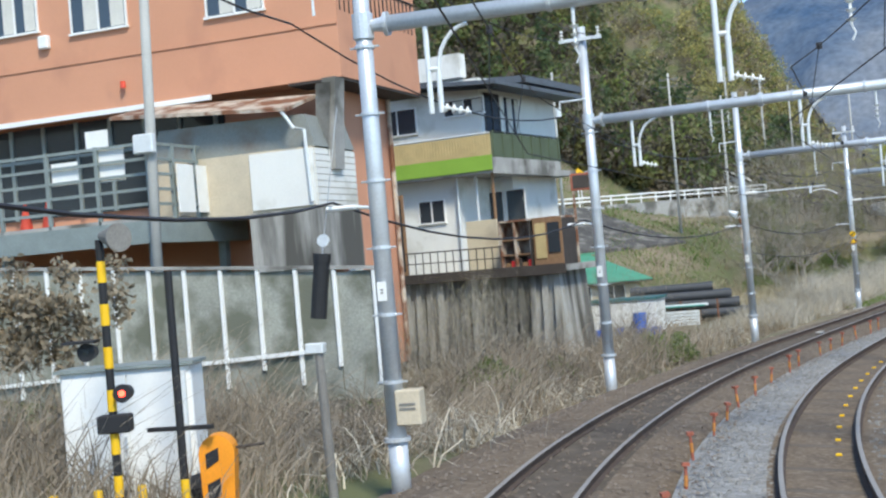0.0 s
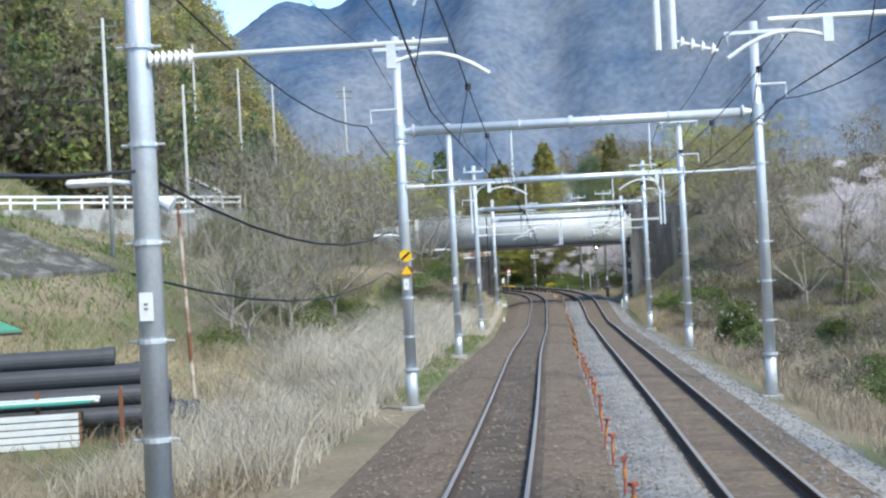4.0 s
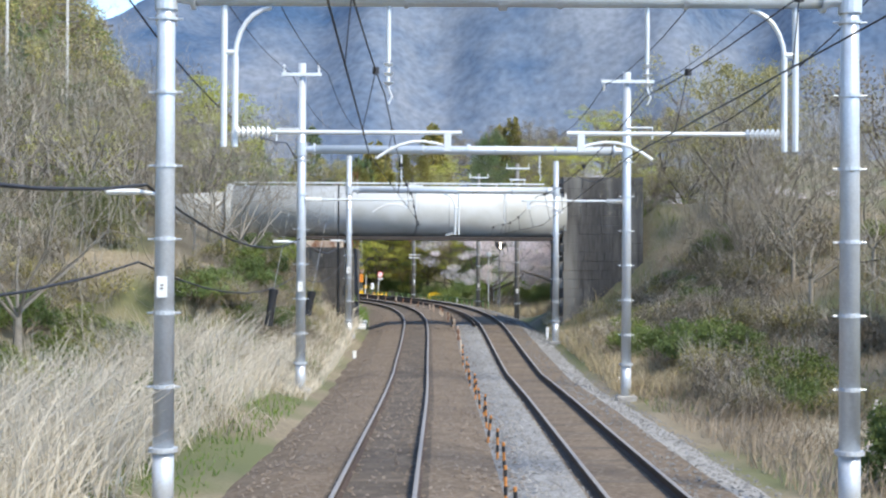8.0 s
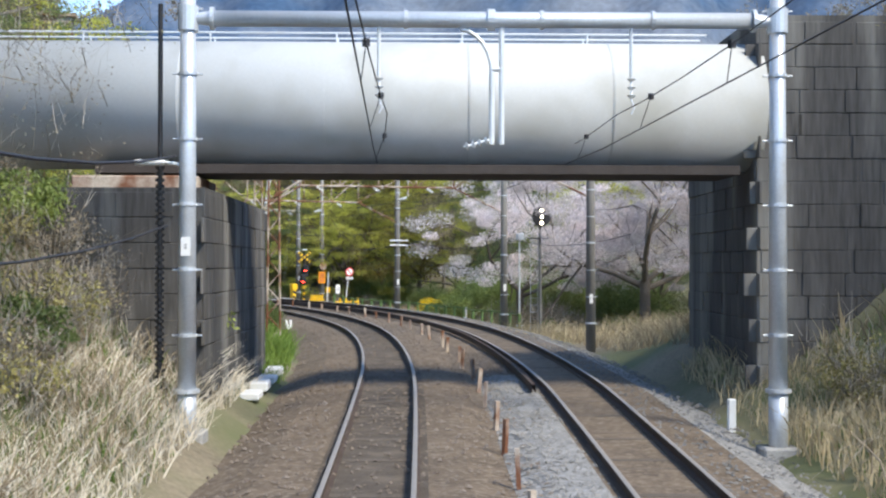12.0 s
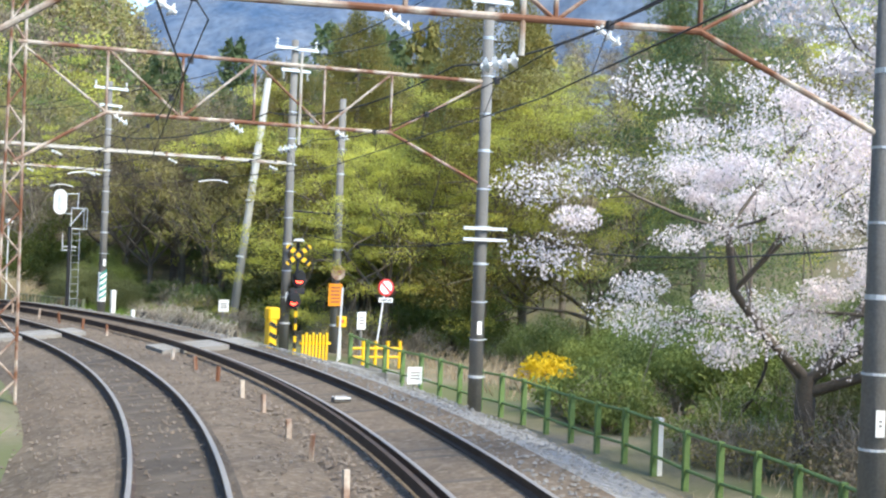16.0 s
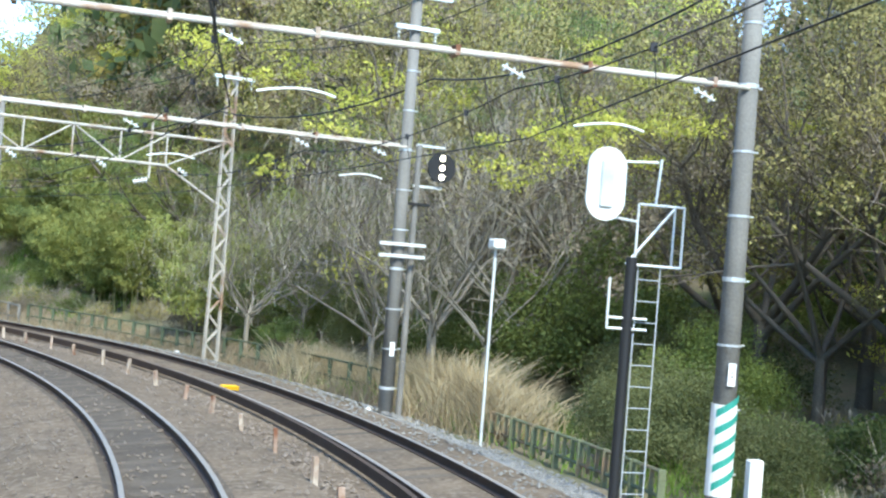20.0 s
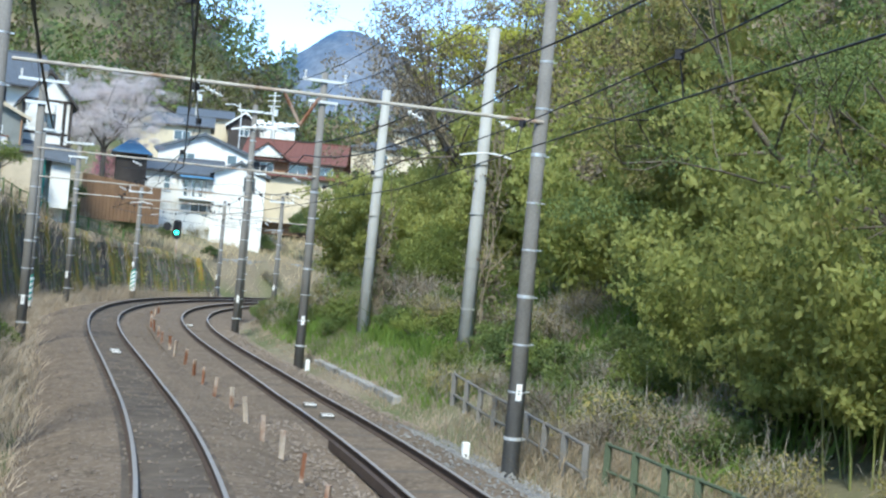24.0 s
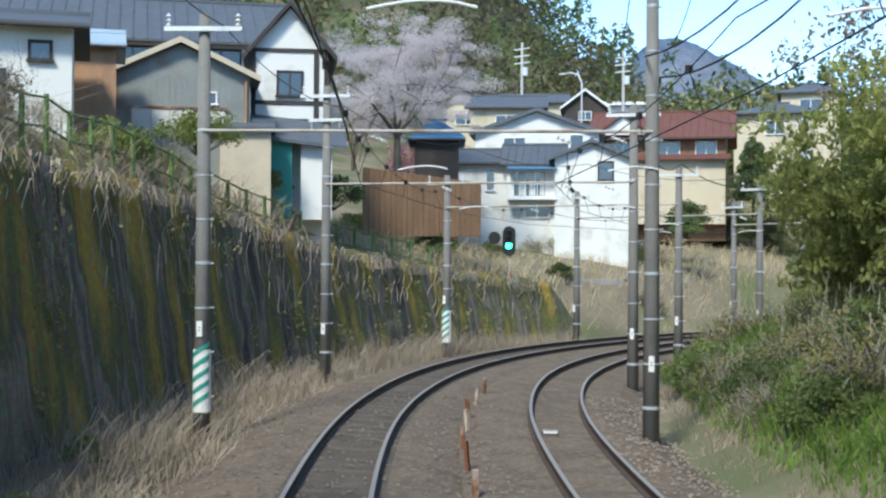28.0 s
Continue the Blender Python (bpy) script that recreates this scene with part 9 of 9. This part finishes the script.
for x, z in ((-0.25, 2.35), (0.2, 1.75)):
    lb = part("lamp_housing", one(rod, (x, -0.2, z), (x, 0.1, z), 0.13, 0.10, 16), black, al)
    part("lens", one(rod, (x, -0.22, z), (x, -0.2, z), 0.045, 0.045, 12), lamp_red if x > 0 else glass_dark, lb)
part("visor", one(box, -0.55, -0.1, -0.35, 0.0, 2.48, 2.52), black, al)
part("lower_box", one(box, -0.2, 0.25, -0.15, 0.15, 1.2, 1.45, 0.02), black, al)
ps2 = thing("steel_post", here(19.0, -5.1), "dark steel post beside the cabinet", "post")
part("post", one(rod, (0, 0, -0.6), (0, 0, 3.4), 0.06, 0.06, 10), black, ps2)
part("bracket", one(box, -0.5, 0.5, -0.05, 0.05, 1.1, 1.16), black, ps2)
bm_ = thing("barrier_machine", here(19.4, -4.75, 0, 15), "orange barrier machine with black openings beside the track", "barrier machine")
arc = [(0.02 + 0.26 * math.cos(a), 0.72 + 0.26 * math.sin(a)) for a in np.linspace(0, math.pi, 9)]
bo = part("body", one(prism, [(-0.2, -0.6), (0.2, -0.6), *arc], -0.22, 0.22), orange, bm_)
for z0, z1 in ((0.0, 0.36), (0.5, 0.8)):
    part("black_opening", one(prism, [(-0.14, z0), (0.05, z0 + 0.12), (0.05, z1), (-0.14, z1 - 0.08)], -0.235, -0.222), black, bo)
part("drum", one(rod, (-0.5, 0, 0.2), (-0.2, 0, 0.25), 0.16, 0.2, 14), black, bm_)
part("weight_arm", one(rod, (0.2, 0, 0.75), (0.7, 0, 0.78), 0.02, 0.02, 8), dark_timber, bm_)
for k in range(5):
    pg = thing("yellow_post", here(17.4 + 0.3 * k, -6.9 + k * 0.5), "short yellow painted guard post", "guard post", "yellow guard posts")
    part("post", one(rod, (0, 0, -0.5), (0, 0, 0.45), 0.06, 0.06, 10), yellow, pg)
cpz = thing("concrete_post", here(21.1, -3.65), "slim grey concrete post with a small lamp on top", "post")
part("post", one(rod, (0, 0, -0.6), (-0.05, 0, 1.95), 0.08, 0.07, 10), pole_concrete, cpz)
part("lamp", one(box, -0.25, 0.05, -0.1, 0.1, 1.95, 2.12, 0.02), white_steel, cpz)
kb = thing("control_box", here(21.2, -2.35), "small beige control box fixed to the portal pole", "control box")
bx_ = part("box", one(box, -0.15, 0.25, -0.18, 0.15, 0.75, 1.3, 0.02), beige, kb)
bars(bx_, 0.05, -0.19, 1.05, 0.26, 0.14, 2, pole_concrete)

# ---- yard with pipes, shed and drums ----
teal_sheet = material("dark_teal_roof_sheet", (0.05, 0.17, 0.18), 0.5, 0.2, 0.15, 2, 20, 0.1)
YD = pose(10.4, 85.0, -1.05, 0, 0, -20)
sh_ = thing("storage_shed", YD, "small white storage box with a green roof edge", "shed")
sb = part("body", one(box, -3.5, 0.0, 0, 2.2, -0.2, 2.0, 0.02), white_wall, sh_)
part("roof", one(box, -3.6, 0.1, -0.1, 2.3, 2.0, 2.12), teal_sheet, sb)
for k, (x, y, h, r) in enumerate(((-0.75, -0.6, 1.05, 0.34), (-2.5, -0.9, 0.65, 0.28), (-1.75, -0.9, 0.55, 0.26), (-2.9, -1.2, 0.5, 0.25), (0.1, -0.9, 0.5, 0.25), (-0.3, -1.3, 0.5, 0.3))):
    dr = thing("blue_drum", YD @ pose(x, y, 0.12 if k else 0.3), "blue plastic drum on a pallet", "drum", "blue drums in the yard")
    bd_ = part("body", one(rod, (0, 0, 0), (0, 0, h), r, r * 0.96, 20), blue_plastic, dr, smooth=False)
    for z in (h * 0.3, h * 0.65):
        part("ring", one(rod, (0, 0, z), (0, 0, z + 0.04), r * 1.04, r * 1.04, 20), blue_plastic, bd_)
    part("lid", one(rod, (0, 0, h), (0, 0, h + 0.05), r * 1.03, r * 0.95, 20), blue_plastic, bd_)
pa = thing("pallet", YD @ pose(-0.4, -0.9, 0), "blue plastic pallet with a green frame", "pallet", "pallets in the yard")
part("deck", one(box, -0.7, 0.7, -0.6, 0.6, 0.16, 0.28, 0.01), blue_plastic, pa)
for x in (-0.6, 0, 0.6):
    part("foot", one(box, x - 0.08, x + 0.08, -0.6, 0.6, 0, 0.16), teal_paint, pa)
PI = pose(12.6, 92.6, -1.05, 0, 0, -10)
grey_plastic = material("grey_black_plastic", (0.060, 0.063, 0.070), 0.5, 0, 0.2, 3, 30, 0.05)
for k, (z, y, l, r, x) in enumerate(((2.15, 0.75, 4.6, 0.25, -0.3), (1.68, 0.45, 5.6, 0.27, 0.2), (1.68, 1.0, 5.4, 0.27, 0.1), (1.18, 0.2, 6.0, 0.27, 0.4), (1.18, 0.8, 6.0, 0.27, 0.4), (0.68, 0.0, 5.4, 0.26, 1.4), (0.68, 0.7, 5.4, 0.26, 1.0))):
    pp_ = thing("pipe", PI @ pose(x, y, z), "long black plastic drain pipe in a stack", "pipe", "stacked black pipes")
    part("tube", one(rod, (-l / 2, 0, 0), (l / 2, 0, 0), r, r, 18, False), grey_plastic, pp_)
    part("bore", one(rod, (l / 2, 0, 0), (-l / 2, 0, 0), r * 0.86, r * 0.86, 18, False), black, pp_)
    part("socket", one(rod, (l / 2 - 0.3, 0, 0), (l / 2 + 0.02, 0, 0), r * 1.12, r * 1.12, 18, False), grey_plastic, pp_)
for k in range(8):
    lp_ = thing("light_pipe", PI @ pose(-0.4 + 0.1 * (k % 3), -1.5 + 0.1 * k, 1.22 + 0.05 * (k % 2), 0, 0, (k % 3) - 1), "long pale plastic pipe on the rack", "pipe", "pale pipes on the rack")
    part("tube", one(rod, (-1.9, 0, 0), (1.9, 0, 0), 0.045, 0.045, 10), white_steel if k % 3 else teal_paint, lp_)
for k in range(15):
    lm = thing("timber_plank", PI @ pose(-0.4 + 0.05 * (k % 3), -1.45 + 0.14 * (k % 3), 0.22 + 0.17 * (k // 3), 0, 0, (k % 4) - 2), "weathered scaffold plank in a stack", "plank", "stacked planks in the yard")
    part("plank", one(box, -1.6, 1.6, -0.06, 0.06, -0.07, 0.07, 0.008), (white_steel, timber, dark_timber)[k % 3], lm)
rk = thing("pipe_rack", PI, "rusty steel rack holding pipes and planks", "rack")
for x in (-1.9, 0.2, 2.2):
    part("upright", one(box, x - 0.05, x + 0.05, -1.0, -0.9, -0.2, 1.5), rust, rk)
    part("bearer", one(box, x - 0.05, x + 0.05, -1.5, 1.2, 0.05, 0.15), rust, rk)
tyre = thing("corrugated_pipe", PI @ pose(3.6, -0.8, 0.25), "short black corrugated drain pipe on the ground", "pipe")
bmt = one(rod, (-0.9, 0, 0), (0.9, 0, 0), 0.2, 0.2, 16)
for k in range(16):
    rod(bmt, (-0.85 + k * 0.11, 0, 0), (-0.8 + k * 0.11, 0, 0), 0.235, 0.235, 16)
part("pipe_wall", bmt, black, tyre)
for k in range(5):
    scp = thing("scrap_plate", PI @ pose(2.6 + 0.5 * k, -1.4 - 0.2 * (k % 2), 0.05, 4 * k, 3, 25 * k), "dark scrap board lying in the yard", "scrap", "scrap boards")
    part("board", one(box, -0.6, 0.6, -0.25, 0.25, 0, 0.04, 0.005), (dark_timber, black, white_steel)[k % 3], scp)
# green-roofed house and small blue-roofed annexe behind the yard
gh = house("green_roof_house", 8.2, 106.5, -0.6, 10, 8.5, 6, 2.1, 3.9, beige, roof_green, "low house with a green sheet roof beside the yard", "h", ((2.4, 1.2, 1.5, 1.3), (0.2, 1.2, 1.2, 1.3)), down=1.5, over=0.7)
house("blue_roof_annexe", 5.2, 101.5, -0.7, 8, 4.0, 3, 1.7, 2.3, white_wall, roof_blue, "small white annexe with a blue roof", "x", ((0.8, 1.0, 1.0, 0.8),), down=1, over=0.3)
for k in range(4):
    fr = thing("tubular_gate", YD @ pose(-5.4 + 0.5 * k, 1.0, 0), "white tubular gate frame in the yard", "gate", "white frames in the yard")
    part("left_tube", one(rod, (0, 0, 0), (0, 0, 1.1), 0.025, 0.025, 6), white_paint, fr)
    part("top_tube", one(rod, (0, 0, 1.1), (0.45, 0, 1.1), 0.025, 0.025, 6), white_paint, fr)
rsp = thing("rusty_post", here(76.2, -8.4), "tall rusty pole with a white lamp and cable on top", "pole")
part("shaft", one(rod, (0.1, 0, -1.4), (-0.15, 0, 5.2), 0.055, 0.05, 8), rust, rsp)
part("lamp_shade", one(rod, (-0.3, 0, 5.2), (-0.75, 0, 5.45), 0.22, 0.06, 12), white_paint, rsp)
part("bracket", one(box, -0.3, 0.25, -0.04, 0.04, 5.0, 5.08), white_steel, rsp)
# rusty sign frame
sf = thing("sign_frame", here(60.5, -12.2, 0, 20), "rusty red sign frame on the terrace corner", "sign")
part("post", one(rod, (0, 0, -1), (0, 0, 7.4), 0.06, 0.06, 8), rust, sf)
part("board", one(box, -0.1, 0.9, -0.08, 0.08, 6.6, 7.4, 0.02), stake_red, sf)
part("dark_panel", one(box, 0.0, 0.8, -0.1, -0.08, 6.7, 7.3), dark_timber, sf)

# ---- road with a white guard rail on the hillside ----
GA, GB = Vector((-9, 132, 7.6)), Vector((33, 160, 8.3))
rdv = (GB - GA).normalized()
rdn = Vector((-rdv.y, rdv.x, 0))
vr = [GA - rdn * 0.3, GB - rdn * 0.3, GB + rdn * 5, GA + rdn * 5]
bmr = B()
slab(bmr, [tuple(v) for v in vr], 3.5)
hr_ = tagged(part("hill_road", bmr, concrete), "grey hillside road on a low retaining wall", "road", kind="structure")
sw = B()
U0, U1 = GA - rdv * 12, GA.lerp(GB, 0.5)
slab(sw, [tuple(U0 - rdn * 0.3), tuple(U1 - rdn * 0.3), tuple(U1 + rdv * 4 - rdn * 10 + Vector((0, 0, -4.2))), tuple(U0 - rdn * 10 + Vector((0, 0, -4.2)))], 0.5)
tagged(part("shotcrete_slope", sw, dark_stone), "dark stained concrete slope below the hillside road", "slope", kind="structure")
gr_ = thing("guard_rail_fence", None, "white tubular guard rail along the hillside road", "guard rail")
n_ = 26
for k in range(n_ + 1):
    p = GA.lerp(GB, k / n_)
    part("post", one(box, -0.07, 0.07, -0.07, 0.07, -0.1, 0.95, m=Matrix.Translation(p)), white_paint, gr_)
for z in (0.45, 0.85):
    part("rail", one(rod, GA + Vector((0, 0, z)), GB + Vector((0, 0, z)), 0.09, 0.09, 8), white_paint, gr_)
ys_ = thing("road_sign", pose(12.0, 146.5, 8.0, 0, 0, -8), "yellow diamond warning sign on white posts", "road sign")
part("post", one(rod, (0, 0.05, -0.5), (0, 0.05, 3.2), 0.05, 0.05, 8), white_paint, ys_)
part("post", one(rod, (0.3, 0.05, -0.5), (0.3, 0.05, 2.2), 0.05, 0.05, 8), white_paint, ys_)
dm = part("diamond", one(box, -0.42, 0.42, -0.02, 0.02, -0.42, 0.42, m=pose(0.15, 0, 3.2, 0, 45, 0)), yellow, ys_)
part("arrow_bar", one(box, -0.25, 0.25, -0.03, -0.02, -0.06, 0.06, m=pose(0.15, 0, 3.2, 0, -30, 0)), black, dm)
for x, y, z0, z1, n in ((10.0, 141.0, 6.5, 20.5, 4), (21.0, 143.0, 5.0, 19.7, 2), (27.5, 152.0, 4.0, 16.8, 2), (40, 190, 8, 24, 3), (46, 200, 8, 24, 3), (34, 182, 8, 25, 3), (53, 196, 7, 23, 2)):
    e = thing("utility_pole", pose(x, y, z0, 0, 0, -25), "grey utility pole with crossarms on the hillside", "utility pole", "utility poles on the hillside")
    part("shaft", one(rod, (0, 0, -1.5), (0, 0, z1 - z0), 0.16, 0.1, 10), pale_concrete, e, smooth=True)
    for k in range(n):
        ca = part("crossarm", one(box, -0.9, 0.9, -0.05, 0.05, z1 - z0 - 0.6 - k * 0.7, z1 - z0 - 0.5 - k * 0.7), pole_concrete, e)
        for dx in (-0.8, 0.8):
            insulator((dx, 0, z1 - z0 - 0.5 - k * 0.7), (dx, 0, z1 - z0 - 0.25 - k * 0.7), ca, 0.05, 2, mat=pale_concrete)
    if n > 3:
        part("transformer", one(rod, (0.35, 0, z1 - z0 - 4.2), (0.35, 0, z1 - z0 - 3.4), 0.28, 0.28, 12), white_steel, e)
wire("overhead_wire", [(10, 141, 16), (21, 143, 14.5), (27.5, 152, 14.0), (33, 170, 16)], 0.03, "dark utility cable between hillside poles", 0.7)
hut_ = house("white_hut", 30.0, 166.0, 8.2, -25, 4.5, 4, 1.8, 2.9, white_wall, white_paint, "small white roofed hut beside the hillside road", "y", (), down=2)
# camellia with pale flowers
cam_b = bush("camellia", 61, 3.0, 2.6, leaf_green, "glossy green camellia bush with pale flowers", 60, 0.10)
p_ = on(103.5, 9.3)
cam_b.matrix_basis = Matrix.Translation(p_) @ Matrix.Scale(0.65, 4)
rng2 = np.random.default_rng(8)
quads("flower_cluster", leaves(rng2, np.concatenate([rng2.normal(0, 0.75, (40, 2)), 0.6 + rng2.random((40, 1)) * 2.2, np.full((40, 3), 0.12)], 1), 6, 0.07, 0.7), leaf_cherry, cam_b)
fb = bush("forsythia", 62, 1.3, 1.6, flower_yellow, "bright yellow flowering shrub behind the fence", 40, 0.07)
fb.matrix_basis = Matrix.Translation(on(194.5, 12.5)) @ Matrix.Scale(0.95, 4)
fb2 = bush("forsythia", 63, 0.8, 1.0, flower_yellow, "bright yellow flowering shrub behind the fence", 30, 0.06)
fb2.matrix_basis = Matrix.Translation(on(193.6, 12.4)) @ Matrix.Scale(0.8, 4)
yt = tree("leafy_tree", 4, "broad", 8, "bright yellow-green tree on the far bank", fine=1.0)
yt.matrix_basis = Matrix.Translation(on(150, 38))
# bare brush in front of the first buildings
scatter({"reedbrush": 5, "tangle": 3}, 36, 23, 58, -10.5, -4.4, 711, 0.9, 1.7, "brush on the bank")
scatter({"tangle": 5, "drybush": 0.6, "bush": 0.8}, 34, 23, 56, -10.5, -4.2, 71, 0.8, 1.35, "brush on the bank")
scatter({"bare": 1}, 7, 36, 56, -10.5, -7.5, 75, 0.28, 0.42, "saplings below the terrace")
scatter({"tangle": 3, "drybush": 2}, 12, 13, 22, -12, -7.5, 73, 0.8, 1.2, "brush on the bank")
scatter({"tangle": 2, "bush": 1}, 10, 126, 140, 7.2, 10, 74, 0.8, 1.2, "brush beside the abutment")

# ---- sleepers and loose stones, last ----
for k, (tr, lat0) in enumerate(zip(tracks, (0.0, TRACK2))):
    sm = one(box, -1.0, 1.0, -0.12, 0.12, -0.22, 0.0, 0.015)
    first_s = None
    rest = B()
    for j, s in enumerate(np.arange(-20, 330, 0.62)):
        if 197.3 < s < 203:
            continue
        c = line(s)[4]
        m = here(s, lat0, -0.174 + 0.008 * math.sin(s * 7.3)) @ Matrix.Rotation(c, 4, "Y")
        if (20 <= s < 80 if k == 0 else 170 <= s < 250) or first_s is None:
            if first_s is None:
                first_s = part("sleeper", sm, sleeper_mat, tr)
                first_s.matrix_basis = m
            else:
                again(first_s, m)
        else:
            box(rest, -1.0, 1.0, -0.12, 0.12, -0.22, 0.0, 0, m)
    o_ = part("sleeper_row", rest, sleeper_mat, tr)
    o_["kind"] = "stuff"


def stones(name, n, s0, s1, lats, size, mat, seed, label):
    rng_ = np.random.default_rng(seed)
    s, l = rng_.uniform(s0, s1, n), rng_.uniform(lats[0], lats[1], n)
    x, y, a, z, c = line(s)
    lat0 = np.where(l < 1.9, 0.0, TRACK2)
    d = l - lat0
    h = -0.165 - d * np.sin(c) - np.clip(np.abs(d) - 1.5, 0, 2) * 0.30
    r = size * (0.5 + rng_.random(n))
    P = np.stack([x + np.cos(a) * l, y + np.sin(a) * l, z + h + r * 0.25], 1)
    O = np.array([(1, 0, 0), (-1, 0, 0), (0, 1, 0), (0, -1, 0), (0, 0, 0.7)], float)
    V = P[:, None, :] + (O[None] * (0.7 + 0.6 * rng_.random((n, 5, 1))) + rng_.normal(0, 0.15, (n, 5, 3))) * r[:, None, None]
    T = np.array([(0, 2, 4), (2, 1, 4), (1, 3, 4), (3, 0, 4)])
    F = (np.arange(n)[:, None, None] * 5 + T[None]).reshape(-1, 3)
    return tagged(raw(name, V.reshape(-1, 3).tolist(), F.tolist(), mat), label, "ballast", kind="stuff")


stone_brown = leafmat("brown_ballast_stone", (0.12, 0.093, 0.074), (0.235, 0.195, 0.16), 0, 0.95)
stone_grey = leafmat("grey_ballast_stone", (0.15, 0.145, 0.138), (0.30, 0.29, 0.275), 0, 0.95)
stones("ballast_stones", 16000, 8, 150, (-2.5, 2.3), 0.032, stone_brown, 1, "loose rust-brown ballast stones")
stones("ballast_stones", 14000, 150, 300, (-2.5, 2.6), 0.032, stone_brown, 2, "loose rust-brown ballast stones")
stones("ballast_stones", 12000, 10, 150, (1.9, 3.1), 0.032, stone_grey, 3, "loose grey ballast stones")
stones("ballast_stones", 10000, 8, 150, (4.5, 6.6), 0.032, stone_grey, 4, "loose grey ballast stones")
stones("ballast_stones", 3000, 262, 300, (4.5, 6.5), 0.032, stone_brown, 7, "loose rust-brown ballast stones")
stones("ballast_stones", 11000, 150, 262, (4.5, 6.5), 0.032, stone_grey, 5, "loose grey ballast stones")
stones("ballast_stones", 6000, 150, 262, (2.1, 2.9), 0.032, stone_brown, 6, "loose rust-brown ballast stones")
